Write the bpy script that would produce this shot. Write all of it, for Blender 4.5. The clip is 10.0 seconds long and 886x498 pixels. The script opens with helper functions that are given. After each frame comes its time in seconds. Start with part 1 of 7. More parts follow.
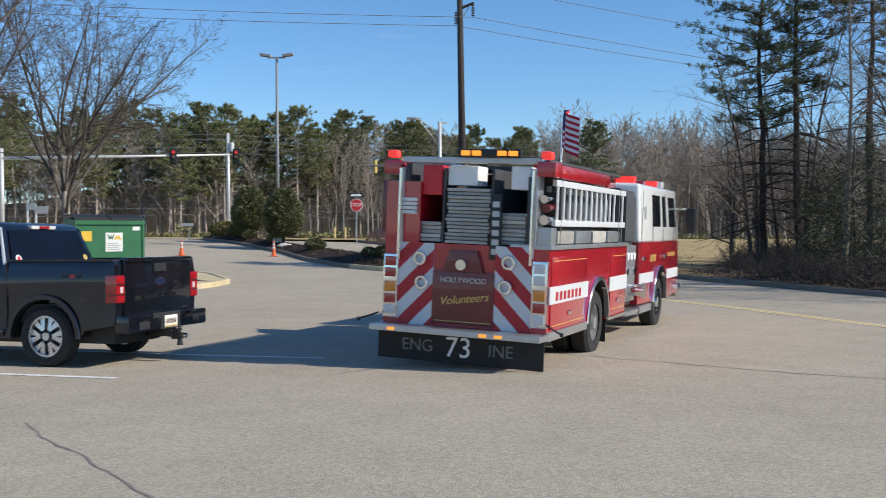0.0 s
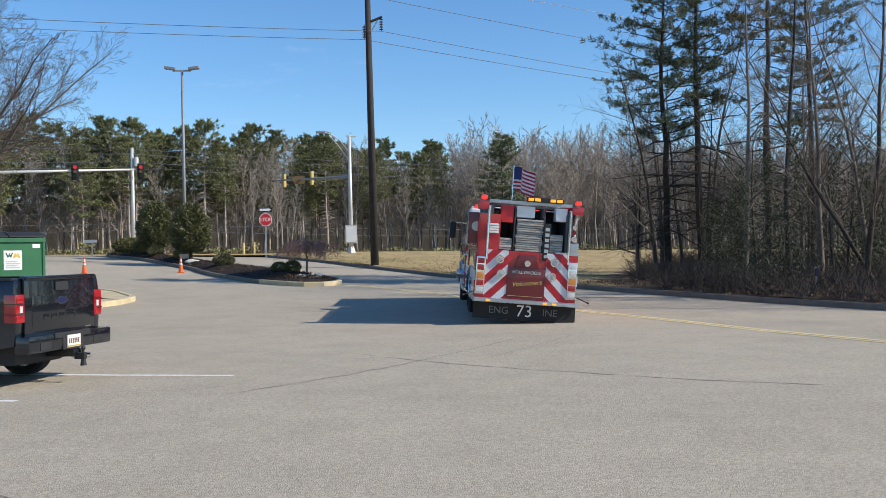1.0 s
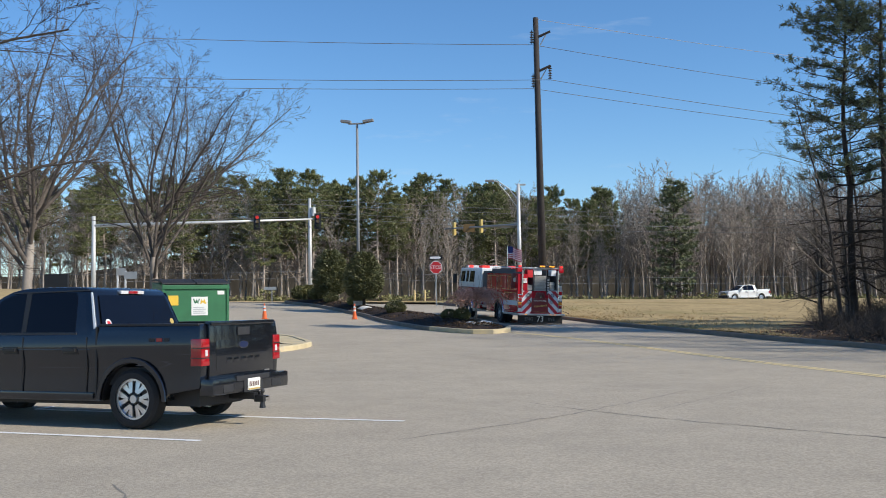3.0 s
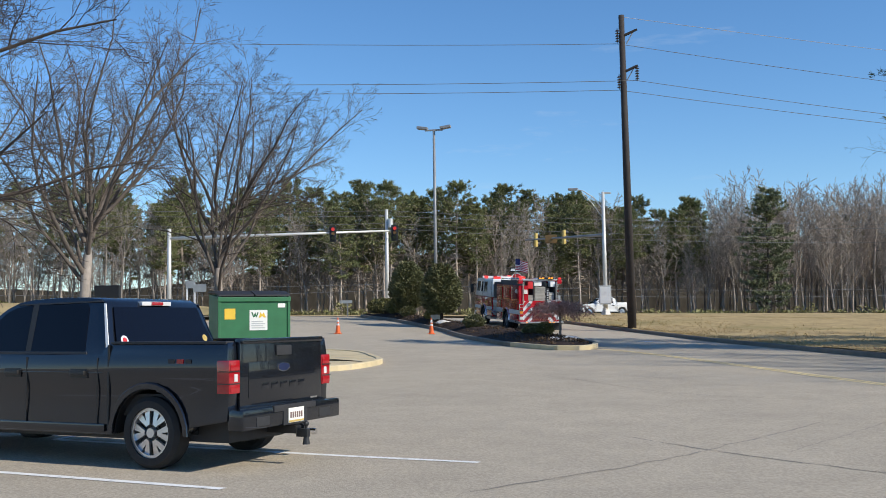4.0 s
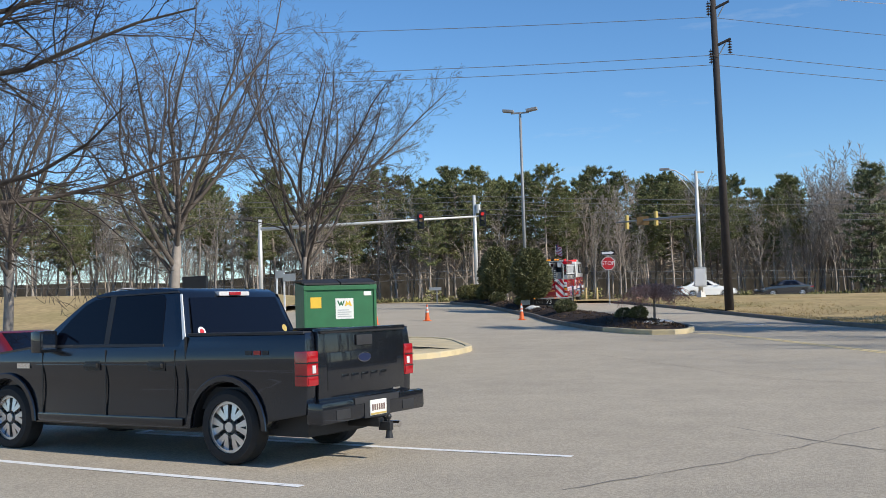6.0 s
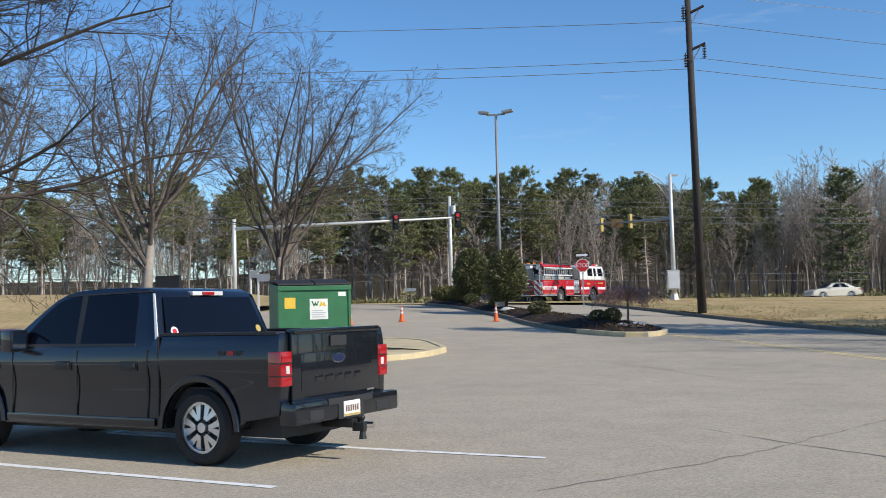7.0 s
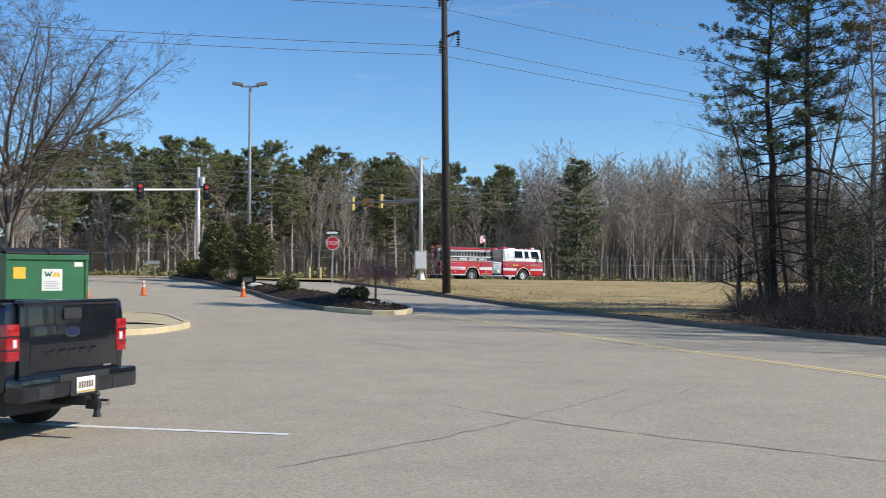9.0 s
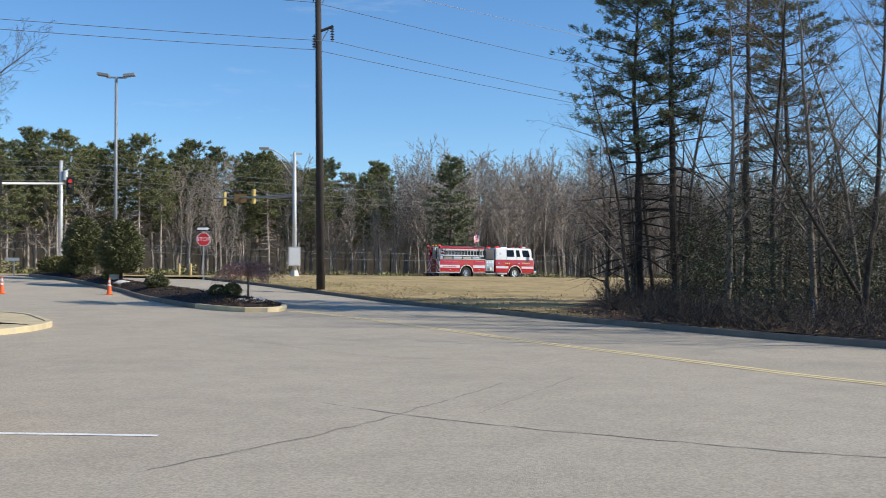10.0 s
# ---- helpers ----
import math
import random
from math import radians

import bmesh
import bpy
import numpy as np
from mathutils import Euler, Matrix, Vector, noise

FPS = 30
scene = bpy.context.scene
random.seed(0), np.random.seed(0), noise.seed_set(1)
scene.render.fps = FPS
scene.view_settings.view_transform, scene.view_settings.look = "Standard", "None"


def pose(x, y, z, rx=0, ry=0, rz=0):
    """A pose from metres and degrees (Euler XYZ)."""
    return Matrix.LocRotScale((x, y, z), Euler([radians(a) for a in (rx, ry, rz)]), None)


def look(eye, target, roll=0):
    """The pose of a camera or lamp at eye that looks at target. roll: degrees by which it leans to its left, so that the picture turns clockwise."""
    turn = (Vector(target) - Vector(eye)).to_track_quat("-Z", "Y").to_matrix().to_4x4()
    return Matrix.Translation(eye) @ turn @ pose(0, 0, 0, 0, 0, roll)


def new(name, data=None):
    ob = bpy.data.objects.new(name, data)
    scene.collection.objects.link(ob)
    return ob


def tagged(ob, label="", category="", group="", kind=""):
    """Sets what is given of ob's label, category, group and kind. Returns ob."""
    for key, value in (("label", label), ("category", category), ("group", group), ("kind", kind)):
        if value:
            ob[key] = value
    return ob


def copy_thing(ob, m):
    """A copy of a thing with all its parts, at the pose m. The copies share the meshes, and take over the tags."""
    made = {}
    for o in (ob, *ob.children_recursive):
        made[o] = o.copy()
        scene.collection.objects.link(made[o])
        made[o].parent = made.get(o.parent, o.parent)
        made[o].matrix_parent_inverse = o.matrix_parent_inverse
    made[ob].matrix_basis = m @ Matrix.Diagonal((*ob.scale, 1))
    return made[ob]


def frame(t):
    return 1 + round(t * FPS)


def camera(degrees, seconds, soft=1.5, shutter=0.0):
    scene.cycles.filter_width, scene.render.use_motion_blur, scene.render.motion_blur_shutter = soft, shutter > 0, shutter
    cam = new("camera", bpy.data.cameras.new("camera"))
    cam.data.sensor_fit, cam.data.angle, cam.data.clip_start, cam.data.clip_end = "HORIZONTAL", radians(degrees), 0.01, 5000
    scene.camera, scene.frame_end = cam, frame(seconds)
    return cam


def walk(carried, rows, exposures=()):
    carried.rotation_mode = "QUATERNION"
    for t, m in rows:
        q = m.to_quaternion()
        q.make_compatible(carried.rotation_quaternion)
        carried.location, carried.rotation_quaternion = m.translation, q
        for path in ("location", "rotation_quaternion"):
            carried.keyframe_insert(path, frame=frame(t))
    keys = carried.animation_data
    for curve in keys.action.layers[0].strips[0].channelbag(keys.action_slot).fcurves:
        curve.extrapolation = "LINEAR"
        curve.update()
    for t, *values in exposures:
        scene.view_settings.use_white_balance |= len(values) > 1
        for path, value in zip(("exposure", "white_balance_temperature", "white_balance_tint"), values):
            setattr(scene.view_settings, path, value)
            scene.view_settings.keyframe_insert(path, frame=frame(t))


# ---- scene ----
cam = camera(47.08, 10.0, soft=0.5, shutter=0.25)
# seconds, eye x y z, yaw, pitch, roll
PATH = [
    (0.0, 0.433, -3.6, 1.75, 1.69, -0.36, 0.45),
    (0.5, 0.433, -3.6, 1.75, -2.05, -0.01, 0.80),
    (1.0, 0.433, -3.6, 1.75, -3.33, 0.33, 1.15),
    (1.5, 0.433, -3.6, 1.75, -2.30, 0.89, 1.15),
    (2.0, 0.433, -3.6, 1.75, 0.25, 1.64, 1.10),
    (2.5, 0.433, -3.6, 1.75, 3.37, 2.47, 1.05),
    (3.0, 0.433, -3.6, 1.75, 6.12, 3.18, 0.85),
    (3.2, 0.415, -3.5, 1.75, 7.10, 3.44, 0.82),
    (3.75, 0.21, -1.75, 1.75, 9.60, 3.90, 0.80),
    (4.3, 0.01, -0.05, 1.75, 11.70, 4.12, 0.82),
    (4.5, 0.0, 0.0, 1.75, 12.36, 4.00, 0.89),
    (5.0, 0.0, 0.0, 1.75, 14.00, 3.69, 1.34),
    (5.5, 0.0, 0.0, 1.75, 15.31, 3.46, 1.68),
    (6.2, 0.0, 0.0, 1.75, 15.74, 3.37, 1.70),
    (6.8, 0.0, 0.0, 1.75, 15.02, 3.39, 1.52),
    (7.0, 0.0, 0.0, 1.75, 14.31, 3.40, 1.39),
    (7.5, 0.0, 0.0, 1.75, 11.71, 3.25, 0.85),
    (8.0, 0.0, 0.0, 1.75, 8.12, 2.84, 0.36),
    (8.5, 0.0, 0.0, 1.75, 4.17, 2.39, 0.0),
    (9.0, 0.0, 0.0, 1.75, 0.32, 1.95, -0.03),
    (9.5, 0.0, 0.0, 1.75, -3.35, 1.72, 0.05),
    (10.0, 0.0, 0.0, 1.75, -6.74, 1.72, 0.25),
]
walk(cam, [(t, pose(x, y, z, 90 + pitch, 0, yaw) @ pose(0, 0, 0, 0, 0, -roll)) for t, x, y, z, yaw, pitch, roll in PATH],
     exposures=[(0.0, 0.0), (0.6, 0.08), (1.6, 0.08), (2.6, 0.0), (4.5, 0.0), (8.0, 0.0), (9.0, 0.03), (10.0, 0.06)])

# ---- light: clear winter sky, sun from the right ----
SUN_AZ, SUN_EL = 106.0, 33.0
world = bpy.data.worlds.new("sky")
scene.world = world
world.use_nodes = True
wn, wl = world.node_tree.nodes, world.node_tree.links
sky = wn.new("ShaderNodeTexSky")
sky.sky_type = "NISHITA"
sky.sun_disc = False
sky.sun_elevation, sky.sun_rotation = radians(SUN_EL), radians(SUN_AZ)
sky.air_density, sky.dust_density, sky.ozone_density = 1.0, 0.0, 6.0
# a few thin streaks of high cloud
wc = wn.new("ShaderNodeTexCoord")
wm = wn.new("ShaderNodeMapping")
wm.inputs["Scale"].default_value = (3.0, 3.0, 16.0)
wm.inputs["Rotation"].default_value = (0.0, radians(4), 0.0)
wz = wn.new("ShaderNodeTexNoise")
wz.inputs["Scale"].default_value, wz.inputs["Detail"].default_value, wz.inputs["Roughness"].default_value = 1.6, 7, 0.6
wr = wn.new("ShaderNodeMapRange")
wr.inputs["From Min"].default_value, wr.inputs["From Max"].default_value, wr.inputs["To Max"].default_value = 0.64, 0.84, 0.40
wx = wn.new("ShaderNodeMix")
wx.data_type = "RGBA"
wx.inputs["B"].default_value = (5.6, 6.2, 6.9, 1)
wl.new(wc.outputs["Generated"], wm.inputs["Vector"])
wl.new(wm.outputs[0], wz.inputs["Vector"])
wl.new(wz.outputs["Fac"], wr.inputs["Value"])
wl.new(wr.outputs[0], wx.inputs["Factor"])
wh = wn.new("ShaderNodeHueSaturation")
wh.inputs["Saturation"].default_value, wh.inputs["Value"].default_value = 1.10, 1.22
wl.new(sky.outputs["Color"], wh.inputs["Color"])
wl.new(wh.outputs["Color"], wx.inputs["A"])
wl.new(wx.outputs["Result"], wn["Background"].inputs["Color"])
wn["Background"].inputs["Strength"].default_value = 0.125
sun_data = bpy.data.lights.new("sun", "SUN")
sun_data.energy, sun_data.angle, sun_data.color = 5.0, radians(0.55), (1.0, 0.93, 0.81)
sun = new("sun", sun_data)
sun.matrix_world = look((60 * math.sin(radians(SUN_AZ)), 60 * math.cos(radians(SUN_AZ)), 60 * math.tan(radians(SUN_EL))), (0, 0, 0))


# ---- materials ----
def material(name, color, rough=0.6, metal=0.0, vary=0.15, scale=6.0, bump=0.0, bump_scale=40.0, spec=0.5, coat=0.0, emit=0.0, dirt=None, alpha=1.0, transmission=0.0, per_object=0.0, space="Object"):
    m = bpy.data.materials.new(name)
    m.use_nodes = True
    n, l = m.node_tree.nodes, m.node_tree.links
    b = n["Principled BSDF"]
    b.inputs["Roughness"].default_value = rough
    b.inputs["Metallic"].default_value = metal
    b.inputs["Specular IOR Level"].default_value = spec
    b.inputs["Coat Weight"].default_value = coat
    b.inputs["Coat Roughness"].default_value = 0.04
    b.inputs["Transmission Weight"].default_value = transmission
    if emit:
        b.inputs["Emission Color"].default_value = (*color, 1)
        b.inputs["Emission Strength"].default_value = emit
    co = n.new("ShaderNodeTexCoord")
    base = (*color, 1)
    if vary or dirt:
        big = n.new("ShaderNodeTexNoise")
        big.inputs["Scale"].default_value, big.inputs["Detail"].default_value = scale * 0.18, 5
        fine = n.new("ShaderNodeTexNoise")
        fine.inputs["Scale"].default_value, fine.inputs["Detail"].default_value = scale, 6
        for t in (big, fine):
            l.new(co.outputs[space], t.inputs["Vector"])
        add = n.new("ShaderNodeMath")
        add.operation = "ADD"
        l.new(big.outputs["Fac"], add.inputs[0])
        l.new(fine.outputs["Fac"], add.inputs[1])
        ramp = n.new("ShaderNodeMapRange")
        ramp.inputs["From Min"].default_value, ramp.inputs["From Max"].default_value = 0.65, 1.35
        ramp.inputs["To Min"].default_value, ramp.inputs["To Max"].default_value = 1 - vary, 1 + vary
        l.new(add.outputs[0], ramp.inputs["Value"])
        mul = n.new("ShaderNodeVectorMath")
        mul.operation = "SCALE"
        mul.inputs[0].default_value = color
        l.new(ramp.outputs[0], mul.inputs["Scale"])
        out = mul.outputs[0]
        if per_object:
            info = n.new("ShaderNodeObjectInfo")
            r2 = n.new("ShaderNodeMapRange")
            r2.inputs["To Min"].default_value, r2.inputs["To Max"].default_value = 1 - per_object, 1 + per_object
            l.new(info.outputs["Random"], r2.inputs["Value"])
            m2 = n.new("ShaderNodeVectorMath")
            m2.operation = "SCALE"
            l.new(out, m2.inputs[0])
            l.new(r2.outputs[0], m2.inputs["Scale"])
            out = m2.outputs[0]
        if dirt:
            mix = n.new("ShaderNodeMix")
            mix.data_type = "RGBA"
            sp = n.new("ShaderNodeTexNoise")
            sp.inputs["Scale"].default_value, sp.inputs["Detail"].default_value = dirt[1], 8
            l.new(co.outputs[space], sp.inputs["Vector"])
            rr = n.new("ShaderNodeMapRange")
            rr.inputs["From Min"].default_value, rr.inputs["From Max"].default_value = dirt[2], dirt[2] + 0.2
            rr.inputs["To Max"].default_value = dirt[3]
            l.new(sp.outputs["Fac"], rr.inputs["Value"])
            l.new(rr.outputs[0], mix.inputs["Factor"])
            l.new(out, mix.inputs["A"])
            mix.inputs["B"].default_value = (*dirt[0], 1)
            out = mix.outputs["Result"]
        l.new(out, b.inputs["Base Color"])
    else:
        b.inputs["Base Color"].default_value = base
    if bump:
        nt = n.new("ShaderNodeTexNoise")
        nt.inputs["Scale"].default_value, nt.inputs["Detail"].default_value = bump_scale, 6
        l.new(co.outputs[space], nt.inputs["Vector"])
        bp = n.new("ShaderNodeBump")
        bp.inputs["Strength"].default_value, bp.inputs["Distance"].default_value = bump, 0.02
        l.new(nt.outputs["Fac"], bp.inputs["Height"])
        l.new(bp.outputs[0], b.inputs["Normal"])
    return m


ASPHALT = material("weathered_asphalt", (0.418, 0.362, 0.280), 0.9, vary=0.10, scale=1.2, bump=0.5, bump_scale=70, spec=0.25,
                   dirt=((0.26, 0.23, 0.19), 0.16, 0.56, 0.4))
# stone chips showing in the worn asphalt
_n, _l = ASPHALT.node_tree.nodes, ASPHALT.node_tree.links
_co = _n.new("ShaderNodeTexCoord")
_v = _n.new("ShaderNodeTexVoronoi")
_v.inputs["Scale"].default_value = 45
_l.new(_co.outputs["Object"], _v.inputs["Vector"])
_r = _n.new("ShaderNodeMapRange")
_r.inputs["To Min"].default_value, _r.inputs["To Max"].default_value = 0.80, 1.18
_s = _n.new("ShaderNodeSeparateColor")
_l.new(_v.outputs["Color"], _s.inputs[0])
_l.new(_s.outputs[0], _r.inputs["Value"])
_m = _n.new("ShaderNodeVectorMath")
_m.operation = "SCALE"
_b = _n["Principled BSDF"]
_l.new(_b.inputs["Base Color"].links[0].from_socket, _m.inputs[0])
_l.new(_r.outputs[0], _m.inputs["Scale"])
_l.new(_m.outputs[0], _b.inputs["Base Color"])

GRASS = material("dry_winter_grass", (0.40, 0.300, 0.155), 0.95, vary=0.28, scale=3.0, bump=0.9, bump_scale=18, spec=0.1,
                 dirt=((0.17, 0.17, 0.065), 0.10, 0.52, 0.6))
LITTER = material("leaf_litter", (0.105, 0.072, 0.048), 0.95, vary=0.45, scale=5.0, bump=1.0, bump_scale=14, spec=0.1,
                  dirt=((0.05, 0.035, 0.025), 0.5, 0.50, 0.7))
MULCH = material("dark_mulch", (0.036, 0.026, 0.022), 0.95, vary=0.5, scale=9.0, bump=1.0, bump_scale=25, spec=0.15)
KERB = material("old_concrete_kerb", (0.20, 0.175, 0.145), 0.9, vary=0.22, scale=2.5, bump=0.4, bump_scale=40, spec=0.2, dirt=((0.13, 0.12, 0.11), 0.9, 0.52, 0.6))
KERB_YELLOW = material("worn_yellow_kerb_paint", (0.56, 0.46, 0.28), 0.8, vary=0.2, scale=3.0, bump=0.3, bump_scale=40, spec=0.3, dirt=((0.36, 0.33, 0.28), 1.5, 0.50, 0.7))
LINE_WHITE = material("worn_white_line_paint", (0.82, 0.81, 0.78), 0.8, vary=0.08, scale=5.0, dirt=((0.30, 0.29, 0.28), 7.0, 0.56, 0.8))
LINE_YELLOW = material("worn_yellow_line_paint", (0.68, 0.55, 0.29), 0.85, vary=0.15, scale=4.0, dirt=((0.42, 0.37, 0.28), 4.0, 0.60, 0.5))
CRACK = material("tar_crack", (0.22, 0.20, 0.17), 0.9, vary=0.2, scale=9)
BARK = material("grey_bark", (0.19, 0.157, 0.128), 0.95, vary=0.35, scale=5.0, bump=0.8, bump_scale=18, spec=0.1, per_object=0.2)
# darker than the grey bark: the grove's own shade is put into the colour
BARK_DARK = material("dark_bark", (0.080, 0.066, 0.056), 0.95, vary=0.35, scale=5.0, bump=0.8, bump_scale=18, spec=0.1, per_object=0.25)
BARK_LOT = material("shade_tree_bark", (0.125, 0.105, 0.090), 0.9, vary=0.35, scale=4.0, bump=0.8, bump_scale=18, spec=0.1)
# far-woods bark and needles, lightened so the colour carries the sunlight on them
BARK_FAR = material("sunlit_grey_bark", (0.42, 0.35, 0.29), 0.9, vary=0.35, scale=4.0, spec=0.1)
NEEDLES_FAR = material("sunlit_pine_needles", (0.165, 0.175, 0.075), 0.75, vary=0.5, scale=0.9, spec=0.25)
BARK_PALE = material("pale_bark", (0.32, 0.28, 0.243), 0.9, vary=0.3, scale=4.0, bump=0.6, bump_scale=18, spec=0.1, per_object=0.15)
NEEDLES = material("pine_needles", (0.150, 0.165, 0.090), 0.75, vary=0.45, scale=1.5, spec=0.25, per_object=0.25)
NEEDLES_DRY = material("yellowing_pine_needles", (0.16, 0.135, 0.055), 0.8, vary=0.4, scale=1.5, spec=0.2, per_object=0.25)
HOLLY = material("evergreen_leaves", (0.125, 0.128, 0.055), 0.5, vary=0.4, scale=6, spec=0.4, per_object=0.15)
# evergreen leaves inside the grove, its shade put into a darker green
SAPLING = material("grove_shaded_evergreen_leaves", (0.070, 0.075, 0.038), 0.6, vary=0.4, scale=6, spec=0.25)
SHRUB = material("olive_shrub_leaves", (0.175, 0.165, 0.062), 0.6, vary=0.4, scale=6, spec=0.3, per_object=0.25)
TWIG_RED = material("reddish_twigs", (0.50, 0.27, 0.20), 0.9, vary=0.3, scale=8)
BRUSH = material("dry_brush", (0.15, 0.108, 0.072), 0.95, vary=0.4, scale=4)
POLE_WOOD = material("creosoted_pole_wood", (0.036, 0.029, 0.026), 0.85, vary=0.3, scale=7, bump=0.6, bump_scale=20)
POLE_WHITE = material("pale_galvanised_steel", (0.60, 0.60, 0.58), 0.5, metal=0.3, vary=0.08, scale=4)
POLE_GREY = material("grey_painted_steel", (0.26, 0.265, 0.27), 0.55, metal=0.2, vary=0.1, scale=4)
WIRE = material("weathered_aluminium_wire", (0.22, 0.22, 0.22), 0.5, metal=0.5, vary=0.05)
WIRE_PALE = material("bright_aluminium_sleeve", (0.75, 0.76, 0.78), 0.35, metal=0.7, vary=0.0)
CERAMIC = material("brown_porcelain", (0.05, 0.035, 0.03), 0.3, vary=0.1)
SIGN_RED = material("stop_sign_red", (0.58, 0.025, 0.03), 0.45, vary=0.06, scale=5)
SIGN_WHITE = material("sign_white", (0.80, 0.80, 0.79), 0.45, vary=0.04, scale=5)
SIGN_BACK = material("bare_aluminium_sheet", (0.50, 0.50, 0.49), 0.45, metal=0.6, vary=0.08, scale=5)
BLACK = material("black_paint", (0.015, 0.015, 0.016), 0.45, vary=0.15, scale=6)
SIGNAL_YELLOW = material("signal_housing_yellow", (0.58, 0.42, 0.12), 0.5, vary=0.08, scale=5)
RED_GLOW = material("red_lamp_lit", (1.0, 0.05, 0.04), 0.3, vary=0, emit=0.55)
AMBER_GLOW = material("amber_lamp_lit", (1.0, 0.34, 0.03), 0.3, vary=0, emit=1.0)
RED_LENS = material("red_lens", (0.34, 0.008, 0.014), 0.12, vary=0.1, scale=30, spec=0.6, coat=0.6)
CLEAR_LENS = material("clear_lens", (0.62, 0.60, 0.60), 0.12, vary=0.1, scale=30, spec=0.6, coat=0.6)
AMBER_LENS = material("amber_lens", (0.65, 0.23, 0.03), 0.15, vary=0.1, scale=30, coat=0.6)
DUMP_GREEN = material("scuffed_green_paint", (0.022, 0.13, 0.050), 0.5, vary=0.2, scale=3, bump=0.1, bump_scale=6, dirt=((0.07, 0.12, 0.07), 2.5, 0.60, 0.5))
CONE_ORANGE = material("cone_orange_plastic", (0.75, 0.13, 0.025), 0.5, vary=0.12, scale=8)
STONE = material("pale_stone", (0.62, 0.60, 0.56), 0.9, vary=0.15, scale=8, bump=0.5, bump_scale=20)
PAINT_GREY = material("dark_grey_metallic_paint", (0.022, 0.026, 0.036), 0.25, metal=0.75, vary=0.05, scale=3, coat=1.0, spec=0.3)
PAINT_WHITE = material("white_car_paint", (0.72, 0.72, 0.70), 0.3, vary=0.04, scale=3, coat=1.0)
PAINT_BLACK = material("black_car_paint", (0.018, 0.018, 0.022), 0.25, vary=0.04, scale=3, coat=1.0)
GLASS_DARK = material("tinted_glass", (0.004, 0.005, 0.010), 0.03, vary=0, spec=0.22)
PLASTIC = material("black_moulded_plastic", (0.022, 0.022, 0.024), 0.6, vary=0.15, scale=12, bump=0.1, bump_scale=120)
RUBBER = material("tyre_rubber", (0.022, 0.021, 0.021), 0.85, vary=0.2, scale=10, bump=0.3, bump_scale=30)
ALLOY = material("machined_alloy", (0.62, 0.62, 0.63), 0.28, metal=0.85, vary=0.05, scale=8)
CHROME = material("chrome", (0.75, 0.75, 0.76), 0.12, metal=1.0, vary=0.03, scale=8)
TREADPLATE = material("diamond_treadplate", (0.50, 0.50, 0.50), 0.34, metal=0.8, vary=0.12, scale=9, bump=0.4, bump_scale=60)
ENGINE_RED = material("fire_engine_red", (0.42, 0.007, 0.018), 0.26, vary=0.06, scale=2, coat=1.0)
# engine red darkened: the shade on the rear is put into the colour
ENGINE_MAROON = material("shade_deepened_red_panel", (0.13, 0.006, 0.010), 0.35, vary=0.1, scale=3, coat=0.5)
ENGINE_WHITE = material("engine_white_paint", (0.78, 0.78, 0.76), 0.3, vary=0.04, scale=2, coat=1.0)
REFLECT_WHITE = material("white_reflective_tape", (0.60, 0.61, 0.62), 0.4, vary=0.06, scale=12)
REFLECT_RED = material("red_reflective_tape", (0.40, 0.010, 0.020), 0.4, vary=0.08, scale=12)
GOLD = material("gold_leaf_lettering", (0.62, 0.44, 0.13), 0.4, metal=0.3, vary=0.1, scale=20)
FLAP_GREY = material("worn_grey_lettering", (0.17, 0.17, 0.17), 0.7, vary=0.3, scale=20)
HOSE = material("folded_canvas_hose", (0.42, 0.40, 0.36), 0.9, vary=0.2, scale=14, bump=0.5, bump_scale=60, per_object=0.3)
# dark metal parts; also puts the shade inside the hose bed into colour
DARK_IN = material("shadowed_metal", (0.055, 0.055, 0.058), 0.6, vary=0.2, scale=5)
FLAG_BLUE = material("flag_blue_cloth", (0.035, 0.045, 0.16), 0.9, vary=0.1, scale=20)
FLAG_RED = material("flag_red_cloth", (0.50, 0.03, 0.05), 0.9, vary=0.1, scale=20)
FLAG_WHITE = material("flag_white_cloth", (0.78, 0.77, 0.76), 0.9, vary=0.06, scale=20)
BADGE_BLUE = material("dark_blue_enamel", (0.010, 0.018, 0.060), 0.3, vary=0.05, scale=20)
POST_TAN = material("faded_yellow_plastic", (0.62, 0.45, 0.20), 0.6, vary=0.12, scale=6)
YELLOW_PAINT = material("yellow_paint", (0.70, 0.45, 0.04), 0.5, vary=0.08, scale=6)
PLATE_WHITE = material("number_plate_white", (0.74, 0.72, 0.66), 0.5, vary=0.05, scale=20)
PLATE_MARK = material("number_plate_marks", (0.16, 0.10, 0.09), 0.5, vary=0.05, scale=20)
STICKER = material("white_sticker", (0.72, 0.72, 0.68), 0.5, vary=0.05, scale=20)


# ---- building helpers ----
def link(name, verts, faces, mat, parent=None, label="", smooth=False, mats=None, slots=None):
    me = bpy.data.meshes.new(name)
    me.from_pydata(verts, [], faces)
    for m in (mats or [mat]):
        me.materials.append(m)
    if slots is not None:
        me.polygons.foreach_set("material_index", slots)
    if smooth:
        me.polygons.foreach_set("use_smooth", [True] * len(me.polygons))
    me.update()
    ob = new(name, me)
    ob.parent = parent
    if label:
        tagged(ob, label)
    return ob


def soften(root, angle=35):
    """Round shading over shallow edges, crisp over sharp ones."""
    for o in root.children_recursive:
        o.data.polygons.foreach_set("use_smooth", [True] * len(o.data.polygons))
        o.data.set_sharp_from_angle(angle=radians(angle))


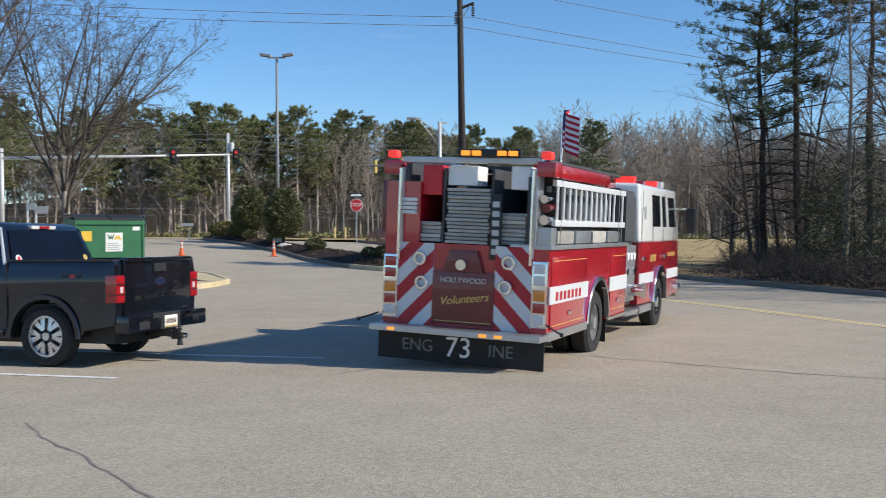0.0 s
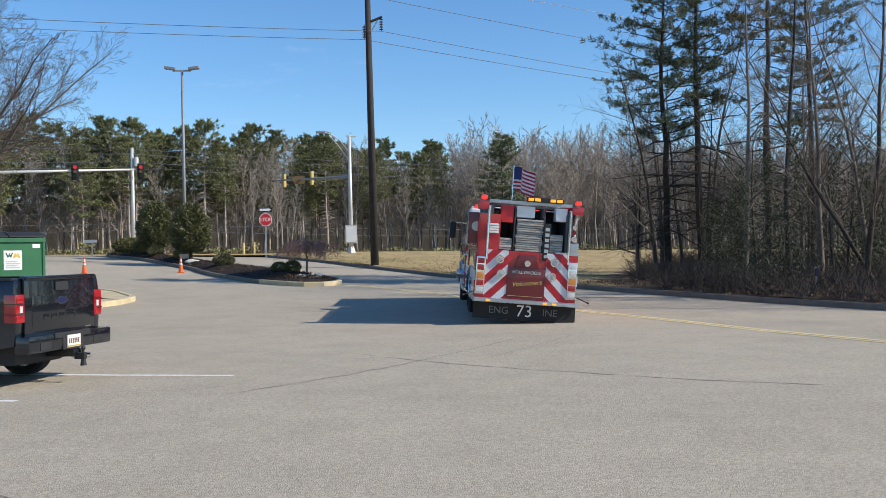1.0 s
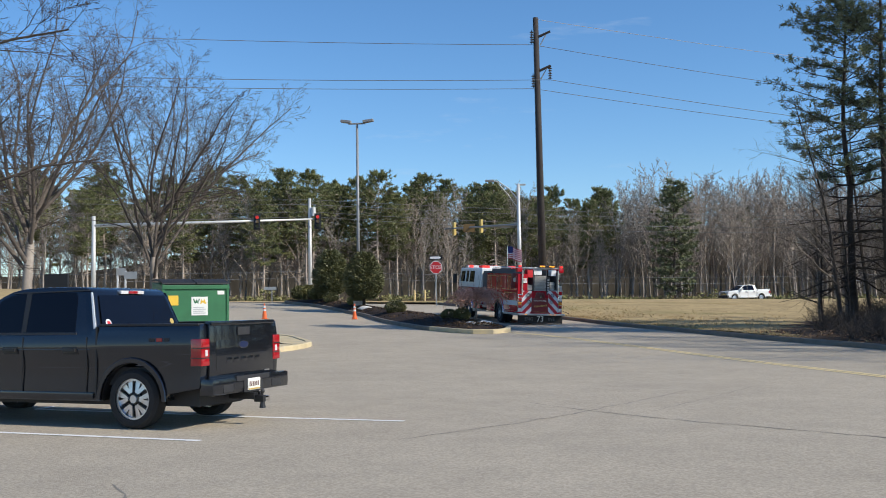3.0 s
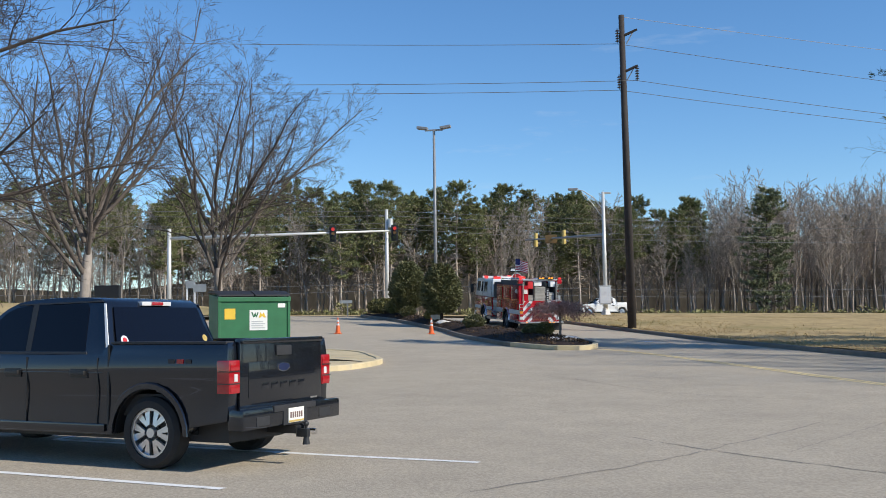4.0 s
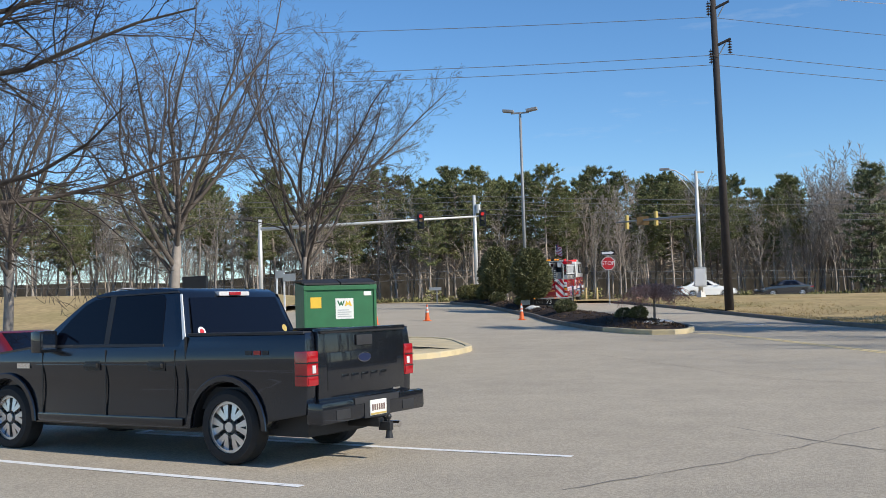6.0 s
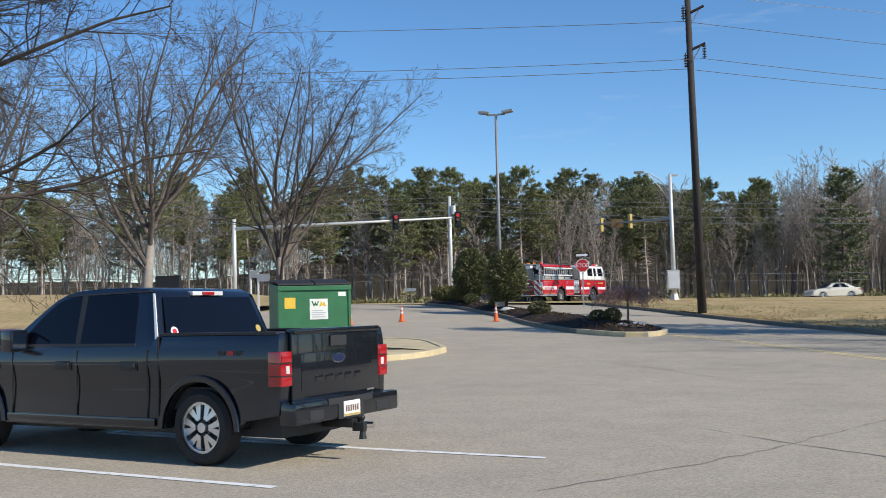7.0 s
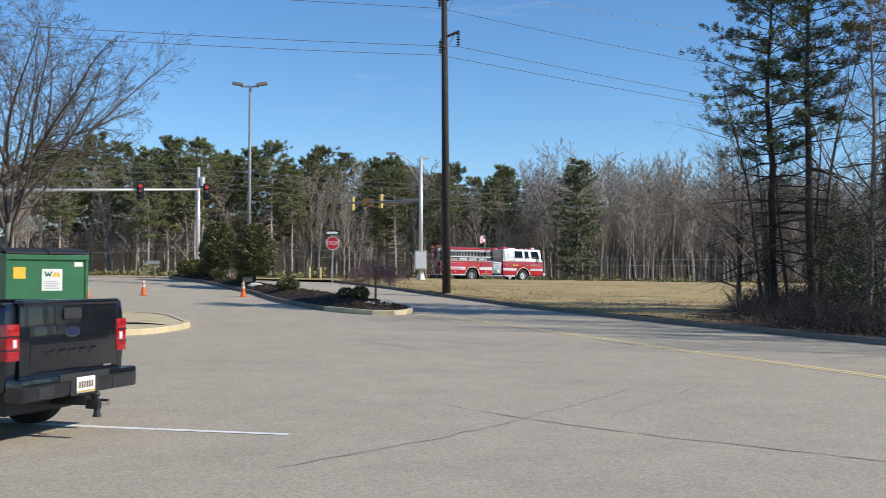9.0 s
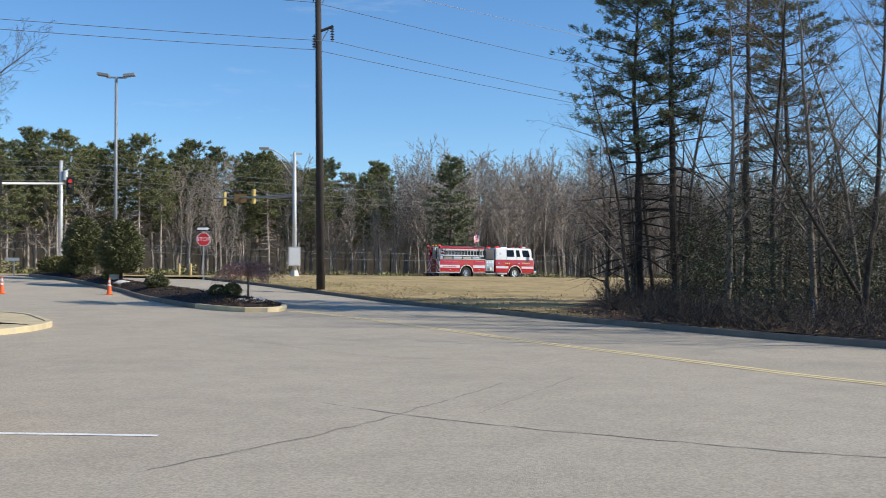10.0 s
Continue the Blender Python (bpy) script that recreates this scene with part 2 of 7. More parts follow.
def part(name, bm, mat, parent, label="", smooth=False, pos=None):
    me = bpy.data.meshes.new(name)
    bmesh.ops.recalc_face_normals(bm, faces=bm.faces)
    bm.to_mesh(me)
    bm.free()
    me.materials.append(mat)
    if smooth:
        me.polygons.foreach_set("use_smooth", [True] * len(me.polygons))
    ob = new(name, me)
    ob.parent = parent
    if pos is not None:
        ob.matrix_basis = pos
    if label:
        tagged(ob, label)
    return ob


def box(bm, x0, x1, y0, y1, z0, z1, bevel=0.0, m=None):
    r = bmesh.ops.create_cube(bm, size=1)
    vs = r["verts"]
    for v in vs:
        v.co = Vector((x0 + (x1 - x0) * (v.co.x + 0.5), y0 + (y1 - y0) * (v.co.y + 0.5), z0 + (z1 - z0) * (v.co.z + 0.5)))
    if bevel:
        es = list({e for v in vs for e in v.link_edges})
        rb = bmesh.ops.bevel(bm, geom=es, offset=bevel, segments=2, affect="EDGES", profile=0.7)
        vs = list({v for f in rb["faces"] for v in f.verts} | {v for v in vs if v.is_valid})
    if m is not None:
        bmesh.ops.transform(bm, matrix=m, verts=vs)
    return bm


def bx(x0, x1, y0, y1, z0, z1, bevel=0.0):
    return box(bmesh.new(), x0, x1, y0, y1, z0, z1, bevel)


def tube(bm, a, b, ra, rb=None, n=10, caps=True):
    a, b = Vector(a), Vector(b)
    rb = ra if rb is None else rb
    d = b - a
    m = Matrix.Translation((a + b) / 2) @ d.to_track_quat("Z", "Y").to_matrix().to_4x4()
    bmesh.ops.create_cone(bm, cap_ends=caps, segments=n, radius1=ra, radius2=rb, depth=d.length, matrix=m)
    return bm


def prism(bm, profile, x0, x1, axis="x", bevel=0.0):
    """A closed profile of (a, b) points pushed from x0 to x1 along an axis. x: (y, z); y: (x, z); z: (x, y)."""
    def put(c, a, b):
        return (c, a, b) if axis == "x" else (a, c, b) if axis == "y" else (a, b, c)
    lo = [bm.verts.new(put(x0, a, b)) for a, b in profile]
    hi = [bm.verts.new(put(x1, a, b)) for a, b in profile]
    k = len(profile)
    bm.faces.new(lo)
    bm.faces.new(hi[::-1])
    for i in range(k):
        bm.faces.new((lo[i], hi[i], hi[(i + 1) % k], lo[(i + 1) % k]))
    bmesh.ops.recalc_face_normals(bm, faces=bm.faces)
    if bevel:
        es = [e for e in bm.edges if e.verts[0] in lo and e.verts[1] in lo or e.verts[0] in hi and e.verts[1] in hi]
        bmesh.ops.bevel(bm, geom=es, offset=bevel, segments=2, affect="EDGES", profile=0.7)
    return bm


def empty(name, m, label, category, group="", kind=""):
    e = new(name)
    e.empty_display_size = 0.1
    e.matrix_basis = m
    return tagged(e, label, category, group, kind)


def words(name, body, size, mat, parent, m, depth=0.004, label="", align="CENTER", shear=0.0):
    cu = bpy.data.curves.new(name, "FONT")
    cu.body, cu.size, cu.align_x, cu.align_y, cu.extrude, cu.shear = body, size, align, "CENTER", depth, shear
    cu.materials.append(mat)
    ob = new(name, cu)
    dg = bpy.context.evaluated_depsgraph_get()
    me = bpy.data.meshes.new_from_object(ob.evaluated_get(dg))
    bpy.data.objects.remove(ob)
    if not me.materials:
        me.materials.append(mat)
    ob = new(name, me)
    ob.parent = parent
    ob.matrix_basis = m
    if label:
        tagged(ob, label)
    return ob


# ---- the lie of the land: a nearly flat lot that climbs to the main road ----
RISE = [(-400, 0), (14, 0), (22, .10), (30, .26), (40, .46), (47, .63), (54, .86), (60, 1.10), (66, 1.40), (72, 1.66), (78, 1.85), (84, 1.95), (90, 2.0), (5000, 2.0)]
RQ, RZ = [a for a, b in RISE], [b for a, b in RISE]


def gz(x, y):
    """Height of the paved ground. Lines of equal q run along the main road."""
    q = y - 0.43 * x
    return float(np.interp(q, RQ, RZ) - 0.012 * np.clip(x, -60, 60) * np.clip((q - 50) / 30, 0, 1))


KERB_LINE = [(34, -30), (28, -6), (22.5, 6), (17.9, 15), (14.35, 21.5), (12.4, 25.9), (10.7, 29.8), (8.45, 35), (5.5, 43), (3.6, 47.8), (1.45, 53.6), (-0.3, 57.4), (-2.5, 61.9), (-4.5, 65.3), (-6.6, 68.6), (-7.6, 70.3), (-8.0, 71.6)]


def resample(pts, step, closed=False):
    pts = [Vector(p) for p in pts]
    if closed:
        pts = pts + [pts[0]]
    dense = []
    k = len(pts)
    for i in range(k - 1):
        p0 = pts[i - 1] if i > 0 else (pts[-2] if closed else pts[0])
        p1, p2 = pts[i], pts[i + 1]
        p3 = pts[i + 2] if i + 2 < k else (pts[1] if closed else pts[-1])
        n = max(1, int((p2 - p1).length / step))
        for j in range(n):
            t = j / n
            dense.append(0.5 * ((2 * p1) + (p2 - p0) * t + (2 * p0 - 5 * p1 + 4 * p2 - p3) * t * t + (3 * p1 - p0 - 3 * p2 + p3) * t ** 3))
    if not closed:
        dense.append(pts[-1])
    return [(p.x, p.y) for p in dense]


def ribbon(name, line, width, lift, mat, kind="structure", label="", closed=False, height=0.0, wobble=0.0, category=""):
    """A band along a line on the ground; with a height it is a kerb with a rounded top."""
    k = len(line)
    prof = [(-width / 2, 0), (width / 2, 0)] if not height else [(-width / 2, -0.1), (-width / 2, height - 0.03), (-width / 2 + 0.03, height), (width / 2 - 0.03, height), (width / 2, height - 0.03), (width / 2, -0.1)]
    vs, fs = [], []
    for i, (x, y) in enumerate(line):
        a, b = line[i - 1 if i or closed else 0], line[(i + 1) % k if closed or i + 1 < k else i]
        d = Vector((b[0] - a[0], b[1] - a[1])).normalized()
        w = 1 + wobble * noise.noise((x * 3, y * 3, 0))
        for o, h in prof:
            px, py = x + d.y * o * w, y - d.x * o * w
            vs.append((px, py, gz(px, py) + lift + h))
    n = len(prof)
    for i in range(k if closed else k - 1):
        for j in range(n - 1):
            a, b = i * n + j, ((i + 1) % k) * n + j
            fs.append((a, a + 1, b + 1, b))
    ob = link(name, vs, fs, mat)
    return tagged(ob, label, category or name.replace("_", " "), kind=kind)


def kerbx(y):
    return float(np.interp(y, [p[1] for p in KERB_LINE], [p[0] for p in KERB_LINE]))


def grid_sheet(name, rows, mat, label, lift=0.0, rough=0.0, category="", zf=None):
    """Rows of (x, y) points of equal length become one sheet on the ground."""
    n = len(rows[0])
    vs = []
    for r in rows:
        for x, y in r:
            h = (zf or gz)(x, y) + lift
            if rough:
                h += rough * noise.noise((x * 0.35, y * 0.35, 3.1)) + rough * 0.5 * noise.noise((x * 1.3, y * 1.3, 1.7))
            vs.append((x, y, h))
    fs = [(i * n + j, i * n + j + 1, (i + 1) * n + j + 1, (i + 1) * n + j) for i in range(len(rows) - 1) for j in range(n - 1)]
    return tagged(link(name, vs, fs, mat, smooth=True), label, category or name.replace("_", " "), kind="structure")


def steps(*spans):
    out = []
    for a, b, s in spans:
        n = max(1, round((b - a) / s))
        out += [a + (b - a) * i / n for i in range(n)]
    return out + [spans[-1][1]]


# ---- the ground ----
xs = steps((-1600, -200, 200), (-200, -60, 20), (-60, 60, 6), (60, 200, 20), (200, 1600, 200))
qs = steps((-400, -40, 60), (-40, 96, 4), (96, 99, 1), (99, 140, 8), (140, 1800, 160))


def base_z(x, y):
    return gz(x, y) + (0.05 if y - 0.43 * x > 98 else -0.12)


grid_sheet("ground", [[(x, q + 0.43 * x) for x in xs] for q in qs], LITTER, "brown leaf-strewn ground running out to the woods", zf=base_z, category="ground")
grid_sheet("parking_lot", [[(x, q + 0.43 * x) for x in steps((-160, -60, 10), (-60, 60, 2), (60, 320, 20))] for q in steps((-60, 0, 6), (0, 97, 1.5))],
           ASPHALT, "weathered grey asphalt of the parking lot, driveway and main road", category="asphalt")


def lawn_rows():
    rows = []
    for y in steps((-40, 20, 4), (20, 90, 1), (90, 210, 5)):
        x0 = max(kerbx(y) + 0.08 if y < 71.6 else -999, (y - 83.4) / 0.43)
        rows.append([(x0 + d, y) for d in steps((0, 30, 1.0), (30, 280, 20))])
    return rows


WOOD_EDGE = [(9.5, 20), (9.0, 30), (9.3, 38), (11.5, 45), (17, 52), (26, 60), (60, 82)]


def in_wood(x, y):
    return x > np.interp(y, [p[1] for p in WOOD_EDGE], [p[0] for p in WOOD_EDGE]) + 0.7 * noise.noise((x * 0.6, y * 0.6, 0))


def field_z(x, y):
    d = max(0.0, x - kerbx(min(y, 71)))
    return gz(x, y) + 0.18 + 0.10 * min(1.0, d / 4) - 0.10 * max(0, min(1, (y - 0.43 * x - 76) / 7))


lawn = grid_sheet("lawn", lawn_rows(), GRASS, "dry yellow-brown winter grass beside the driveway", rough=0.07, zf=field_z, category="lawn")
lawn.data.materials.append(LITTER)
for p in lawn.data.polygons:
    if in_wood(p.center.x, p.center.y):
        p.material_index = 1


def left_z(x, y):
    q = y - 0.43 * x
    return gz(x, y) + 0.12 + 0.9 * min(1, max(0, (q - 62) / 10)) * max(0, min(1, (84 - q) / 4)) * max(0, min(1, (-24 - x) / 8))


lrows = []
for q in steps((52, 83.4, 1.2)):
    lrows.append([(x, q + 0.43 * x) for x in steps((-150, -60, 10), (-60, -27, 1.5))])
grid_sheet("far_lawn", lrows, GRASS, "dry tan grass bank along the main road", rough=0.06, zf=left_z, category="lawn")

ribbon("driveway_kerb", resample(KERB_LINE, 0.5), 0.2, 0.0, KERB, label="dark weathered concrete kerb along the driveway lawn", height=0.17, category="kerb")

# planted median in the driveway
MEDIAN = [(-19.2, 70.0), (-15.9, 65.3), (-13.0, 60.0), (-10.6, 55.6), (-9.4, 52.4), (-8.1, 49.3), (-6.9, 46.8), (-5.5, 43.9), (-4.0, 41.6), (-3.0, 40.6), (-2.2, 40.6), (-1.65, 41.8), (-1.8, 44.5), (-2.9, 48.0), (-5.2, 52.6), (-8.6, 57.2), (-11.6, 61.8), (-14.2, 66.6), (-17.2, 71.5), (-18.8, 72.2)]
med = resample(MEDIAN, 0.5, closed=True)
ribbon("median_kerb", med, 0.2, 0.0, KERB, label="concrete kerb round the planted median", closed=True, height=0.19, category="kerb")
tip = [p for p in med if p[1] < 43.6]
tip = sorted(tip, key=lambda p: math.atan2(p[1] - 43.6, p[0] + 3.2))
ribbon("painted_kerb_end", tip, 0.225, 0.004, KERB_YELLOW, label="faded yellow paint on the rounded kerb end of the median", height=0.19, category="kerb")


def filled(name, loop, lift, mat, label, mound=0.0, rough=0.0, category=""):
    """A filled shape, in rings that climb towards its middle."""
    k = len(loop)
    # spine: a point for each edge point, halfway to the opposite side
    vs, fs = [], []
    rings = 7
    mid = []
    for i, (x, y) in enumerate(loop):
        best = min(((x - a) ** 2 + (y - b) ** 2, j) for j, (a, b) in enumerate(loop) if min(abs(i - j), k - abs(i - j)) > k * 0.22)[1]
        mid.append(((x + loop[best][0]) / 2, (y + loop[best][1]) / 2))
    for r in range(rings):
        f = r / (rings - 1)
        for i, (x, y) in enumerate(loop):
            px, py = x + (mid[i][0] - x) * f * 0.98, y + (mid[i][1] - y) * f * 0.98
            h = mound * math.sin(f * math.pi / 2) + rough * noise.noise((px * 2, py * 2, 0)) * (r > 0)
            vs.append((px, py, gz(px, py) + lift + h))
    for r in range(rings - 1):
        for i in range(k):
            a, b = r * k + i, r * k + (i + 1) % k
            fs.append((a, b, b + k, a + k))
    return tagged(link(name, vs, fs, mat, smooth=True), label, category or name.replace("_", " "), kind="structure")


filled("median_bed", med, 0.14, MULCH, "dark shredded mulch mounded on the median", mound=0.30, rough=0.10, category="mulch bed")

# kerbed end island of the parking bays, with worn yellow nose
ISLE = [(-8.25, 30.6), (-8.5, 29.2), (-9.2, 28.2), (-11.5, 28.0), (-16, 28.6), (-24, 30.4), (-34, 32.6), (-34, 41.5), (-24, 40.0), (-16, 38.9), (-12, 38.0), (-10.2, 36.6), (-9.0, 34.0), (-8.3, 32.2)]
isle = resample(ISLE, 0.5, closed=True)
ribbon("island_kerb", isle, 0.24, 0.0, KERB_YELLOW, label="worn yellow-painted concrete kerb of the end island", closed=True, height=0.17, category="kerb")
isle_bed = filled("island_bed", isle, 0.14, LITTER, "bare brown soil and leaves on the end island", mound=0.03, rough=0.02, category="planting bed")
# the nose of the island is paved
isle_bed.data.materials.append(KERB_YELLOW)
for p in isle_bed.data.polygons:
    if p.center.x > -12.2:
        p.material_index = 1

# painted lines
def mark(name, pts, width, mat, label):
    return ribbon(name, resample(pts, 0.5), width, 0.006, mat, label=label, wobble=0.15, category="road marking")


mark("bay_line", [(-1.85, 11.83), (-4.83, 12.56), (-8.6, 13.45)], 0.125, LINE_WHITE, "thin white bay line on grey asphalt")
mark("bay_line", [(-8.6, 13.45), (-8.55, 13.7), (-8.5, 13.95)], 0.125, LINE_WHITE, "thin white bay line on grey asphalt")
mark("bay_line", [(-4.26, 9.61), (-8.8, 10.85), (-11.5, 11.5)], 0.125, LINE_WHITE, "thin white bay line on grey asphalt")
mark("bay_line", [(-6.6, 6.95), (-12, 8.4)], 0.125, LINE_WHITE, "thin white bay line on grey asphalt")
CENTRE = [(12.5, 5.5), (9.3, 15.2), (7.45, 20.6), (5.0, 26.9), (2.45, 33.5), (0.6, 38.0), (-0.6, 40.4), (-1.45, 41.3)]
mark("centre_line", [(x - 0.09, y - 0.04) for x, y in CENTRE], 0.16, LINE_YELLOW, "faded yellow double centre line of the driveway")
mark("centre_line", [(x + 0.12, y + 0.05) for x, y in CENTRE], 0.15, LINE_YELLOW, "faded yellow double centre line of the driveway")
mark("lane_arrow", [(0.15, 48.3), (1.35, 47.2)], 0.28, LINE_WHITE, "short white band in the exit lane")
for o in (-6.2, 6.3):
    mark("road_edge_line", [(x, 90.3 + o + 0.43 * x) for x in range(-70, 90, 8)], 0.14, LINE_WHITE, "white edge line of the main road")

# cracks in the asphalt
def crack(pts, width):
    line = resample(pts, 0.12)
    line = [(x + 0.05 * noise.noise((x * 2.2, y * 2.2, 5)) + 0.03 * noise.noise((x * 9, y * 9, 5)), y + 0.10 * noise.noise((x * 2.2, y * 2.2, 9))) for x, y in line]
    return ribbon("asphalt_crack", line, width, 0.004, CRACK, label="thin dark crack in the weathered asphalt", wobble=1.2, category="crack")


crack([(-1.6, 9.7), (-0.9, 10.6), (0.4, 12.3), (1.5, 14.2), (3.0, 16.8)], 0.028)
crack([(0.0, 14.6), (1.3, 12.9), (2.8, 11.4), (4.6, 9.9), (6.0, 9.0)], 0.028)
crack([(2.0, 13.2), (3.2, 15.4), (4.4, 17.6)], 0.016)
crack([(-4.0, 6.3), (-3.5, 5.6), (-2.78, 4.67), (-2.07, 3.69), (-1.4, 2.9), (-0.6, 1.9)], 0.022)
crack([(-4.0, 30), (-1.5, 26), (1.0, 22.2), (4.4, 20.5)], 0.02)


# ---- trees ----
class Limbs:
    """Collects tapered limbs as one mesh."""

    def __init__(self):
        self.v, self.f, self.n, self.trunk = [], [], 0, None

    def tube(self, pts, radii, sides):
        k = len(pts)
        up = Vector((0.31, 0.17, 0.93))
        for i in range(k):
            d = (pts[min(i + 1, k - 1)] - pts[max(i - 1, 0)]).normalized()
            a = d.cross(up)
            if a.length < 0.05:
                a = d.cross(Vector((1, 0, 0)))
            a.normalize()
            b = d.cross(a)
            for s in range(sides):
                g = 2 * math.pi * s / sides
                self.v.append(tuple(pts[i] + (a * math.cos(g) + b * math.sin(g)) * radii[i]))
        for i in range(k - 1):
            o = self.n + i * sides
            for s in range(sides):
                t = (s + 1) % sides
                self.f.append((o + s, o + t, o + sides + t, o + sides + s))
        self.n += k * sides

    def leaf(self, p, d, length, width, rng):
        side = d.cross(Vector((rng.uniform(-1, 1), rng.uniform(-1, 1), rng.uniform(-1, 1))))
        if side.length < 1e-4:
            side = Vector((1, 0, 0))
        side = side.normalized() * width
        a, b, c = p - side, p + side, p + d * length
        self.v += [tuple(a), tuple(b), tuple(c)]
        self.f.append((self.n, self.n + 1, self.n + 2))
        self.n += 3


def rand_dir(rng, up=0.0):
    v = Vector((rng.gauss(0, 1), rng.gauss(0, 1), rng.gauss(0, 1)))
    v.normalize()
    v.z += up
    return v.normalized()


def grow(lim, rng, p, d, length, r, level, top, cfg):
    """One limb that wanders, tapers and forks."""
    n = (7, 6, 4, 3, 2)[level]
    pts, rad = [p.copy()], [r]
    dd = d.copy()
    for i in range(n):
        dd = (dd + rand_dir(rng) * cfg["wander"] * (0.5 + 0.5 * min(level, 2)) + Vector((cfg["lean"], 0, cfg["up"])) * 0.08 * (level > 0)).normalized()
        p = p + dd * (length / n)
        pts.append(p.copy())
        rad.append(max(r * (1 - cfg["taper"] * (i + 1) / n), cfg["thin"]))
    (lim.trunk if level == 0 else lim).tube(pts, rad, cfg["sides"][min(level, 3)])
    if level >= top:
        return
    count = cfg["kids"][level]
    for k in range(count):
        f = cfg["from"][level] + (1 - cfg["from"][level]) * (k + rng.random()) / count
        i = min(int(f * n), n - 1)
        q = pts[i].lerp(pts[i + 1], f * n - i)
        axis = (pts[i + 1] - pts[i]).normalized()
        out = rand_dir(rng)
        out = (out - axis * out.dot(axis)).normalized()
        spread = cfg["spread"][level] * rng.uniform(0.7, 1.25)
        nd = (axis * math.cos(spread) + out * math.sin(spread)).normalized()
        grow(lim, rng, q, nd, length * cfg["shrink"][level] * rng.uniform(0.6, 1.1) * (1.15 - 0.6 * f), max(r * (1 - cfg["taper"] * f) * cfg.get("fork", 0.62), cfg["thin"]), level + 1, top, cfg)


def bare_mesh(seed, height, radius, cfg):
    rng = random.Random(seed)
    lim = Limbs()
    lim.trunk = Limbs()
    stem = Vector((0, 0, -0.25))
    for s in range(cfg.get("stems", 1)):
        d = Vector((0, 0, 1)) if not s else Vector((rng.uniform(-0.35, 0.35), rng.uniform(-0.35, 0.35), 1)).normalized()
        grow(lim, rng, stem + Vector((rng.uniform(-0.1, 0.1) * (s > 0), rng.uniform(-0.1, 0.1) * (s > 0), 0)), d, height * 0.80 * (1 if not s else 0.8), radius * (1 if not s else 0.7), 0, cfg["top"], cfg)
    return lim


WOOD = dict(wander=0.17, lean=0.0, up=0.5, taper=0.88, thin=0.0034, sides=(7, 5, 3, 3), kids=(17, 8, 4, 2), fork=0.50, **{"from": (0.20, 0.15, 0.15, 0.2)}, spread=(0.85, 0.7, 0.7, 0.7), shrink=(0.40, 0.5, 0.5, 0.5), top=3)
LOT = dict(wander=0.09, lean=0.25, up=0.8, taper=0.8, thin=0.006, sides=(8, 6, 4, 3), kids=(15, 11, 8, 4), **{"from": (0.16, 0.2, 0.15, 0.2)}, spread=(0.62, 0.55, 0.6, 0.6), shrink=(0.60, 0.52, 0.48, 0.5), top=4)


def tree_meshes(lim, mat, twig=None):
    return [("trunk", mesh_of("trunk", lim.trunk, mat)), ("crown", mesh_of("crown", lim, twig or mat))]


def mesh_of(name, lim, mat, smooth=True):
    me = bpy.data.meshes.new(name)
    me.from_pydata(lim.v, [], lim.f)
    me.materials.append(mat)
    if smooth:
        me.polygons.foreach_set("use_smooth", [True] * len(me.polygons))
    me.update()
    return me


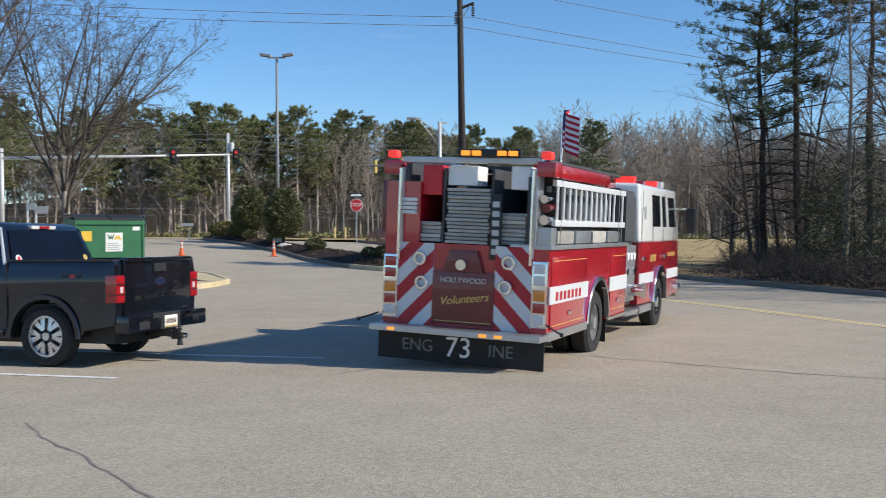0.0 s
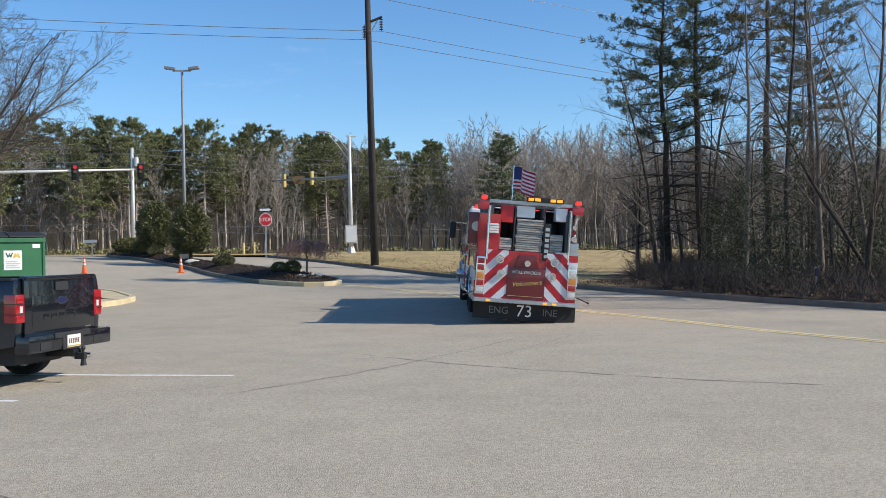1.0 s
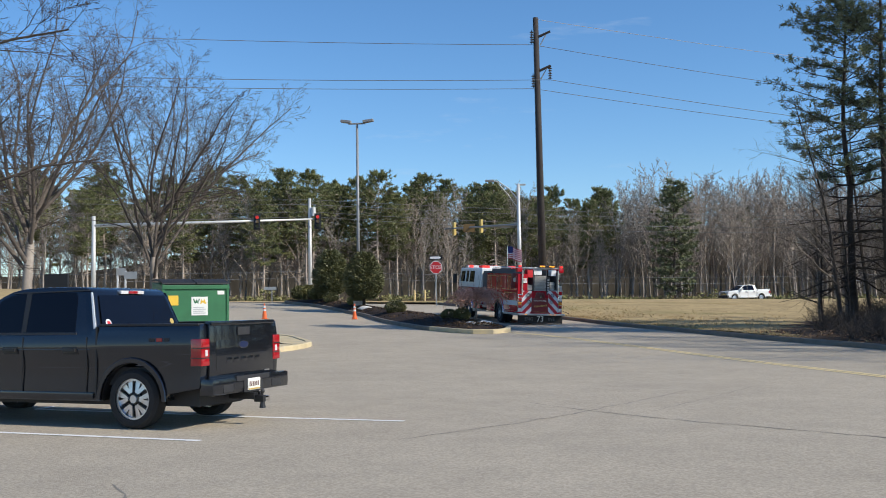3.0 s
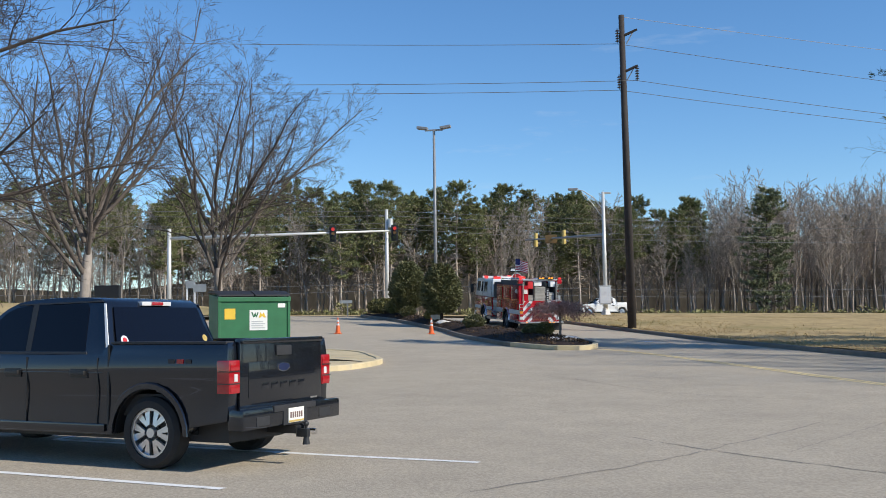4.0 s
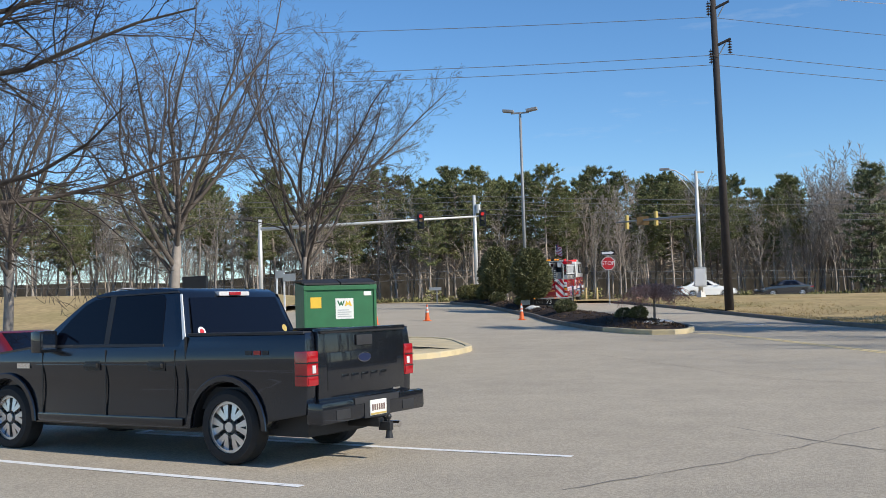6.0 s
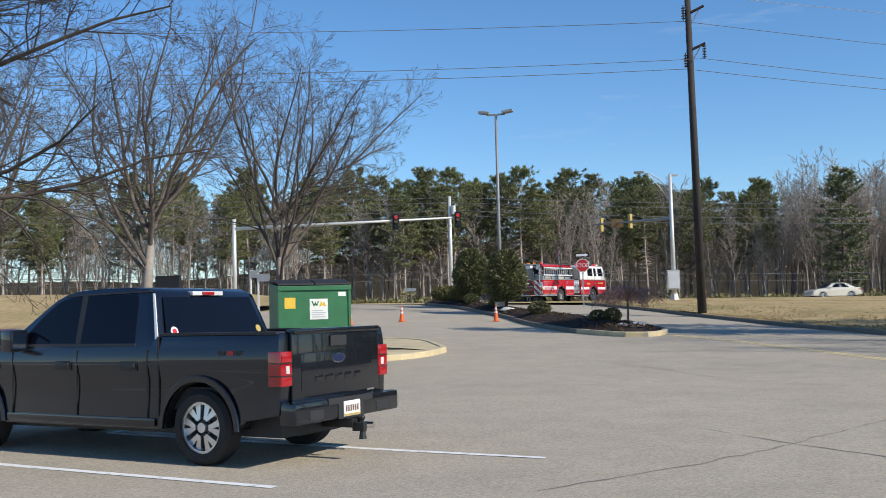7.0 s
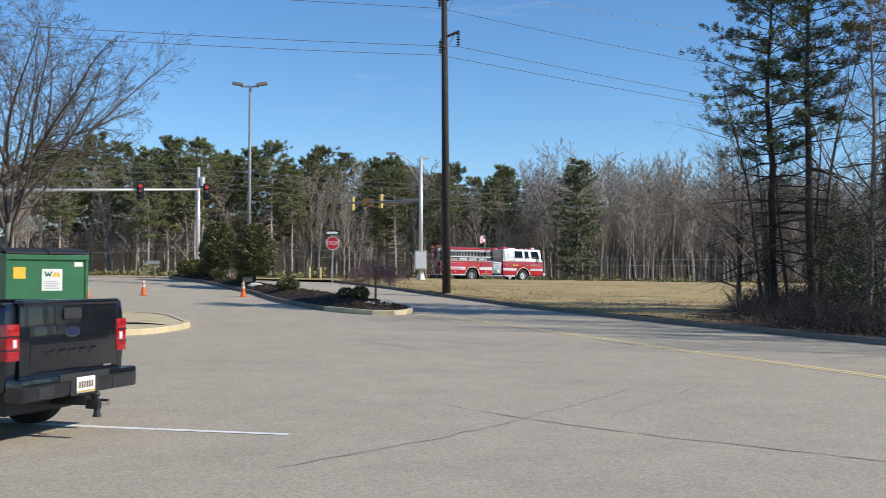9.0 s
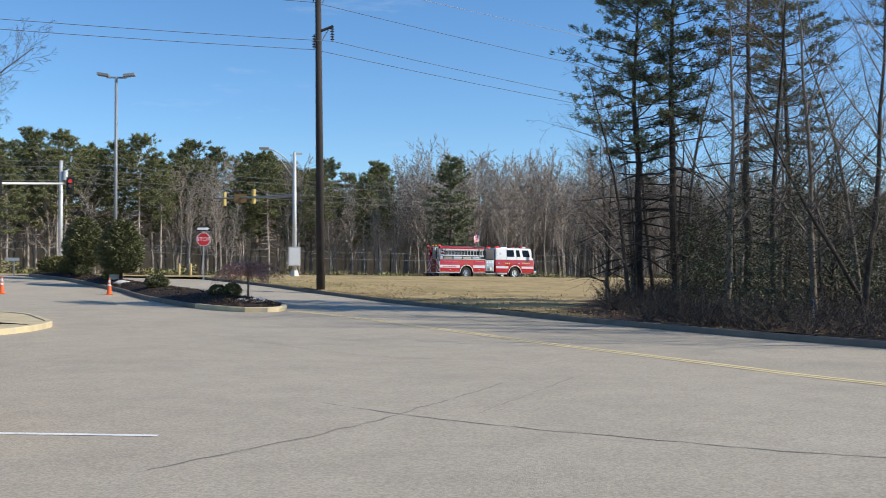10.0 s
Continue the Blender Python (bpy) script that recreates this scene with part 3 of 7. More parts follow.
def pine_parts(seed, height, radius, bare=0.45, width=2.3, tufts=3, needles=10, size=0.34, fat=0.06, dead=0.55, lower=0.14, tip=0.75):
    """A pine: a tapered trunk with whorls of boughs; each live bough carries flat pads of needles on its side twigs."""
    rng = random.Random(seed)
    trunk, crown = Limbs(), Limbs()
    pts, p = [], Vector((0, 0, -0.25))
    n = 12
    for i in range(n + 1):
        pts.append(p.copy())
        p = p + Vector((rng.uniform(-0.09, 0.09), rng.uniform(-0.09, 0.09), (height + 0.25) / n))
    trunk.tube(pts, [max(radius * (1 - 0.9 * i / n), 0.02) for i in range(n + 1)], 7)
    z = height * lower
    while z < height * 0.985:
        f = z / height
        i = min(int(f * n), n - 1)
        q = pts[i].lerp(pts[i + 1], f * n - i)
        g0 = rng.uniform(0, 6.283)
        whorl = rng.randint(3, 5)
        for b in range(whorl):
            live = f > bare + rng.uniform(-0.08, 0.06)
            if not live and rng.random() < 0.4:
                continue
            g = g0 + 6.283 * b / whorl + rng.uniform(-0.5, 0.5)
            u = max(0.0, (f - bare) / (1 - bare))
            reach = width * (rng.uniform(0.45, 1.15) * math.sin(math.pi * (0.22 + 0.74 * u)) ** 0.7 if live else rng.uniform(0.3, dead))
            dd = Vector((math.cos(g), math.sin(g), -0.08 + tip * u * u + rng.uniform(-0.1, 0.18))).normalized()
            bp, br = [q.copy()], [radius * 0.24 * (1.25 - f)]
            c = q.copy()
            for k in range(4):
                dd = (dd + rand_dir(rng) * 0.20 + Vector((0, 0, 0.07 if live else -0.07))).normalized()
                c = c + dd * reach / 4
                bp.append(c.copy())
                br.append(br[0] * (1 - 0.2 * (k + 1)) + 0.006)
            trunk.tube(bp, br, 3)
            for k in range(5 if live else 4):
                w = (0.30 + 0.70 * (k + rng.random()) / 5) if live else rng.uniform(0.2, 1.0)
                j = min(int(w * 4), 3)
                s = bp[j].lerp(bp[j + 1], w * 4 - j)
                side = Vector((-dd.y, dd.x, 0)) * (1 if k % 2 else -1)
                td = (dd * rng.uniform(0.5, 1.0) + side * rng.uniform(0.5, 1.1) + Vector((0, 0, rng.uniform(-0.15, 0.2)))).normalized()
                e = s + td * reach * (0.22 + 0.26 * rng.random()) * (1.25 - 0.6 * w)
                trunk.tube([s, s.lerp(e, 0.5) + rand_dir(rng) * 0.04, e], [0.016, 0.012, 0.006], 3)
                if not live:
                    continue
                for h in range(tufts):
                    o = s.lerp(e, (h + 0.6 + 0.5 * rng.random()) / tufts) + Vector((rng.gauss(0, 0.10), rng.gauss(0, 0.10), rng.gauss(0.04, 0.05)))
                    for _ in range(needles):
                        nd = (td * 0.7 + rand_dir(rng, 0.25)).normalized()
                        crown.leaf(o + rand_dir(rng) * 0.08, nd, size * rng.uniform(0.6, 1.1), size * fat, rng)
        z += height * rng.uniform(0.022, 0.042)
    return trunk, crown


def tree(name, m, meshes, label, category="tree", group=""):
    e = empty(name, m, label, category, group)
    for n, me in meshes:
        o = new(n, me)
        o.parent = e
    return e


def stand(x, y, turn=0, size=1.0, lift=0.12, z=None, tilt=0.0):
    return Matrix.Translation((x, y, (gz(x, y) + lift) if z is None else z)) @ Euler((0, radians(tilt), radians(turn))).to_matrix().to_4x4() @ Matrix.Scale(size, 4)


rng = random.Random(11)
wood_meshes = []
for i in range(5):
    lim = bare_mesh(100 + i, 14.5, 0.115, WOOD)
    wood_meshes.append(tree_meshes(lim, BARK_DARK if i % 2 else BARK, BARK))
grove_pines = []
for i, (h, bare, w, nm) in enumerate([(14.6, 0.44, 3.0, NEEDLES), (17.4, 0.46, 2.8, NEEDLES), (16.2, 0.62, 2.4, NEEDLES_DRY)]):
    t, c = pine_parts(40 + i, h, 0.20, bare, w, tufts=4, needles=(17, 17, 9)[i], size=0.21, fat=0.085, dead=1.0, tip=(0.5, 0.6, 0.9)[i])
    grove_pines.append((mesh_of("trunk", t, BARK_DARK), mesh_of("crown", c, nm, False)))

# pines at the near end of the grove
for k, (x, y, v, turn, s) in enumerate([(13.1, 41.0, 0, 20, 1.0), (14.3, 40.2, 1, 70, 1.0), (16.6, 38.3, 2, 140, 1.0), (20.5, 43.0, 1, 200, 0.92), (24.0, 38.0, 2, 30, 1.0)]):
    tree("pine_tree", stand(x, y, turn, s, 0.2), [("trunk", grove_pines[v][0]), ("crown", grove_pines[v][1])],
         "tall pine with dark layered needle boughs and bare lower trunk" if v < 2 else "tall thin pine with a yellowish-green needle top", "pine tree", "trees of the roadside grove")
# bare trees of the grove
GROVE = [(11.7, 41.1, 0.62), (12.2, 39.6, 0.85), (12.9, 41.2, 0.8), (14.5, 43.4, 0.9), (14.8, 40.7, 0.95), (14.2, 34.7, 1.0), (15.9, 34.4, 1.1), (15.8, 31.3, 1.0), (16.6, 29.8, 1.05),
         (18.3, 33.0, 0.95), (18.0, 27.2, 1.1), (16.4, 45.5, 0.8), (18.8, 40.2, 0.85), (21.5, 34.8, 0.95), (20.2, 25.0, 1.05), (20.0, 47.0, 0.85),
         (25.5, 31.0, 0.95), (24.5, 46.0, 0.8), (23.5, 22.5, 1.1), (18.9, 22.3, 1.0)]
for k, (x, y, s) in enumerate(GROVE):
    tree("bare_tree", stand(x, y, rng.uniform(0, 360), s * rng.uniform(0.94, 1.06), 0.2, tilt=rng.uniform(-1.8, 1.8)), wood_meshes[k % 5],
         "slender leafless woodland tree with dark grey trunk", "bare tree", "trees of the roadside grove")
for k in range(30):
    y = rng.uniform(34, 66)
    x = np.interp(y, [p[1] for p in WOOD_EDGE], [p[0] for p in WOOD_EDGE]) + rng.uniform(6.5, 34)
    tree("bare_tree", stand(x, y, rng.uniform(0, 360), rng.uniform(0.45, 0.75), 0.2, tilt=rng.uniform(-3, 3)), wood_meshes[k % 5],
         "slender leafless woodland tree deep in the grove", "bare tree", "trees of the roadside grove")
UNDER = dict(WOOD, wander=0.22, up=0.12, spread=(1.2, 0.75, 0.7, 0.7), shrink=(0.52, 0.5, 0.5, 0.5), kids=(24, 10, 6, 2), **{"from": (0.16, 0.12, 0.1, 0.2)})
under_meshes = [tree_meshes(bare_mesh(130 + i, 8.6, 0.075, UNDER), BARK_DARK) for i in range(2)]
for k, (x, y, size) in enumerate(((11.9, 41.8, 0.9), (12.6, 40.0, 0.9), (13.6, 38.2, 0.8), (15.4, 36.6, 0.9), (17.3, 33.6, 0.85), (19.6, 37.5, 1.0), (17.2, 28.6, 0.75))):
    tree("understory_tree", stand(x, y, 75 * k, size, 0.2), under_meshes[k % 2], "low leafless tree with wide level dark branches", "bare tree", "trees of the roadside grove")
tree("leaning_tree", stand(17.4, 30.6, 10, 0.8, 0.2, tilt=-38), wood_meshes[1], "leafless dead tree leaning against its neighbours", "bare tree")

# undergrowth of the grove
lim = Limbs()
r2 = random.Random(5)
for k in range(2400):
    y = r2.uniform(20, 56)
    x = np.interp(y, [p[1] for p in WOOD_EDGE], [p[0] for p in WOOD_EDGE]) + abs(r2.gauss(0, 1)) * 7 + 1.3 + max(0, (32 - y) * 0.35)
    p = Vector((x, y, field_z(x, y)))
    h = r2.uniform(0.2, 1.05) * (1.3 if y > 40 else 1)
    for s in range(5):
        d = rand_dir(r2, 0.9)
        q = p + d * h * 0.5
        e = q + (d + rand_dir(r2) * 0.5) * h * 0.5
        lim.tube([p, q, e], [0.012, 0.009, 0.005], 3)
        for t in range(3):
            b = q.lerp(e, r2.random())
            lim.tube([b, b + rand_dir(r2, 0.3) * h * 0.3], [0.005, 0.002], 3)
# brush takes the dark bark, shade under the trees included in its colour
tagged(link("undergrowth", lim.v, lim.f, BARK_DARK), "tangled dry brush and saplings under the bare trees", "undergrowth", kind="stuff")
# evergreen saplings inside the grove
sap = Limbs()
for k in range(80):
    y = r2.uniform(27, 58)
    x = np.interp(y, [p[1] for p in WOOD_EDGE], [p[0] for p in WOOD_EDGE]) + r2.uniform(3.5, 20)
    c = Vector((x, y, field_z(x, y)))
    h, w = r2.uniform(1.4, 6.0), r2.uniform(0.7, 1.6)
    for s in range(620):
        f = r2.random()
        g, rr = r2.uniform(0, 6.283), w * (1 - 0.8 * f) * math.sqrt(r2.random())
        sap.leaf(c + Vector((rr * math.cos(g), rr * math.sin(g), 0.2 + h * f)), rand_dir(r2, 0.3), 0.15, 0.022, r2)
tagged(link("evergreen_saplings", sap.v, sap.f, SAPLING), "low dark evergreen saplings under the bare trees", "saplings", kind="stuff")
# fallen leaves at the kerb side of the grove
lv = Limbs()
for k in range(1500):
    y = r2.uniform(18, 37)
    x = kerbx(y) + 0.4 + abs(r2.gauss(0, 1)) * 3.2
    lv.leaf(Vector((x, y, field_z(x, y) + 0.05 + 0.03 * r2.random())), rand_dir(r2), 0.11, 0.045, r2)
tagged(link("fallen_leaves", lv.v, lv.f, material("tan_dead_leaves", (0.16, 0.10, 0.065), 0.9, vary=0.4, scale=6)), "tan dead leaves scattered beside the kerb", "fallen leaves", kind="stuff")

# bare trees of the parking lot


def vase_tree(seed, fork, stem, limbs, length, radius, lean, mat, cfg):
    """A shade tree that forks low into a spreading crown."""
    r = random.Random(seed)
    lim = Limbs()
    lim.trunk = Limbs()
    top = Vector((stem[0], stem[1], fork))
    lim.trunk.tube([Vector((0, 0, -0.3)), Vector((0.02, 0, 0.3)), top * 0.5, top, top * 1.12], [radius * 1.35, radius * 1.05, radius * 0.95, radius * 0.85, radius * 0.5], 10)
    for k in range(limbs):
        g = 2 * math.pi * (k + r.uniform(-0.3, 0.3)) / limbs * 2.4
        rise = r.uniform(0.6, 2.3) if k > 1 else 5.0
        d = Vector((math.cos(g) + lean, math.sin(g), rise)).normalized()
        p = top * r.uniform(0.72, 1.06) if k < 6 else Vector((top.x + 0.1 * math.cos(g), top.y + 0.1 * math.sin(g), fork + r.uniform(0.2, 2.6)))
        grow(lim, r, p, d, length * r.uniform(0.8, 1.1), radius * r.uniform(0.34, 0.5), 1, 4, cfg)
    # pale bark paints the sunlight on the trunk; the twigs keep the darker bark
    return tree_meshes(lim, BARK_PALE, mat)


VASE = dict(LOT, lean=0.0, up=0.42, fork=0.5, wander=0.27, thin=0.0045, kids=(0, 12, 9, 5), shrink=(0.5, 0.44, 0.46, 0.5), spread=(0.6, 0.72, 0.75, 0.7), **{"from": (0.1, 0.22, 0.15, 0.2)})
lot_a = vase_tree(7, 3.6, (0.25, 0.0), 16, 8.0, 0.19, 0.0, BARK_LOT, VASE)
lot_b = vase_tree(23, 2.6, (-0.1, 0.0), 16, 6.7, 0.16, 0.20, BARK_LOT, dict(VASE, lean=0.24, up=0.42, wander=0.20))
old = Limbs()
old.trunk = Limbs()
old.trunk.tube([Vector((0, 0, -0.3)), Vector((0.1, 0, 2.5)), Vector((0.0, 0.1, 5.5)), Vector((0.2, 0, 9.0)), Vector((0.3, 0, 12.0))], [0.36, 0.30, 0.24, 0.15, 0.05], 10)
r5 = random.Random(17)
OLD = dict(LOT, lean=0.5, up=0.1, fork=0.5, wander=0.24, kids=(0, 16, 10, 5), shrink=(0.5, 0.42, 0.48, 0.5), spread=(0.6, 0.75, 0.65, 0.6))
for h, turn, rise, length in ((3.2, -8, 0.24, 9.0), (4.4, 14, 0.20, 9.5), (5.6, -20, 0.30, 8.0), (6.8, 6, 0.28, 9.0), (7.6, -12, 0.40, 8.5), (8.6, 20, 0.35, 8.0), (9.6, 0, 0.55, 7.0), (5.0, 120, 0.4, 6.0), (7.0, 200, 0.4, 6.0), (8.5, 280, 0.4, 6.0)):
    d = Vector((math.cos(radians(turn)), math.sin(radians(turn)), rise)).normalized()
    grow(old, r5, Vector((0.05, 0, h)), d, length, 0.10, 1, 4, OLD)
lot_c = tree_meshes(old, BARK_DARK)
tree("lot_tree", stand(-18.0, 30.2, 40, 0.94, 0.2), lot_a, "leafless shade tree with grey trunk on the end island", "bare tree")
tree("lot_tree", stand(-15.2, 35.3, 0, 1.08, 0.2), lot_b, "leafless several-stemmed tree swept to one side, behind the dumpster", "bare tree")
tree("lot_tree", stand(-20.5, 19.5, 10, 1.0, 0.0), lot_c, "leafless old tree with long level limbs", "bare tree")
tree("lot_tree", stand(-27.5, 34.0, 100, 1.0, 0.2), lot_a, "leafless shade tree with grey trunk on the end island", "bare tree")

# the far woods across the main road: pines and leafless trees, joined
far_w, far_g, far_p = Limbs(), Limbs(), Limbs()
variants = []
for i in range(5):
    t, c = pine_parts(70 + i, 13.0, 0.15, 0.42 + 0.09 * (i % 3), 2.5, tufts=2, needles=13, size=0.40, fat=0.095, dead=0.4, lower=0.25)
    variants.append((np.array(t.v), t.f, np.array(c.v), c.f))
bares = []
for i in range(5):
    l3 = bare_mesh(200 + i, 14.0, 0.12, dict(WOOD, top=3, kids=(20, 7, 3, 0), thin=0.014, spread=(0.5, 0.6, 0.6, 0.6), sides=(5, 3, 3, 3)))
    o = len(l3.trunk.v)
    bares.append((np.array(l3.trunk.v + l3.v), l3.trunk.f + [tuple(i + o for i in a) for a in l3.f]))


def scatter(dst, v, f, x, y, z, g, s):
    c, n = math.cos(g), math.sin(g)
    r = np.array([[c, n, 0], [-n, c, 0], [0, 0, 1]]) * s
    dst.v += [tuple(p) for p in v @ r + np.array((x, y, z))]
    dst.f += [tuple(i + dst.n for i in a) for a in f]
    dst.n += len(v)


r3 = random.Random(3)


def share_of_pines(x):
    return float(np.interp(x, [-75, -40, -28, 6, 10, 60], [0.30, 0.38, 0.56, 0.60, 0.06, 0.06]))


for row, q in enumerate((104.5, 108, 112, 116.5, 121, 126, 132)):
    x = -75.0
    while x < 118:
        x += r3.uniform(1.1, 2.7) * (1.0 if row < 3 else 1.3) * (0.62 if x > 8 and x < 60 else 1.0)
        y = q + 0.43 * x + r3.uniform(-1.5, 1.5)
        if row == 0 and r3.random() < 0.5:
            continue
        g, s = r3.uniform(0, 6.283), r3.uniform(0.80, 1.07) * float(np.interp(x, [-60, -30, 10, 60], [0.94, 0.98, 0.98, 1.02])) * (0.85 if row == 0 else 1)
        z = gz(x, y)
        if r3.random() < share_of_pines(x):
            tv, tf, cv, cf = variants[r3.randrange(5)]
            scatter(far_w, tv, tf, x, y, z, g, s)
            scatter(far_g, cv, cf, x, y, z, g, s)
        else:
            bv, bf = bares[r3.randrange(5)]
            scatter(far_p if r3.random() < (0.85 if x > 8 else 0.6) else far_w, bv, bf, x, y, z, g, s * r3.uniform(0.85, 1.05) * (1.27 if x > 9 else 1.0))
tagged(link("far_pine_crowns", far_g.v, far_g.f, NEEDLES_FAR), "dense green pine crowns of the woods across the road", "woods", kind="stuff")
tagged(link("far_wood_trunks", far_w.v, far_w.f, BARK_FAR, smooth=True), "sun-lightened trunks and branches of the woods across the road", "woods", kind="stuff")
tagged(link("far_pale_trees", far_p.v, far_p.f, BARK_PALE, smooth=True), "pale grey leafless trees of the woods across the road", "woods", kind="stuff")
# one conifer that stands out before the woods
t, c = pine_parts(91, 12.9, 0.16, 0.10, 2.6, tufts=2, needles=12, size=0.42, fat=0.14, lower=0.08, tip=0.4)
tree("conifer", stand(13.4, 107.6, 0, 1.0, 0.05), [("trunk", mesh_of("trunk", t, BARK_DARK)), ("crown", mesh_of("crown", c, NEEDLES, False))], "dark conical conifer standing before the leafless woods", "conifer")
# low brush along the far side of the main road
fb, fg = Limbs(), Limbs()
for k in range(1500):
    x = r3.uniform(-75, 70)
    y = 99.5 + abs(r3.gauss(0, 3.0)) + 0.43 * x
    p = Vector((x, y, gz(x, y)))
    h = r3.uniform(0.25, 0.95) * (2.4 if r3.random() < 0.12 else 1.0)
    if r3.random() < 0.75:
        for s in range(5):
            d = rand_dir(r3, 0.9)
            fb.tube([p, p + d * h * 0.5, p + d * h + rand_dir(r3) * 0.3], [0.016, 0.011, 0.006], 3)
    else:
        for s in range(45):
            fg.leaf(p + Vector((r3.gauss(0, 0.4), r3.gauss(0, 0.4), r3.uniform(0, h * 0.6))), rand_dir(r3, 0.4), 0.32, 0.10, r3)
tagged(link("roadside_brush", fb.v, fb.f, BRUSH), "dry brown brush at the edge of the far woods", "brush", kind="stuff")
tagged(link("roadside_evergreens", fg.v, fg.f, SHRUB), "low olive-green bushes at the edge of the far woods", "bushes", kind="stuff")
# a plain distant sheet for the trees behind, their shade put into its brown
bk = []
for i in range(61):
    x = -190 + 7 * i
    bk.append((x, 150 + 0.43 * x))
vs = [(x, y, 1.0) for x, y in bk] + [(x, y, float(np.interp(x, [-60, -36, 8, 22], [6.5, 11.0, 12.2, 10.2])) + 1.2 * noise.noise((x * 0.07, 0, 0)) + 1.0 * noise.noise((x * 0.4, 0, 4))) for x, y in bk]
tagged(link("distant_woods", vs, [(i, i + 1, 62 + i, 61 + i) for i in range(60)], material("shaded_winter_woods", (0.062, 0.056, 0.046), 1.0, vary=0.5, scale=0.8, spec=0.0)), "dark brown sheet for the shaded depth of the woods farther back", "backdrop", kind="structure")

# rough grass tufts along the kerb and over the field
gt = Limbs()
r6 = random.Random(12)
for k in range(5200):
    y = r6.uniform(24, 82)
    x = max(kerbx(min(y, 71.0)) + 0.15, (y - 83.0) / 0.43) + abs(r6.gauss(0, 1)) * (5.0 if k % 3 else 0.5)
    if in_wood(x, y) and r6.random() < 0.9:
        continue
    p = Vector((x, y, field_z(x, y) - 0.02))
    for t in range(3):
        gt.leaf(p + Vector((r6.uniform(-0.1, 0.1), r6.uniform(-0.1, 0.1), 0)), rand_dir(r6, 1.6), r6.uniform(0.05, 0.13), 0.018, r6)
tagged(link("grass_tufts", gt.v, gt.f, GRASS), "rough dry grass tufts on the driveway lawn", "grass", kind="stuff")


# ---- poles, signs and other street furniture ----
def base_at(x, y, lift=0.12):
    return Matrix.Translation((x, y, gz(x, y) + lift))


def catenary(a, b, sag, n=24):
    a, b = Vector(a), Vector(b)
    return [a.lerp(b, i / n) - Vector((0, 0, sag * 4 * (i / n) * (1 - i / n))) for i in range(n + 1)]


def wire(name, a, b, sag, r, label, mat=WIRE, sleeve=None):
    lim = Limbs()
    pts = catenary(a, b, sag)
    lim.tube(pts, [r] * len(pts), 4)
    ob = tagged(link(name, lim.v, lim.f, mat), label, "overhead wire", "overhead wires")
    for f in sleeve or ():
        s = Limbs()
        i = f * (len(pts) - 1)
        j = int(i)
        p = pts[j].lerp(pts[j + 1], i - j)
        d = (pts[j + 1] - pts[j]).normalized()
        s.tube([p - d * 0.45, p + d * 0.45], [r * 2.0] * 2, 6)
        link("sleeve", s.v, s.f, WIRE_PALE, ob, "bright metal splice sleeve")
    return ob


# tall wooden transmission pole
px, py = -0.12, 57.7
pole = empty("utility_pole", base_at(px, py), "tall dark wooden utility pole with crossarms and insulators", "utility pole")
H = 19.15 - gz(px, py) - 0.12
bm = bmesh.new()
tube(bm, (0, 0, -0.3), (-0.15, 0, H), 0.25, 0.16, 14)
part("shaft", bm, POLE_WOOD, pole, smooth=True)


def insulator(parent, p, n, mat=CERAMIC):
    bm = bmesh.new()
    for i in range(n):
        z = p[2] - 0.12 - 0.15 * i
        tube(bm, (p[0], p[1], z - 0.05), (p[0], p[1], z + 0.02), 0.13, 0.04, 10)
    tube(bm, (p[0], p[1], p[2] - 0.15 * n - 0.12), p, 0.025, n=6)
    return part("insulator", bm, mat, parent)


for z, side in ((H - 0.95, 1), (H - 3.05, 1)):
    bm = bmesh.new()
    tube(bm, (-0.25, -0.05, z - 0.35), (0.72, -0.05, z + 0.06), 0.085, 0.075, 8)
    part("crossarm", bm, POLE_WOOD, pole)
    bm = bmesh.new()
    tube(bm, (0.10, -0.05, z - 0.75), (0.48, -0.05, z - 0.08), 0.03, n=6)
    part("brace", bm, POLE_GREY, pole)
insulator(pole, (-0.40, -0.05, H - 0.75), 5)
insulator(pole, (0.66, -0.05, H - 3.0), 5)
insulator(pole, (-0.36, -0.05, H - 3.45), 5)
bm = bmesh.new()
box(bm, -0.30, -0.10, -0.12, 0.12, H - 1.05, H - 0.80, 0.02)
part("bracket", bm, POLE_GREY, pole)
zb = gz(px, py) + 0.12
for (ox, oz), sl in (((-0.40, H - 1.65), (0.36,)), ((-0.36, H - 4.35), (0.40,)), ((0.66, H - 3.85), (0.37,))):
    dy = 0 if ox < 0 else 1.2
    wire("transmission_wire", (px + ox, py, zb + oz), (-95, 20 + dy, zb + oz + 1.0), 1.6, 0.016, "long grey transmission wire under the blue sky", sleeve=sl)
    wire("transmission_wire", (px + ox, py, zb + oz), (80, 101 + dy, zb + oz - 1.5), 1.2, 0.016, "long grey transmission wire under the blue sky")
# bright wire added in place of a thin contrail across the sky
wire("transmission_wire", (px - 0.1, py, zb + H - 0.1), (80, 101, zb + H - 0.6), 0.9, 0.016, "pale line from the pole top standing in for a thin contrail", mat=WIRE_PALE)

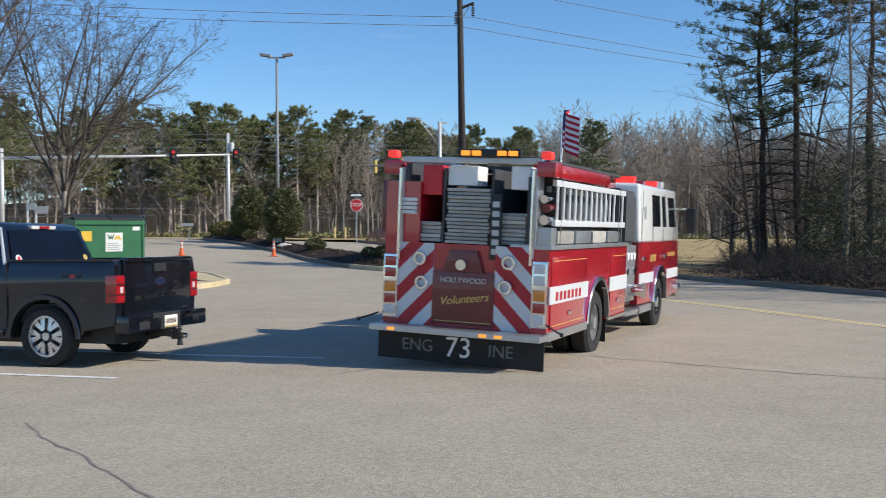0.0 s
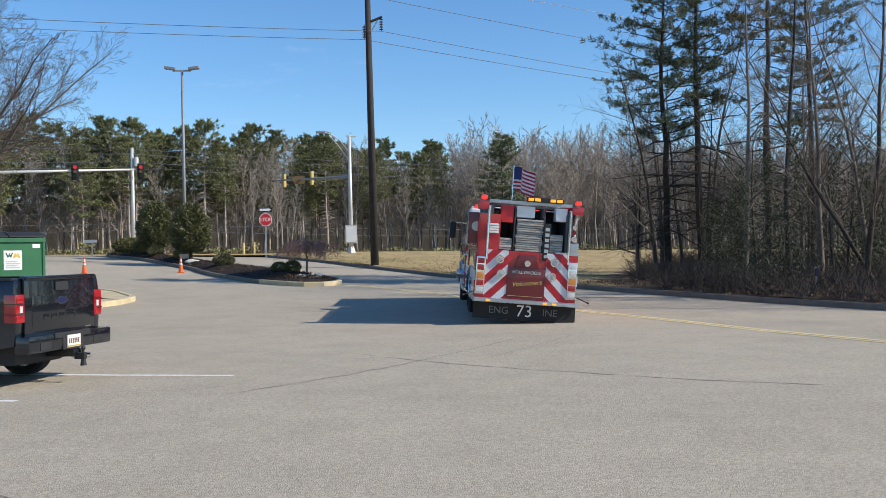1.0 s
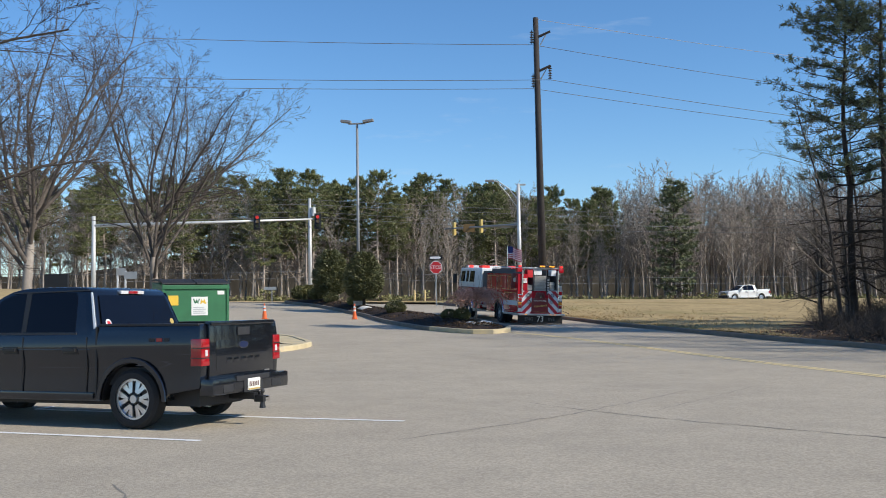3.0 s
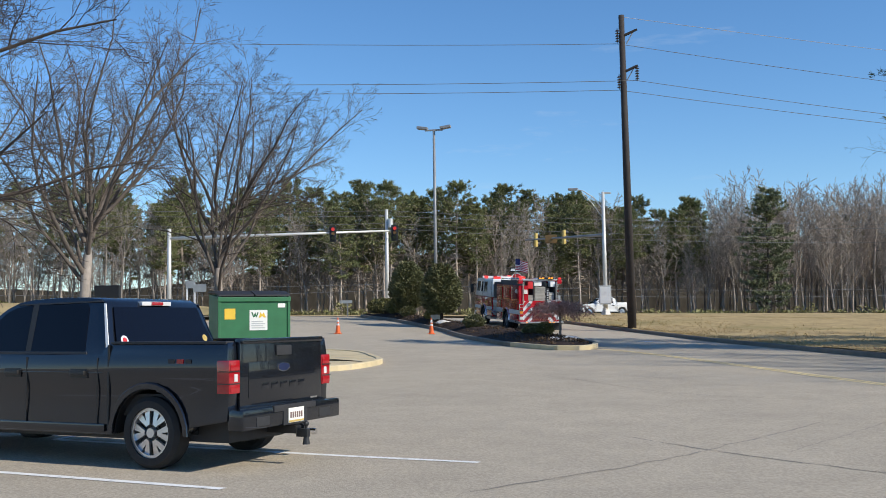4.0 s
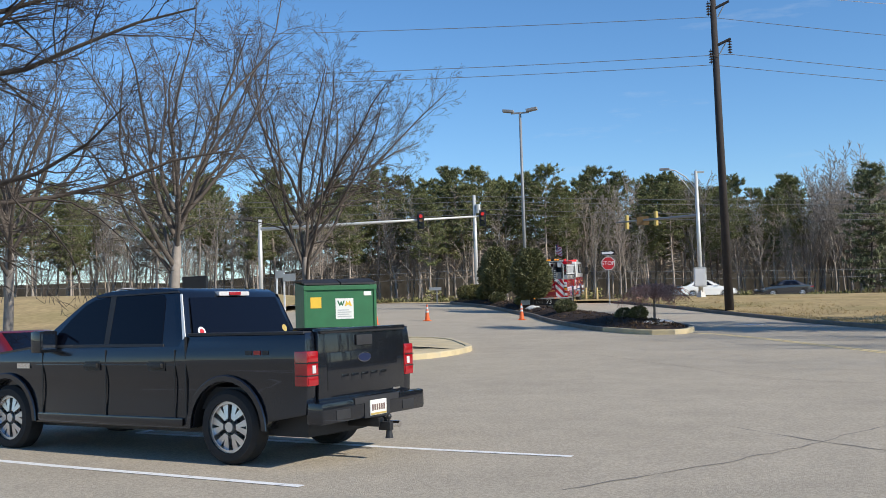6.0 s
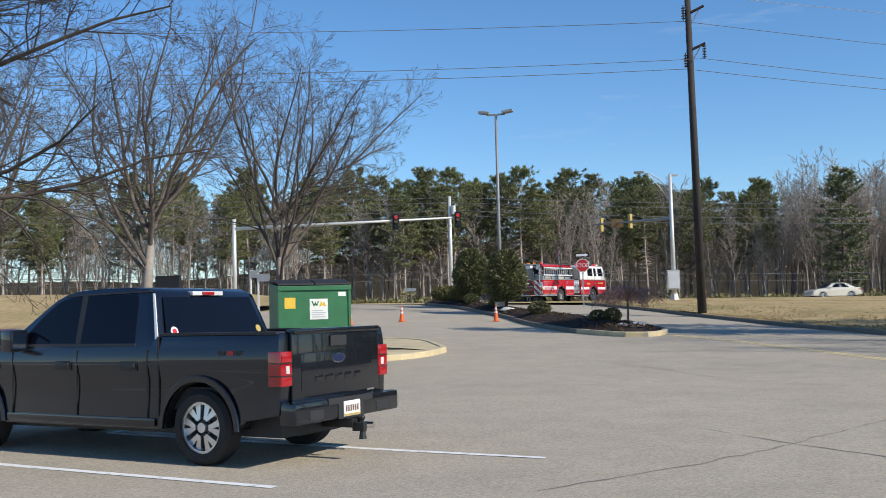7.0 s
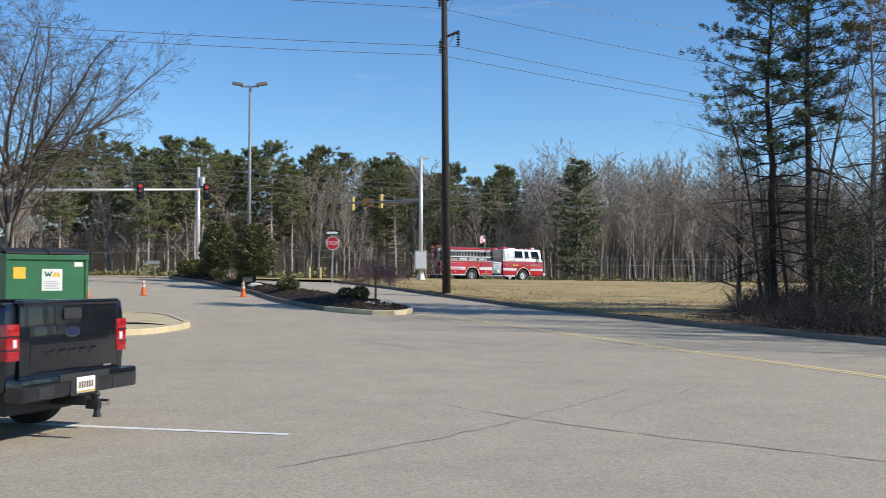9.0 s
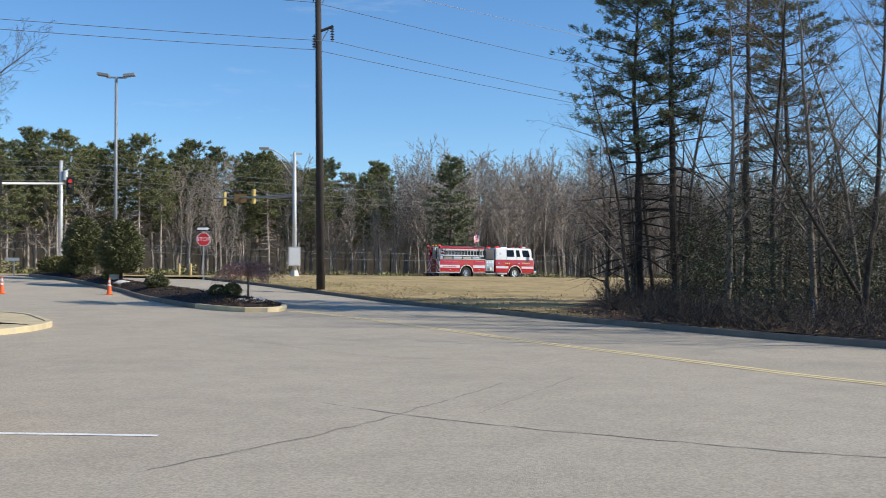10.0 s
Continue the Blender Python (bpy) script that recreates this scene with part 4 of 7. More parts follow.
# parking-lot lamp with two heads
lx, ly = -11.8, 60.0
lamp = empty("parking_lot_lamp", base_at(lx, ly, 0.35), "tall bronze-grey lamp post with two flat heads", "street lamp")
LH = 13.62 - gz(lx, ly) - 0.35
bm = bmesh.new()
tube(bm, (0, 0, -0.6), (0, 0, LH - 0.15), 0.11, 0.075, 10)
part("post", bm, POLE_GREY, lamp, smooth=True)
part("base", box(bmesh.new(), -0.3, 0.3, -0.3, 0.3, -0.6, 0.35, 0.03), STONE, lamp, "round concrete footing")
part("crossarm", bx(-0.55, 0.55, -0.04, 0.04, LH - 0.22, LH - 0.12, 0.01), POLE_GREY, lamp)
for s in (-1, 1):
    bm = bmesh.new()
    box(bm, -0.33, 0.33, -0.22, 0.22, -0.08, 0.08, 0.03)
    bmesh.ops.transform(bm, matrix=Matrix.Translation((s * 0.72, 0, LH - 0.02)) @ Euler((0, radians(-8 * s), 0)).to_matrix().to_4x4(), verts=bm.verts)
    part("lamp_head", bm, POLE_GREY, lamp)


# traffic signal with three sections
def signal(parent, p, face, lit, housing, plate=True):
    bm = bx(-0.17, 0.17, -0.10, 0.10, -0.53, 0.53, 0.03)
    if plate:
        box(bm, -0.27, 0.27, -0.02, 0.01, -0.64, 0.64, 0.01)
    me = bpy.data.meshes.new("signal_head")
    bm.to_mesh(me)
    bm.free()
    me.materials.append(housing)
    body = new("signal_head", me)
    body.parent = parent
    body.matrix_basis = Matrix.Translation(p) @ Euler((0, 0, radians(face))).to_matrix().to_4x4()
    for i, (z, mat) in enumerate(((0.35, RED_GLOW if lit else RED_LENS), (0, AMBER_LENS), (-0.35, HOLLY))):
        bm = bmesh.new()
        tube(bm, (0, -0.10, z), (0, -0.125, z), 0.135, n=14)
        part("lens", bm, mat if (i or lit) else RED_LENS, body)
        bm = bmesh.new()
        tube(bm, (0, -0.10, z), (0, -0.30, z - 0.02), 0.155, n=14, caps=False)
        part("visor", bm, BLACK, body)
    return body


# left mast arm over the main road
mx, my = -35.0, 72.0
mast = empty("signal_mast", base_at(mx, my), "white steel mast arm carrying two red traffic signals", "traffic signal")
g0 = gz(mx, my) + 0.12
bm = bmesh.new()
tube(bm, (0, 0, -0.5), (0, 0, 9.1 - g0), 0.19, 0.14, 12)
part("mast_pole", bm, POLE_WHITE, mast, smooth=True)
bm = bmesh.new()
tube(bm, (0, 0, 8.35 - g0), (16.6, 6.1, 9.0 - g0), 0.14, 0.07, 10)
part("mast_arm", bm, POLE_WHITE, mast, smooth=True)
signal(mast, (11.8, 4.2, 8.72 - g0), 20, True, BLACK)
signal(mast, (16.4, 5.9, 8.80 - g0), 16, True, BLACK)

# white utility pole by the mast's end
ux, uy = -19.4, 78.5
up = empty("roadside_pole", base_at(ux, uy, 0.0), "pale round utility pole with transformer can and thin wires", "utility pole")
UH = 10.75 - gz(ux, uy)
bm = bmesh.new()
tube(bm, (0, 0, -0.3), (0, 0, UH), 0.17, 0.12, 10)
part("shaft", bm, POLE_WHITE, up, smooth=True)
bm = bmesh.new()
tube(bm, (0.32, -0.05, UH - 1.45), (0.32, -0.05, UH - 0.75), 0.19, n=12)
part("transformer", bm, POLE_WHITE, up)
part("crossarm", bx(-0.6, 0.25, -0.05, 0.05, UH - 0.55, UH - 0.45), POLE_GREY, up)
zt = gz(ux, uy)
for h, sag in ((UH - 0.1, 0.5), (UH - 0.5, 0.5), (UH - 1.1, 0.7), (UH - 1.5, 0.8), (UH - 6.0, 0.5), (UH - 6.5, 0.6)):
    wire("roadside_wire", (ux, uy, zt + h), (ux - 48, uy - 19, zt + h + 0.8), sag, 0.017, "thin utility wire along the main road")
    wire("roadside_wire", (ux, uy, zt + h), (ux + 58, uy + 26, zt + h - 0.4), sag, 0.017, "thin utility wire along the main road")
    wire("roadside_wire", (ux + 58, uy + 26, zt + h - 0.4), (ux + 115, uy + 50, zt + h - 0.6), sag, 0.017, "thin utility wire along the main road")

# street light with cabinet, and the right mast arm
sx, sy = -2.0, 73.0
sl = empty("street_light", base_at(sx, sy, 0.2), "pale steel street light with cobra-head lamp, signal arm and cabinet", "street light")
g1 = gz(sx, sy) + 0.2
bm = bmesh.new()
tube(bm, (0, 0, 0), (0, 0, 10.85 - g1), 0.17, 0.11, 12)
part("post", bm, POLE_WHITE, sl, smooth=True)
lim = Limbs()
lim.tube([Vector((0, 0, 9.6 - g1)), Vector((-0.7, 0.1, 10.5 - g1)), Vector((-1.4, 0.2, 11.0 - g1)), Vector((-1.9, 0.25, 11.15 - g1))], [0.05, 0.045, 0.04, 0.035], 8)
lim.tube([Vector((0, 0, 8.9 - g1)), Vector((-0.8, 0.1, 10.1 - g1)), Vector((-1.5, 0.2, 10.9 - g1))], [0.03, 0.03, 0.03], 6)
link("lamp_arm", lim.v, lim.f, POLE_WHITE, sl, smooth=True)
part("lamp_head", box(bmesh.new(), -2.5, -1.8, 0.12, 0.38, 11.07 - g1, 11.24 - g1, 0.05), POLE_GREY, sl)
part("side_bracket", bx(0, 0.55, -0.05, 0.05, 10.70 - g1, 10.84 - g1, 0.02), POLE_WHITE, sl)
part("cabinet", bx(-0.42, 0.42, -0.50, -0.16, 2.75 - g1, 4.10 - g1, 0.03), POLE_WHITE, sl, "white equipment cabinet on the post")
part("cabinet_door", bx(-0.36, 0.36, -0.52, -0.503, 2.83 - g1, 4.0 - g1, 0.01), SIGN_WHITE, sl)
bm = bmesh.new()
tube(bm, (0, 0, -0.3), (0, 0, 0.62), 0.46, 0.18, 4)
part("footing", bm, STONE, sl, "white pyramid concrete footing")
bm = bmesh.new()
tube(bm, (0, 0, 7.75 - g1), (-6.4, 7.2, 8.1 - g1), 0.11, 0.06, 8)
part("mast_arm", bm, POLE_GREY, sl)
signal(sl, (-3.1, 3.6, 7.98 - g1), 118, False, SIGNAL_YELLOW, False)
signal(sl, (-5.5, 6.4, 8.02 - g1), 118, False, SIGNAL_YELLOW, False)
part("hanging_sign", bx(-4.6, -3.7, 4.55, 4.6, 7.6 - g1, 8.25 - g1, 0.01), material("brown_sign_back", (0.18, 0.11, 0.04), 0.6, vary=0.1), sl)

# stop sign with arrow plate
qx, qy = -7.80, 68.3
st = empty("stop_sign", base_at(qx, qy, 0.12), "red octagonal stop sign with white border under a one-way plate", "stop sign")
g2 = gz(qx, qy) + 0.12
zc = 4.46 - g2
face = Euler((0, 0, radians(6))).to_matrix().to_4x4()
part("post", box(bmesh.new(), -0.04, 0.04, -0.02, 0.03, -0.3, zc + 0.85), SIGN_BACK, st)


def octagon(r, y0, y1):
    return prism(bmesh.new(), [(r * math.cos(math.pi / 8 + i * math.pi / 4), zc + r * math.sin(math.pi / 8 + i * math.pi / 4)) for i in range(8)], y0, y1, "y")


plate = part("plate", octagon(0.475, -0.045, -0.03), SIGN_WHITE, st)
part("red_field", octagon(0.435, -0.049, -0.0455), SIGN_RED, plate)
words("stop_word", "STOP", 0.36, SIGN_WHITE, plate, Matrix.Translation((0, -0.052, zc)) @ Euler((radians(90), 0, 0)).to_matrix().to_4x4(), 0.002)
one = part("one_way_plate", bx(-0.45, 0.45, -0.045, -0.03, zc + 0.55, zc + 0.85, 0.01), BLACK, st, "black one-way plate with white arrow")
part("arrow", prism(bmesh.new(), [(-0.40, zc + 0.62), (0.18, zc + 0.62), (0.18, zc + 0.58), (0.41, zc + 0.70), (0.18, zc + 0.82), (0.18, zc + 0.78), (-0.40, zc + 0.78)], -0.05, -0.0455, "y"), SIGN_WHITE, one)

# small signs seen from behind, left of the driveway
for x, y, h, w in ((-22.2, 47.5, 2.95, 0.45), (-21.2, 46.2, 2.8, 0.62)):
    s = empty("small_sign", base_at(x, y, 0.0), "small blank sign panel on a thin post", "sign")
    part("post", bx(-0.04, 0.04, -0.02, 0.02, -0.2, h), SIGN_WHITE, s)
    part("panel", bx(-0.06, w, -0.035, -0.021, h - 0.42, h - 0.05, 0.005), SIGN_BACK, s)
s = empty("small_sign", base_at(-20.4, 70.5, 0.0), "low grey street-name blade on a post", "sign")
part("post", bx(-0.04, 0.04, -0.02, 0.02, -0.2, 1.2), POLE_GREY, s)
part("panel", bx(-0.55, 0.35, -0.035, -0.021, 1.0, 1.22, 0.005), SIGN_BACK, s)

# two yellow marker posts and a small blue-white stake
for x, y in ((-11.3, 82.5), (-10.5, 83.2)):
    s = empty("marker_post", base_at(x, y, 0.0), "short yellow plastic marker post", "marker post", "marker posts")
    bm = bmesh.new()
    tube(bm, (0, 0, -0.2), (0, 0, 0.95), 0.09, 0.09, 10)
    tube(bm, (0, 0, 0.95), (0, 0, 1.02), 0.09, 0.03, 10)
    part("tube", bm, POST_TAN, s)
s = empty("survey_stake", Matrix.Translation((14.4, 28.6, field_z(14.4, 28.6))), "thin pale survey stake with a blue top", "stake")
part("stick", bx(-0.025, 0.025, -0.02, 0.02, -0.2, 0.75), SIGN_BACK, s)
part("ribbon", bx(-0.03, 0.03, -0.025, 0.025, 0.45, 0.72), FLAG_BLUE, s)

# traffic cones
def cone(m):
    e = empty("traffic_cone", m, "orange traffic cone with two white reflective bands", "traffic cone", "traffic cones")
    part("foot", bx(-0.18, 0.18, -0.18, 0.18, 0.0, 0.035, 0.012), CONE_ORANGE, e)
    bm = bmesh.new()
    tube(bm, (0, 0, 0.035), (0, 0, 0.88), 0.14, 0.03, 16)
    part("body", bm, CONE_ORANGE, e, smooth=False)
    for z0, z1 in ((0.45, 0.55), (0.62, 0.76)):
        bm = bmesh.new()
        r = lambda z: 0.143 - 0.11 * (z - 0.035) / 0.845
        tube(bm, (0, 0, z0), (0, 0, z1), r(z0) + 0.003, r(z1) + 0.003, 16, caps=False)
        part("reflective_band", bm, REFLECT_WHITE, e)
    return e


c0 = cone(base_at(-15.8, 52.6, 0.0))
for x, y in ((-10.75, 53.2), (-17.75, 49.8)):
    copy_thing(c0, base_at(x, y, 0.0))

# green dumpster
DW, DD_, DH = 1.86, 1.55, 2.32
dump = empty("dumpster", Matrix.Translation((-9.72, 24.6, gz(-9.7, 25))) @ Euler((0, 0, radians(33))).to_matrix().to_4x4(), "green steel dumpster with black plastic lids", "dumpster")
bm = bmesh.new()
prism(bm, [(0.0, 0.12), (0.0, DH - 0.12), (DD_, DH), (DD_, 0.12)], -DW / 2, DW / 2, "x", 0.02)
part("body", bm, DUMP_GREEN, dump)
for x in (-DW / 2 - 0.02, DW / 2 - 0.05):
    part("corner_post", bx(x, x + 0.07, -0.03, 0.05, 0.1, DH - 0.1, 0.01), DUMP_GREEN, dump)
part("top_rail", bx(-DW / 2 - 0.03, DW / 2 + 0.03, -0.05, 0.04, DH - 0.24, DH - 0.12, 0.015), DUMP_GREEN, dump)
part("mid_rail", bx(-DW / 2, DW / 2, -0.04, 0.01, 0.85, 0.93, 0.015), DUMP_GREEN, dump)
for s in (-1, 1):
    part("lift_pocket", bx(s * (DW / 2 + 0.02) - 0.10, s * (DW / 2 + 0.02) + 0.10, 0.25, 1.25, 0.8, 1.05, 0.02), DUMP_GREEN, dump)
    bm = bmesh.new()
    prism(bm, [(-0.05, DH - 0.10), (0.5, DH + 0.0), (1.1, DH + 0.03), (DD_ + 0.03, DH + 0.02), (DD_ + 0.03, DH + 0.06), (1.1, DH + 0.08), (0.5, DH + 0.05), (-0.05, DH - 0.06)], s * 0.02, s * (DW / 2 + 0.01), "x")
    part("lid", bm, PLASTIC, dump, "sagging black plastic lid")
    for y in (0.25, 1.25):
        part("wheel", tube(bmesh.new(), (s * 0.7 - 0.03, y, 0.06), (s * 0.7 + 0.03, y, 0.06), 0.06, n=10), RUBBER, dump)
part("yellow_notice", bx(-0.78, -0.50, -0.006, -0.001, 1.62, 1.90), YELLOW_PAINT, dump, "yellow notice sticker")
lg = part("white_label", bx(-0.13, 0.34, -0.006, -0.001, 1.33, 1.86), STICKER, dump, "white sticker with a green and yellow mark")
part("green_mark", prism(bmesh.new(), [(-0.09, 1.80), (-0.05, 1.80), (-0.02, 1.72), (0.02, 1.80), (0.05, 1.72), (0.08, 1.80), (0.11, 1.80), (0.06, 1.66), (0.02, 1.70), (-0.03, 1.66)], -0.010, -0.0065, "y"), DUMP_GREEN, lg)
part("yellow_mark", prism(bmesh.new(), [(0.11, 1.66), (0.16, 1.80), (0.20, 1.73), (0.24, 1.80), (0.30, 1.66), (0.25, 1.66), (0.20, 1.70), (0.15, 1.66)], -0.010, -0.0065, "y"), YELLOW_PAINT, lg)
for i in range(4):
    part("text_bar", bx(-0.08, 0.28 - 0.06 * (i % 2), -0.010, -0.0065, 1.38 + 0.055 * i, 1.405 + 0.055 * i), SIGN_BACK, lg)
part("white_label", bx(0.62, 0.82, -0.006, -0.001, 1.92, 2.03), STICKER, dump)

# ---- planting on the median ----
def bush_mesh(seed, w, h, n, leaf, low=0.0, shape=1.0):
    r = random.Random(seed)
    lim = Limbs()
    lumps = [(r.uniform(0, 6.283), r.uniform(0.1, 1), r.uniform(0.75, 1.2)) for _ in range(9)]
    for _ in range(n):
        g, f = r.uniform(0, 6.283), r.random()
        rad = w * math.sin(math.pi * (0.10 + 0.84 * f ** shape)) ** 0.7
        for a, b, k in lumps:
            d = abs((g - a + math.pi) % 6.283 - math.pi) / 0.6 + abs(f - b) / 0.22
            if d < 1.2:
                rad *= 1 + (k - 1) * (1.2 - d)
        rad *= (0.20 + 0.85 * r.random() ** 0.45)
        p = Vector((rad * math.cos(g), rad * math.sin(g), low + h * f))
        lim.leaf(p, (Vector((math.cos(g), math.sin(g), 0.5)) + rand_dir(r) * 0.9).normalized(), leaf * r.uniform(0.7, 1.2), leaf * 0.30, r)
    return lim


holly = mesh_of("crown", bush_mesh(2, 1.12, 2.75, 9500, 0.17, 0.50, 0.8), HOLLY, False)
holly_stem = Limbs()
holly_stem.tube([Vector((0, 0, -0.2)), Vector((0.03, 0, 0.6)), Vector((0, 0.02, 2.2))], [0.11, 0.09, 0.05], 8)
hs = mesh_of("trunk", holly_stem, BARK_DARK)
for x, y, s, t in ((-14.9, 66.0, 1.10, 0), (-11.35, 59.3, 1.06, 80)):
    tree("evergreen_tree", stand(x, y, t, s, 0.3), [("trunk", hs), ("crown", holly)], "small rounded dark evergreen tree in the mulched median", "evergreen tree", "evergreens of the median")
sm = mesh_of("foliage", bush_mesh(4, 0.55, 0.85, 2200, 0.11, 0.0), SHRUB, False)
dm = mesh_of("foliage", bush_mesh(9, 0.60, 0.75, 2200, 0.11, 0.0), HOLLY, False)
for x, y, s, mm in ((-18.3, 70.7, 1.15, sm), (-17.3, 69.4, 1.25, sm), (-16.2, 67.8, 1.2, sm), (-14.6, 64.6, 0.9, dm), (-8.45, 53.4, 0.98, dm), (-4.75, 47.2, 0.72, dm), (-4.05, 46.6, 0.75, sm), (-12.2, 60.6, 0.8, sm)):
    tree("shrub", stand(x, y, rng.uniform(0, 360), s, 0.3), [("foliage", mm)], "low clipped shrub on the mulched median", "shrub", "shrubs of the median")
# weeping red-twigged small tree at the median's end
lim = Limbs()
r4 = random.Random(8)
lim.tube([Vector((0, 0, -0.2)), Vector((0.02, 0, 0.5)), Vector((0, 0.03, 1.0))], [0.055, 0.045, 0.04], 7)
red = Limbs()
for k in range(70):
    g = r4.uniform(0, 6.283)
    rr = r4.uniform(0.6, 1.5)
    p, pts = Vector((0, 0, r4.uniform(0.85, 1.05))), []
    for j in range(7):
        f = j / 6
        pts.append(p + Vector((math.cos(g) * rr * f, math.sin(g) * rr * f, 0.42 * math.sin(f * 2.6) - 0.25 * f * f + 0.05 * r4.uniform(-1, 1))))
    red.tube(pts, [0.018 - 0.002 * j for j in range(7)], 4)
    for j in range(2, 7):
        for t in range(4):
            d = rand_dir(r4, -0.1)
            red.tube([pts[j], pts[j] + d * 0.16, pts[j] + d * 0.26 + Vector((0, 0, -0.06))], [0.010, 0.008, 0.005], 3)
wt = mesh_of("trunk", lim, BARK)
wr = mesh_of("crown", red, TWIG_RED)
tree("weeping_tree", stand(-3.25, 45.0, 0, 1.12, 0.32), [("trunk", wt), ("crown", wr)], "small leafless weeping tree with reddish twigs", "small tree")
# pale stones
for k, (x, y, s) in enumerate(((-3.35, 43.2, 0.16), (-2.75, 42.9, 0.24), (-2.55, 43.3, 0.15), (-12.6, 61.6, 0.22), (-11.0, 57.8, 0.28))):
    bm = bmesh.new()
    bmesh.ops.create_icosphere(bm, subdivisions=2, radius=s)
    for v in bm.verts:
        v.co += v.co.normalized() * s * 0.35 * noise.noise(v.co * 5 + Vector((k, 0, 0)))
        v.co.z *= 0.55
        v.co.x *= 1.5
    me = bpy.data.meshes.new("stone")
    bm.to_mesh(me)
    bm.free()
    me.materials.append(STONE)
    o = tagged(new("stone", me), "pale white rock lying on dark mulch", "rock", "stones on the median")
    o.location = (x, y, gz(x, y) + 0.36)
# mulch chips and dead leaves
ch = Limbs()
for k in range(3500):
    i = r4.randrange(len(med))
    f = r4.uniform(0.08, 0.9)
    a, b = med[i], med[(i + len(med) // 2) % len(med)]
    c = min(med, key=lambda p: abs(p[1] - a[1]) + (0 if (p[0] - a[0]) ** 2 > 2 else 99))
    x, y = a[0] + (c[0] - a[0]) * f, a[1] + (c[1] - a[1]) * f
    ch.leaf(Vector((x, y, gz(x, y) + 0.16 + 0.28 * math.sin(math.pi * min(f, 1 - f)))), rand_dir(r4), 0.12, 0.03, r4)
tagged(link("mulch_chips", ch.v, ch.f, LITTER), "loose bark chips on the median", "mulch", kind="stuff")

# dark sign panel beyond the parked truck
s = empty("dark_sign", base_at(-13.9, 24.6, 0.0), "black rectangular sign panel on a post", "sign")
part("post", bx(-0.05, 0.05, -0.04, 0.04, -0.2, 2.2, 0.01), BLACK, s)
part("panel", bx(-0.36, 0.36, -0.06, 0.06, 2.15, 2.56, 0.02), BLACK, s)


# ---- vehicles ----
def arc(cy, cz, r, a0, a1, n=10):
    return [(cy + r * math.cos(radians(a0 + (a1 - a0) * i / n)), cz + r * math.sin(radians(a0 + (a1 - a0) * i / n))) for i in range(n + 1)]


def ring(bm, x0, x1, r_out, r_in, n=28, bevel=0.0):
    """A thick ring about the x axis."""
    prof = [(x0, r_in), (x0, r_out - bevel), (x0 + bevel, r_out), (x1 - bevel, r_out), (x1, r_out - bevel), (x1, r_in)]
    rows = []
    for i in range(n):
        g = 2 * math.pi * i / n
        rows.append([bm.verts.new((x, r * math.cos(g), r * math.sin(g))) for x, r in prof])
    for i in range(n):
        a, b = rows[i], rows[(i + 1) % n]
        for j in range(len(prof)):
            k = (j + 1) % len(prof)
            bm.faces.new((a[j], a[k], b[k], b[j]))
    return bm


def wheel(parent, x, y, r, width, side, rim_r, spokes=6, mat=ALLOY, dual=False):
    """A wheel on its axle; side is +1 on the right, -1 on the left. Its outer face is at x."""
    bm = bmesh.new()
    tube(bm, (-side * width, 0, 0), (-side * 0.10, 0, 0), 0.09, n=14)
    hub = part("wheel", bm, DARK_IN, parent, pos=Matrix.Translation((x, y, r)))
    xi, xo = (-width, 0) if side > 0 else (0, width)
    part("tyre", ring(bmesh.new(), xi, xo, r, rim_r, 32, 0.05), RUBBER, hub, smooth=False)
    if dual:
        o = -side * (width + 0.06)
        part("tyre", ring(bmesh.new(), xi + o, xo + o, r, rim_r, 24, 0.05), RUBBER, hub)
    bm = bmesh.new()
    f = side * -0.03
    ring(bm, min(f, f - side * 0.16), max(f, f - side * 0.16), rim_r + 0.004, rim_r - 0.035, 32)
    if spokes:
        for i in range(spokes):
            for d in (-1, 1):
                g = 2 * math.pi * i / spokes + d * 0.25
                h = 2 * math.pi * i / spokes + d * 0.07
                a = Vector((f - side * 0.01, 0.10 * math.cos(h), 0.10 * math.sin(h)))
                b = Vector((f - side * 0.03, (rim_r - 0.02) * math.cos(g), (rim_r - 0.02) * math.sin(g)))
                t = Vector((0, -math.sin(g), math.cos(g))) * 0.045
                w = Vector((side * 0.02, 0, 0))
                q = [bm.verts.new(p) for p in (a - t * 0.45, a + t * 0.45, b + t, b - t)]
                q2 = [bm.verts.new(p - w * 2) for p in (a - t * 0.45, a + t * 0.45, b + t, b - t)]
                bm.faces.new(q)
                bm.faces.new(q2[::-1])
                for k in range(4):
                    bm.faces.new((q[k], q[(k + 1) % 4], q2[(k + 1) % 4], q2[k]))
        tube(bm, (f - side * 0.05, 0, 0), (f + side * 0.003, 0, 0), 0.07, 0.06, 16)
    else:
        tube(bm, (f - side * 0.11, 0, 0), (f - side * 0.10, 0, 0), rim_r - 0.03, n=28)
        tube(bm, (f - side * 0.10, 0, 0), (f + side * 0.03, 0, 0), 0.14, 0.11, 18)
        for i in range(10):
            g = 2 * math.pi * i / 10
            c = Vector((f - side * 0.09, 0.2 * math.cos(g), 0.2 * math.sin(g)))
            tube(bm, c, c + Vector((side * 0.03, 0, 0)), 0.018, n=6)
    part("rim", bm, mat, hub)
    if spokes:
        bm = bmesh.new()
        tube(bm, (f - side * 0.13, 0, 0), (f - side * 0.12, 0, 0), rim_r - 0.03, n=24)
        part("brake_disc", bm, DARK_IN, hub)
    return hub


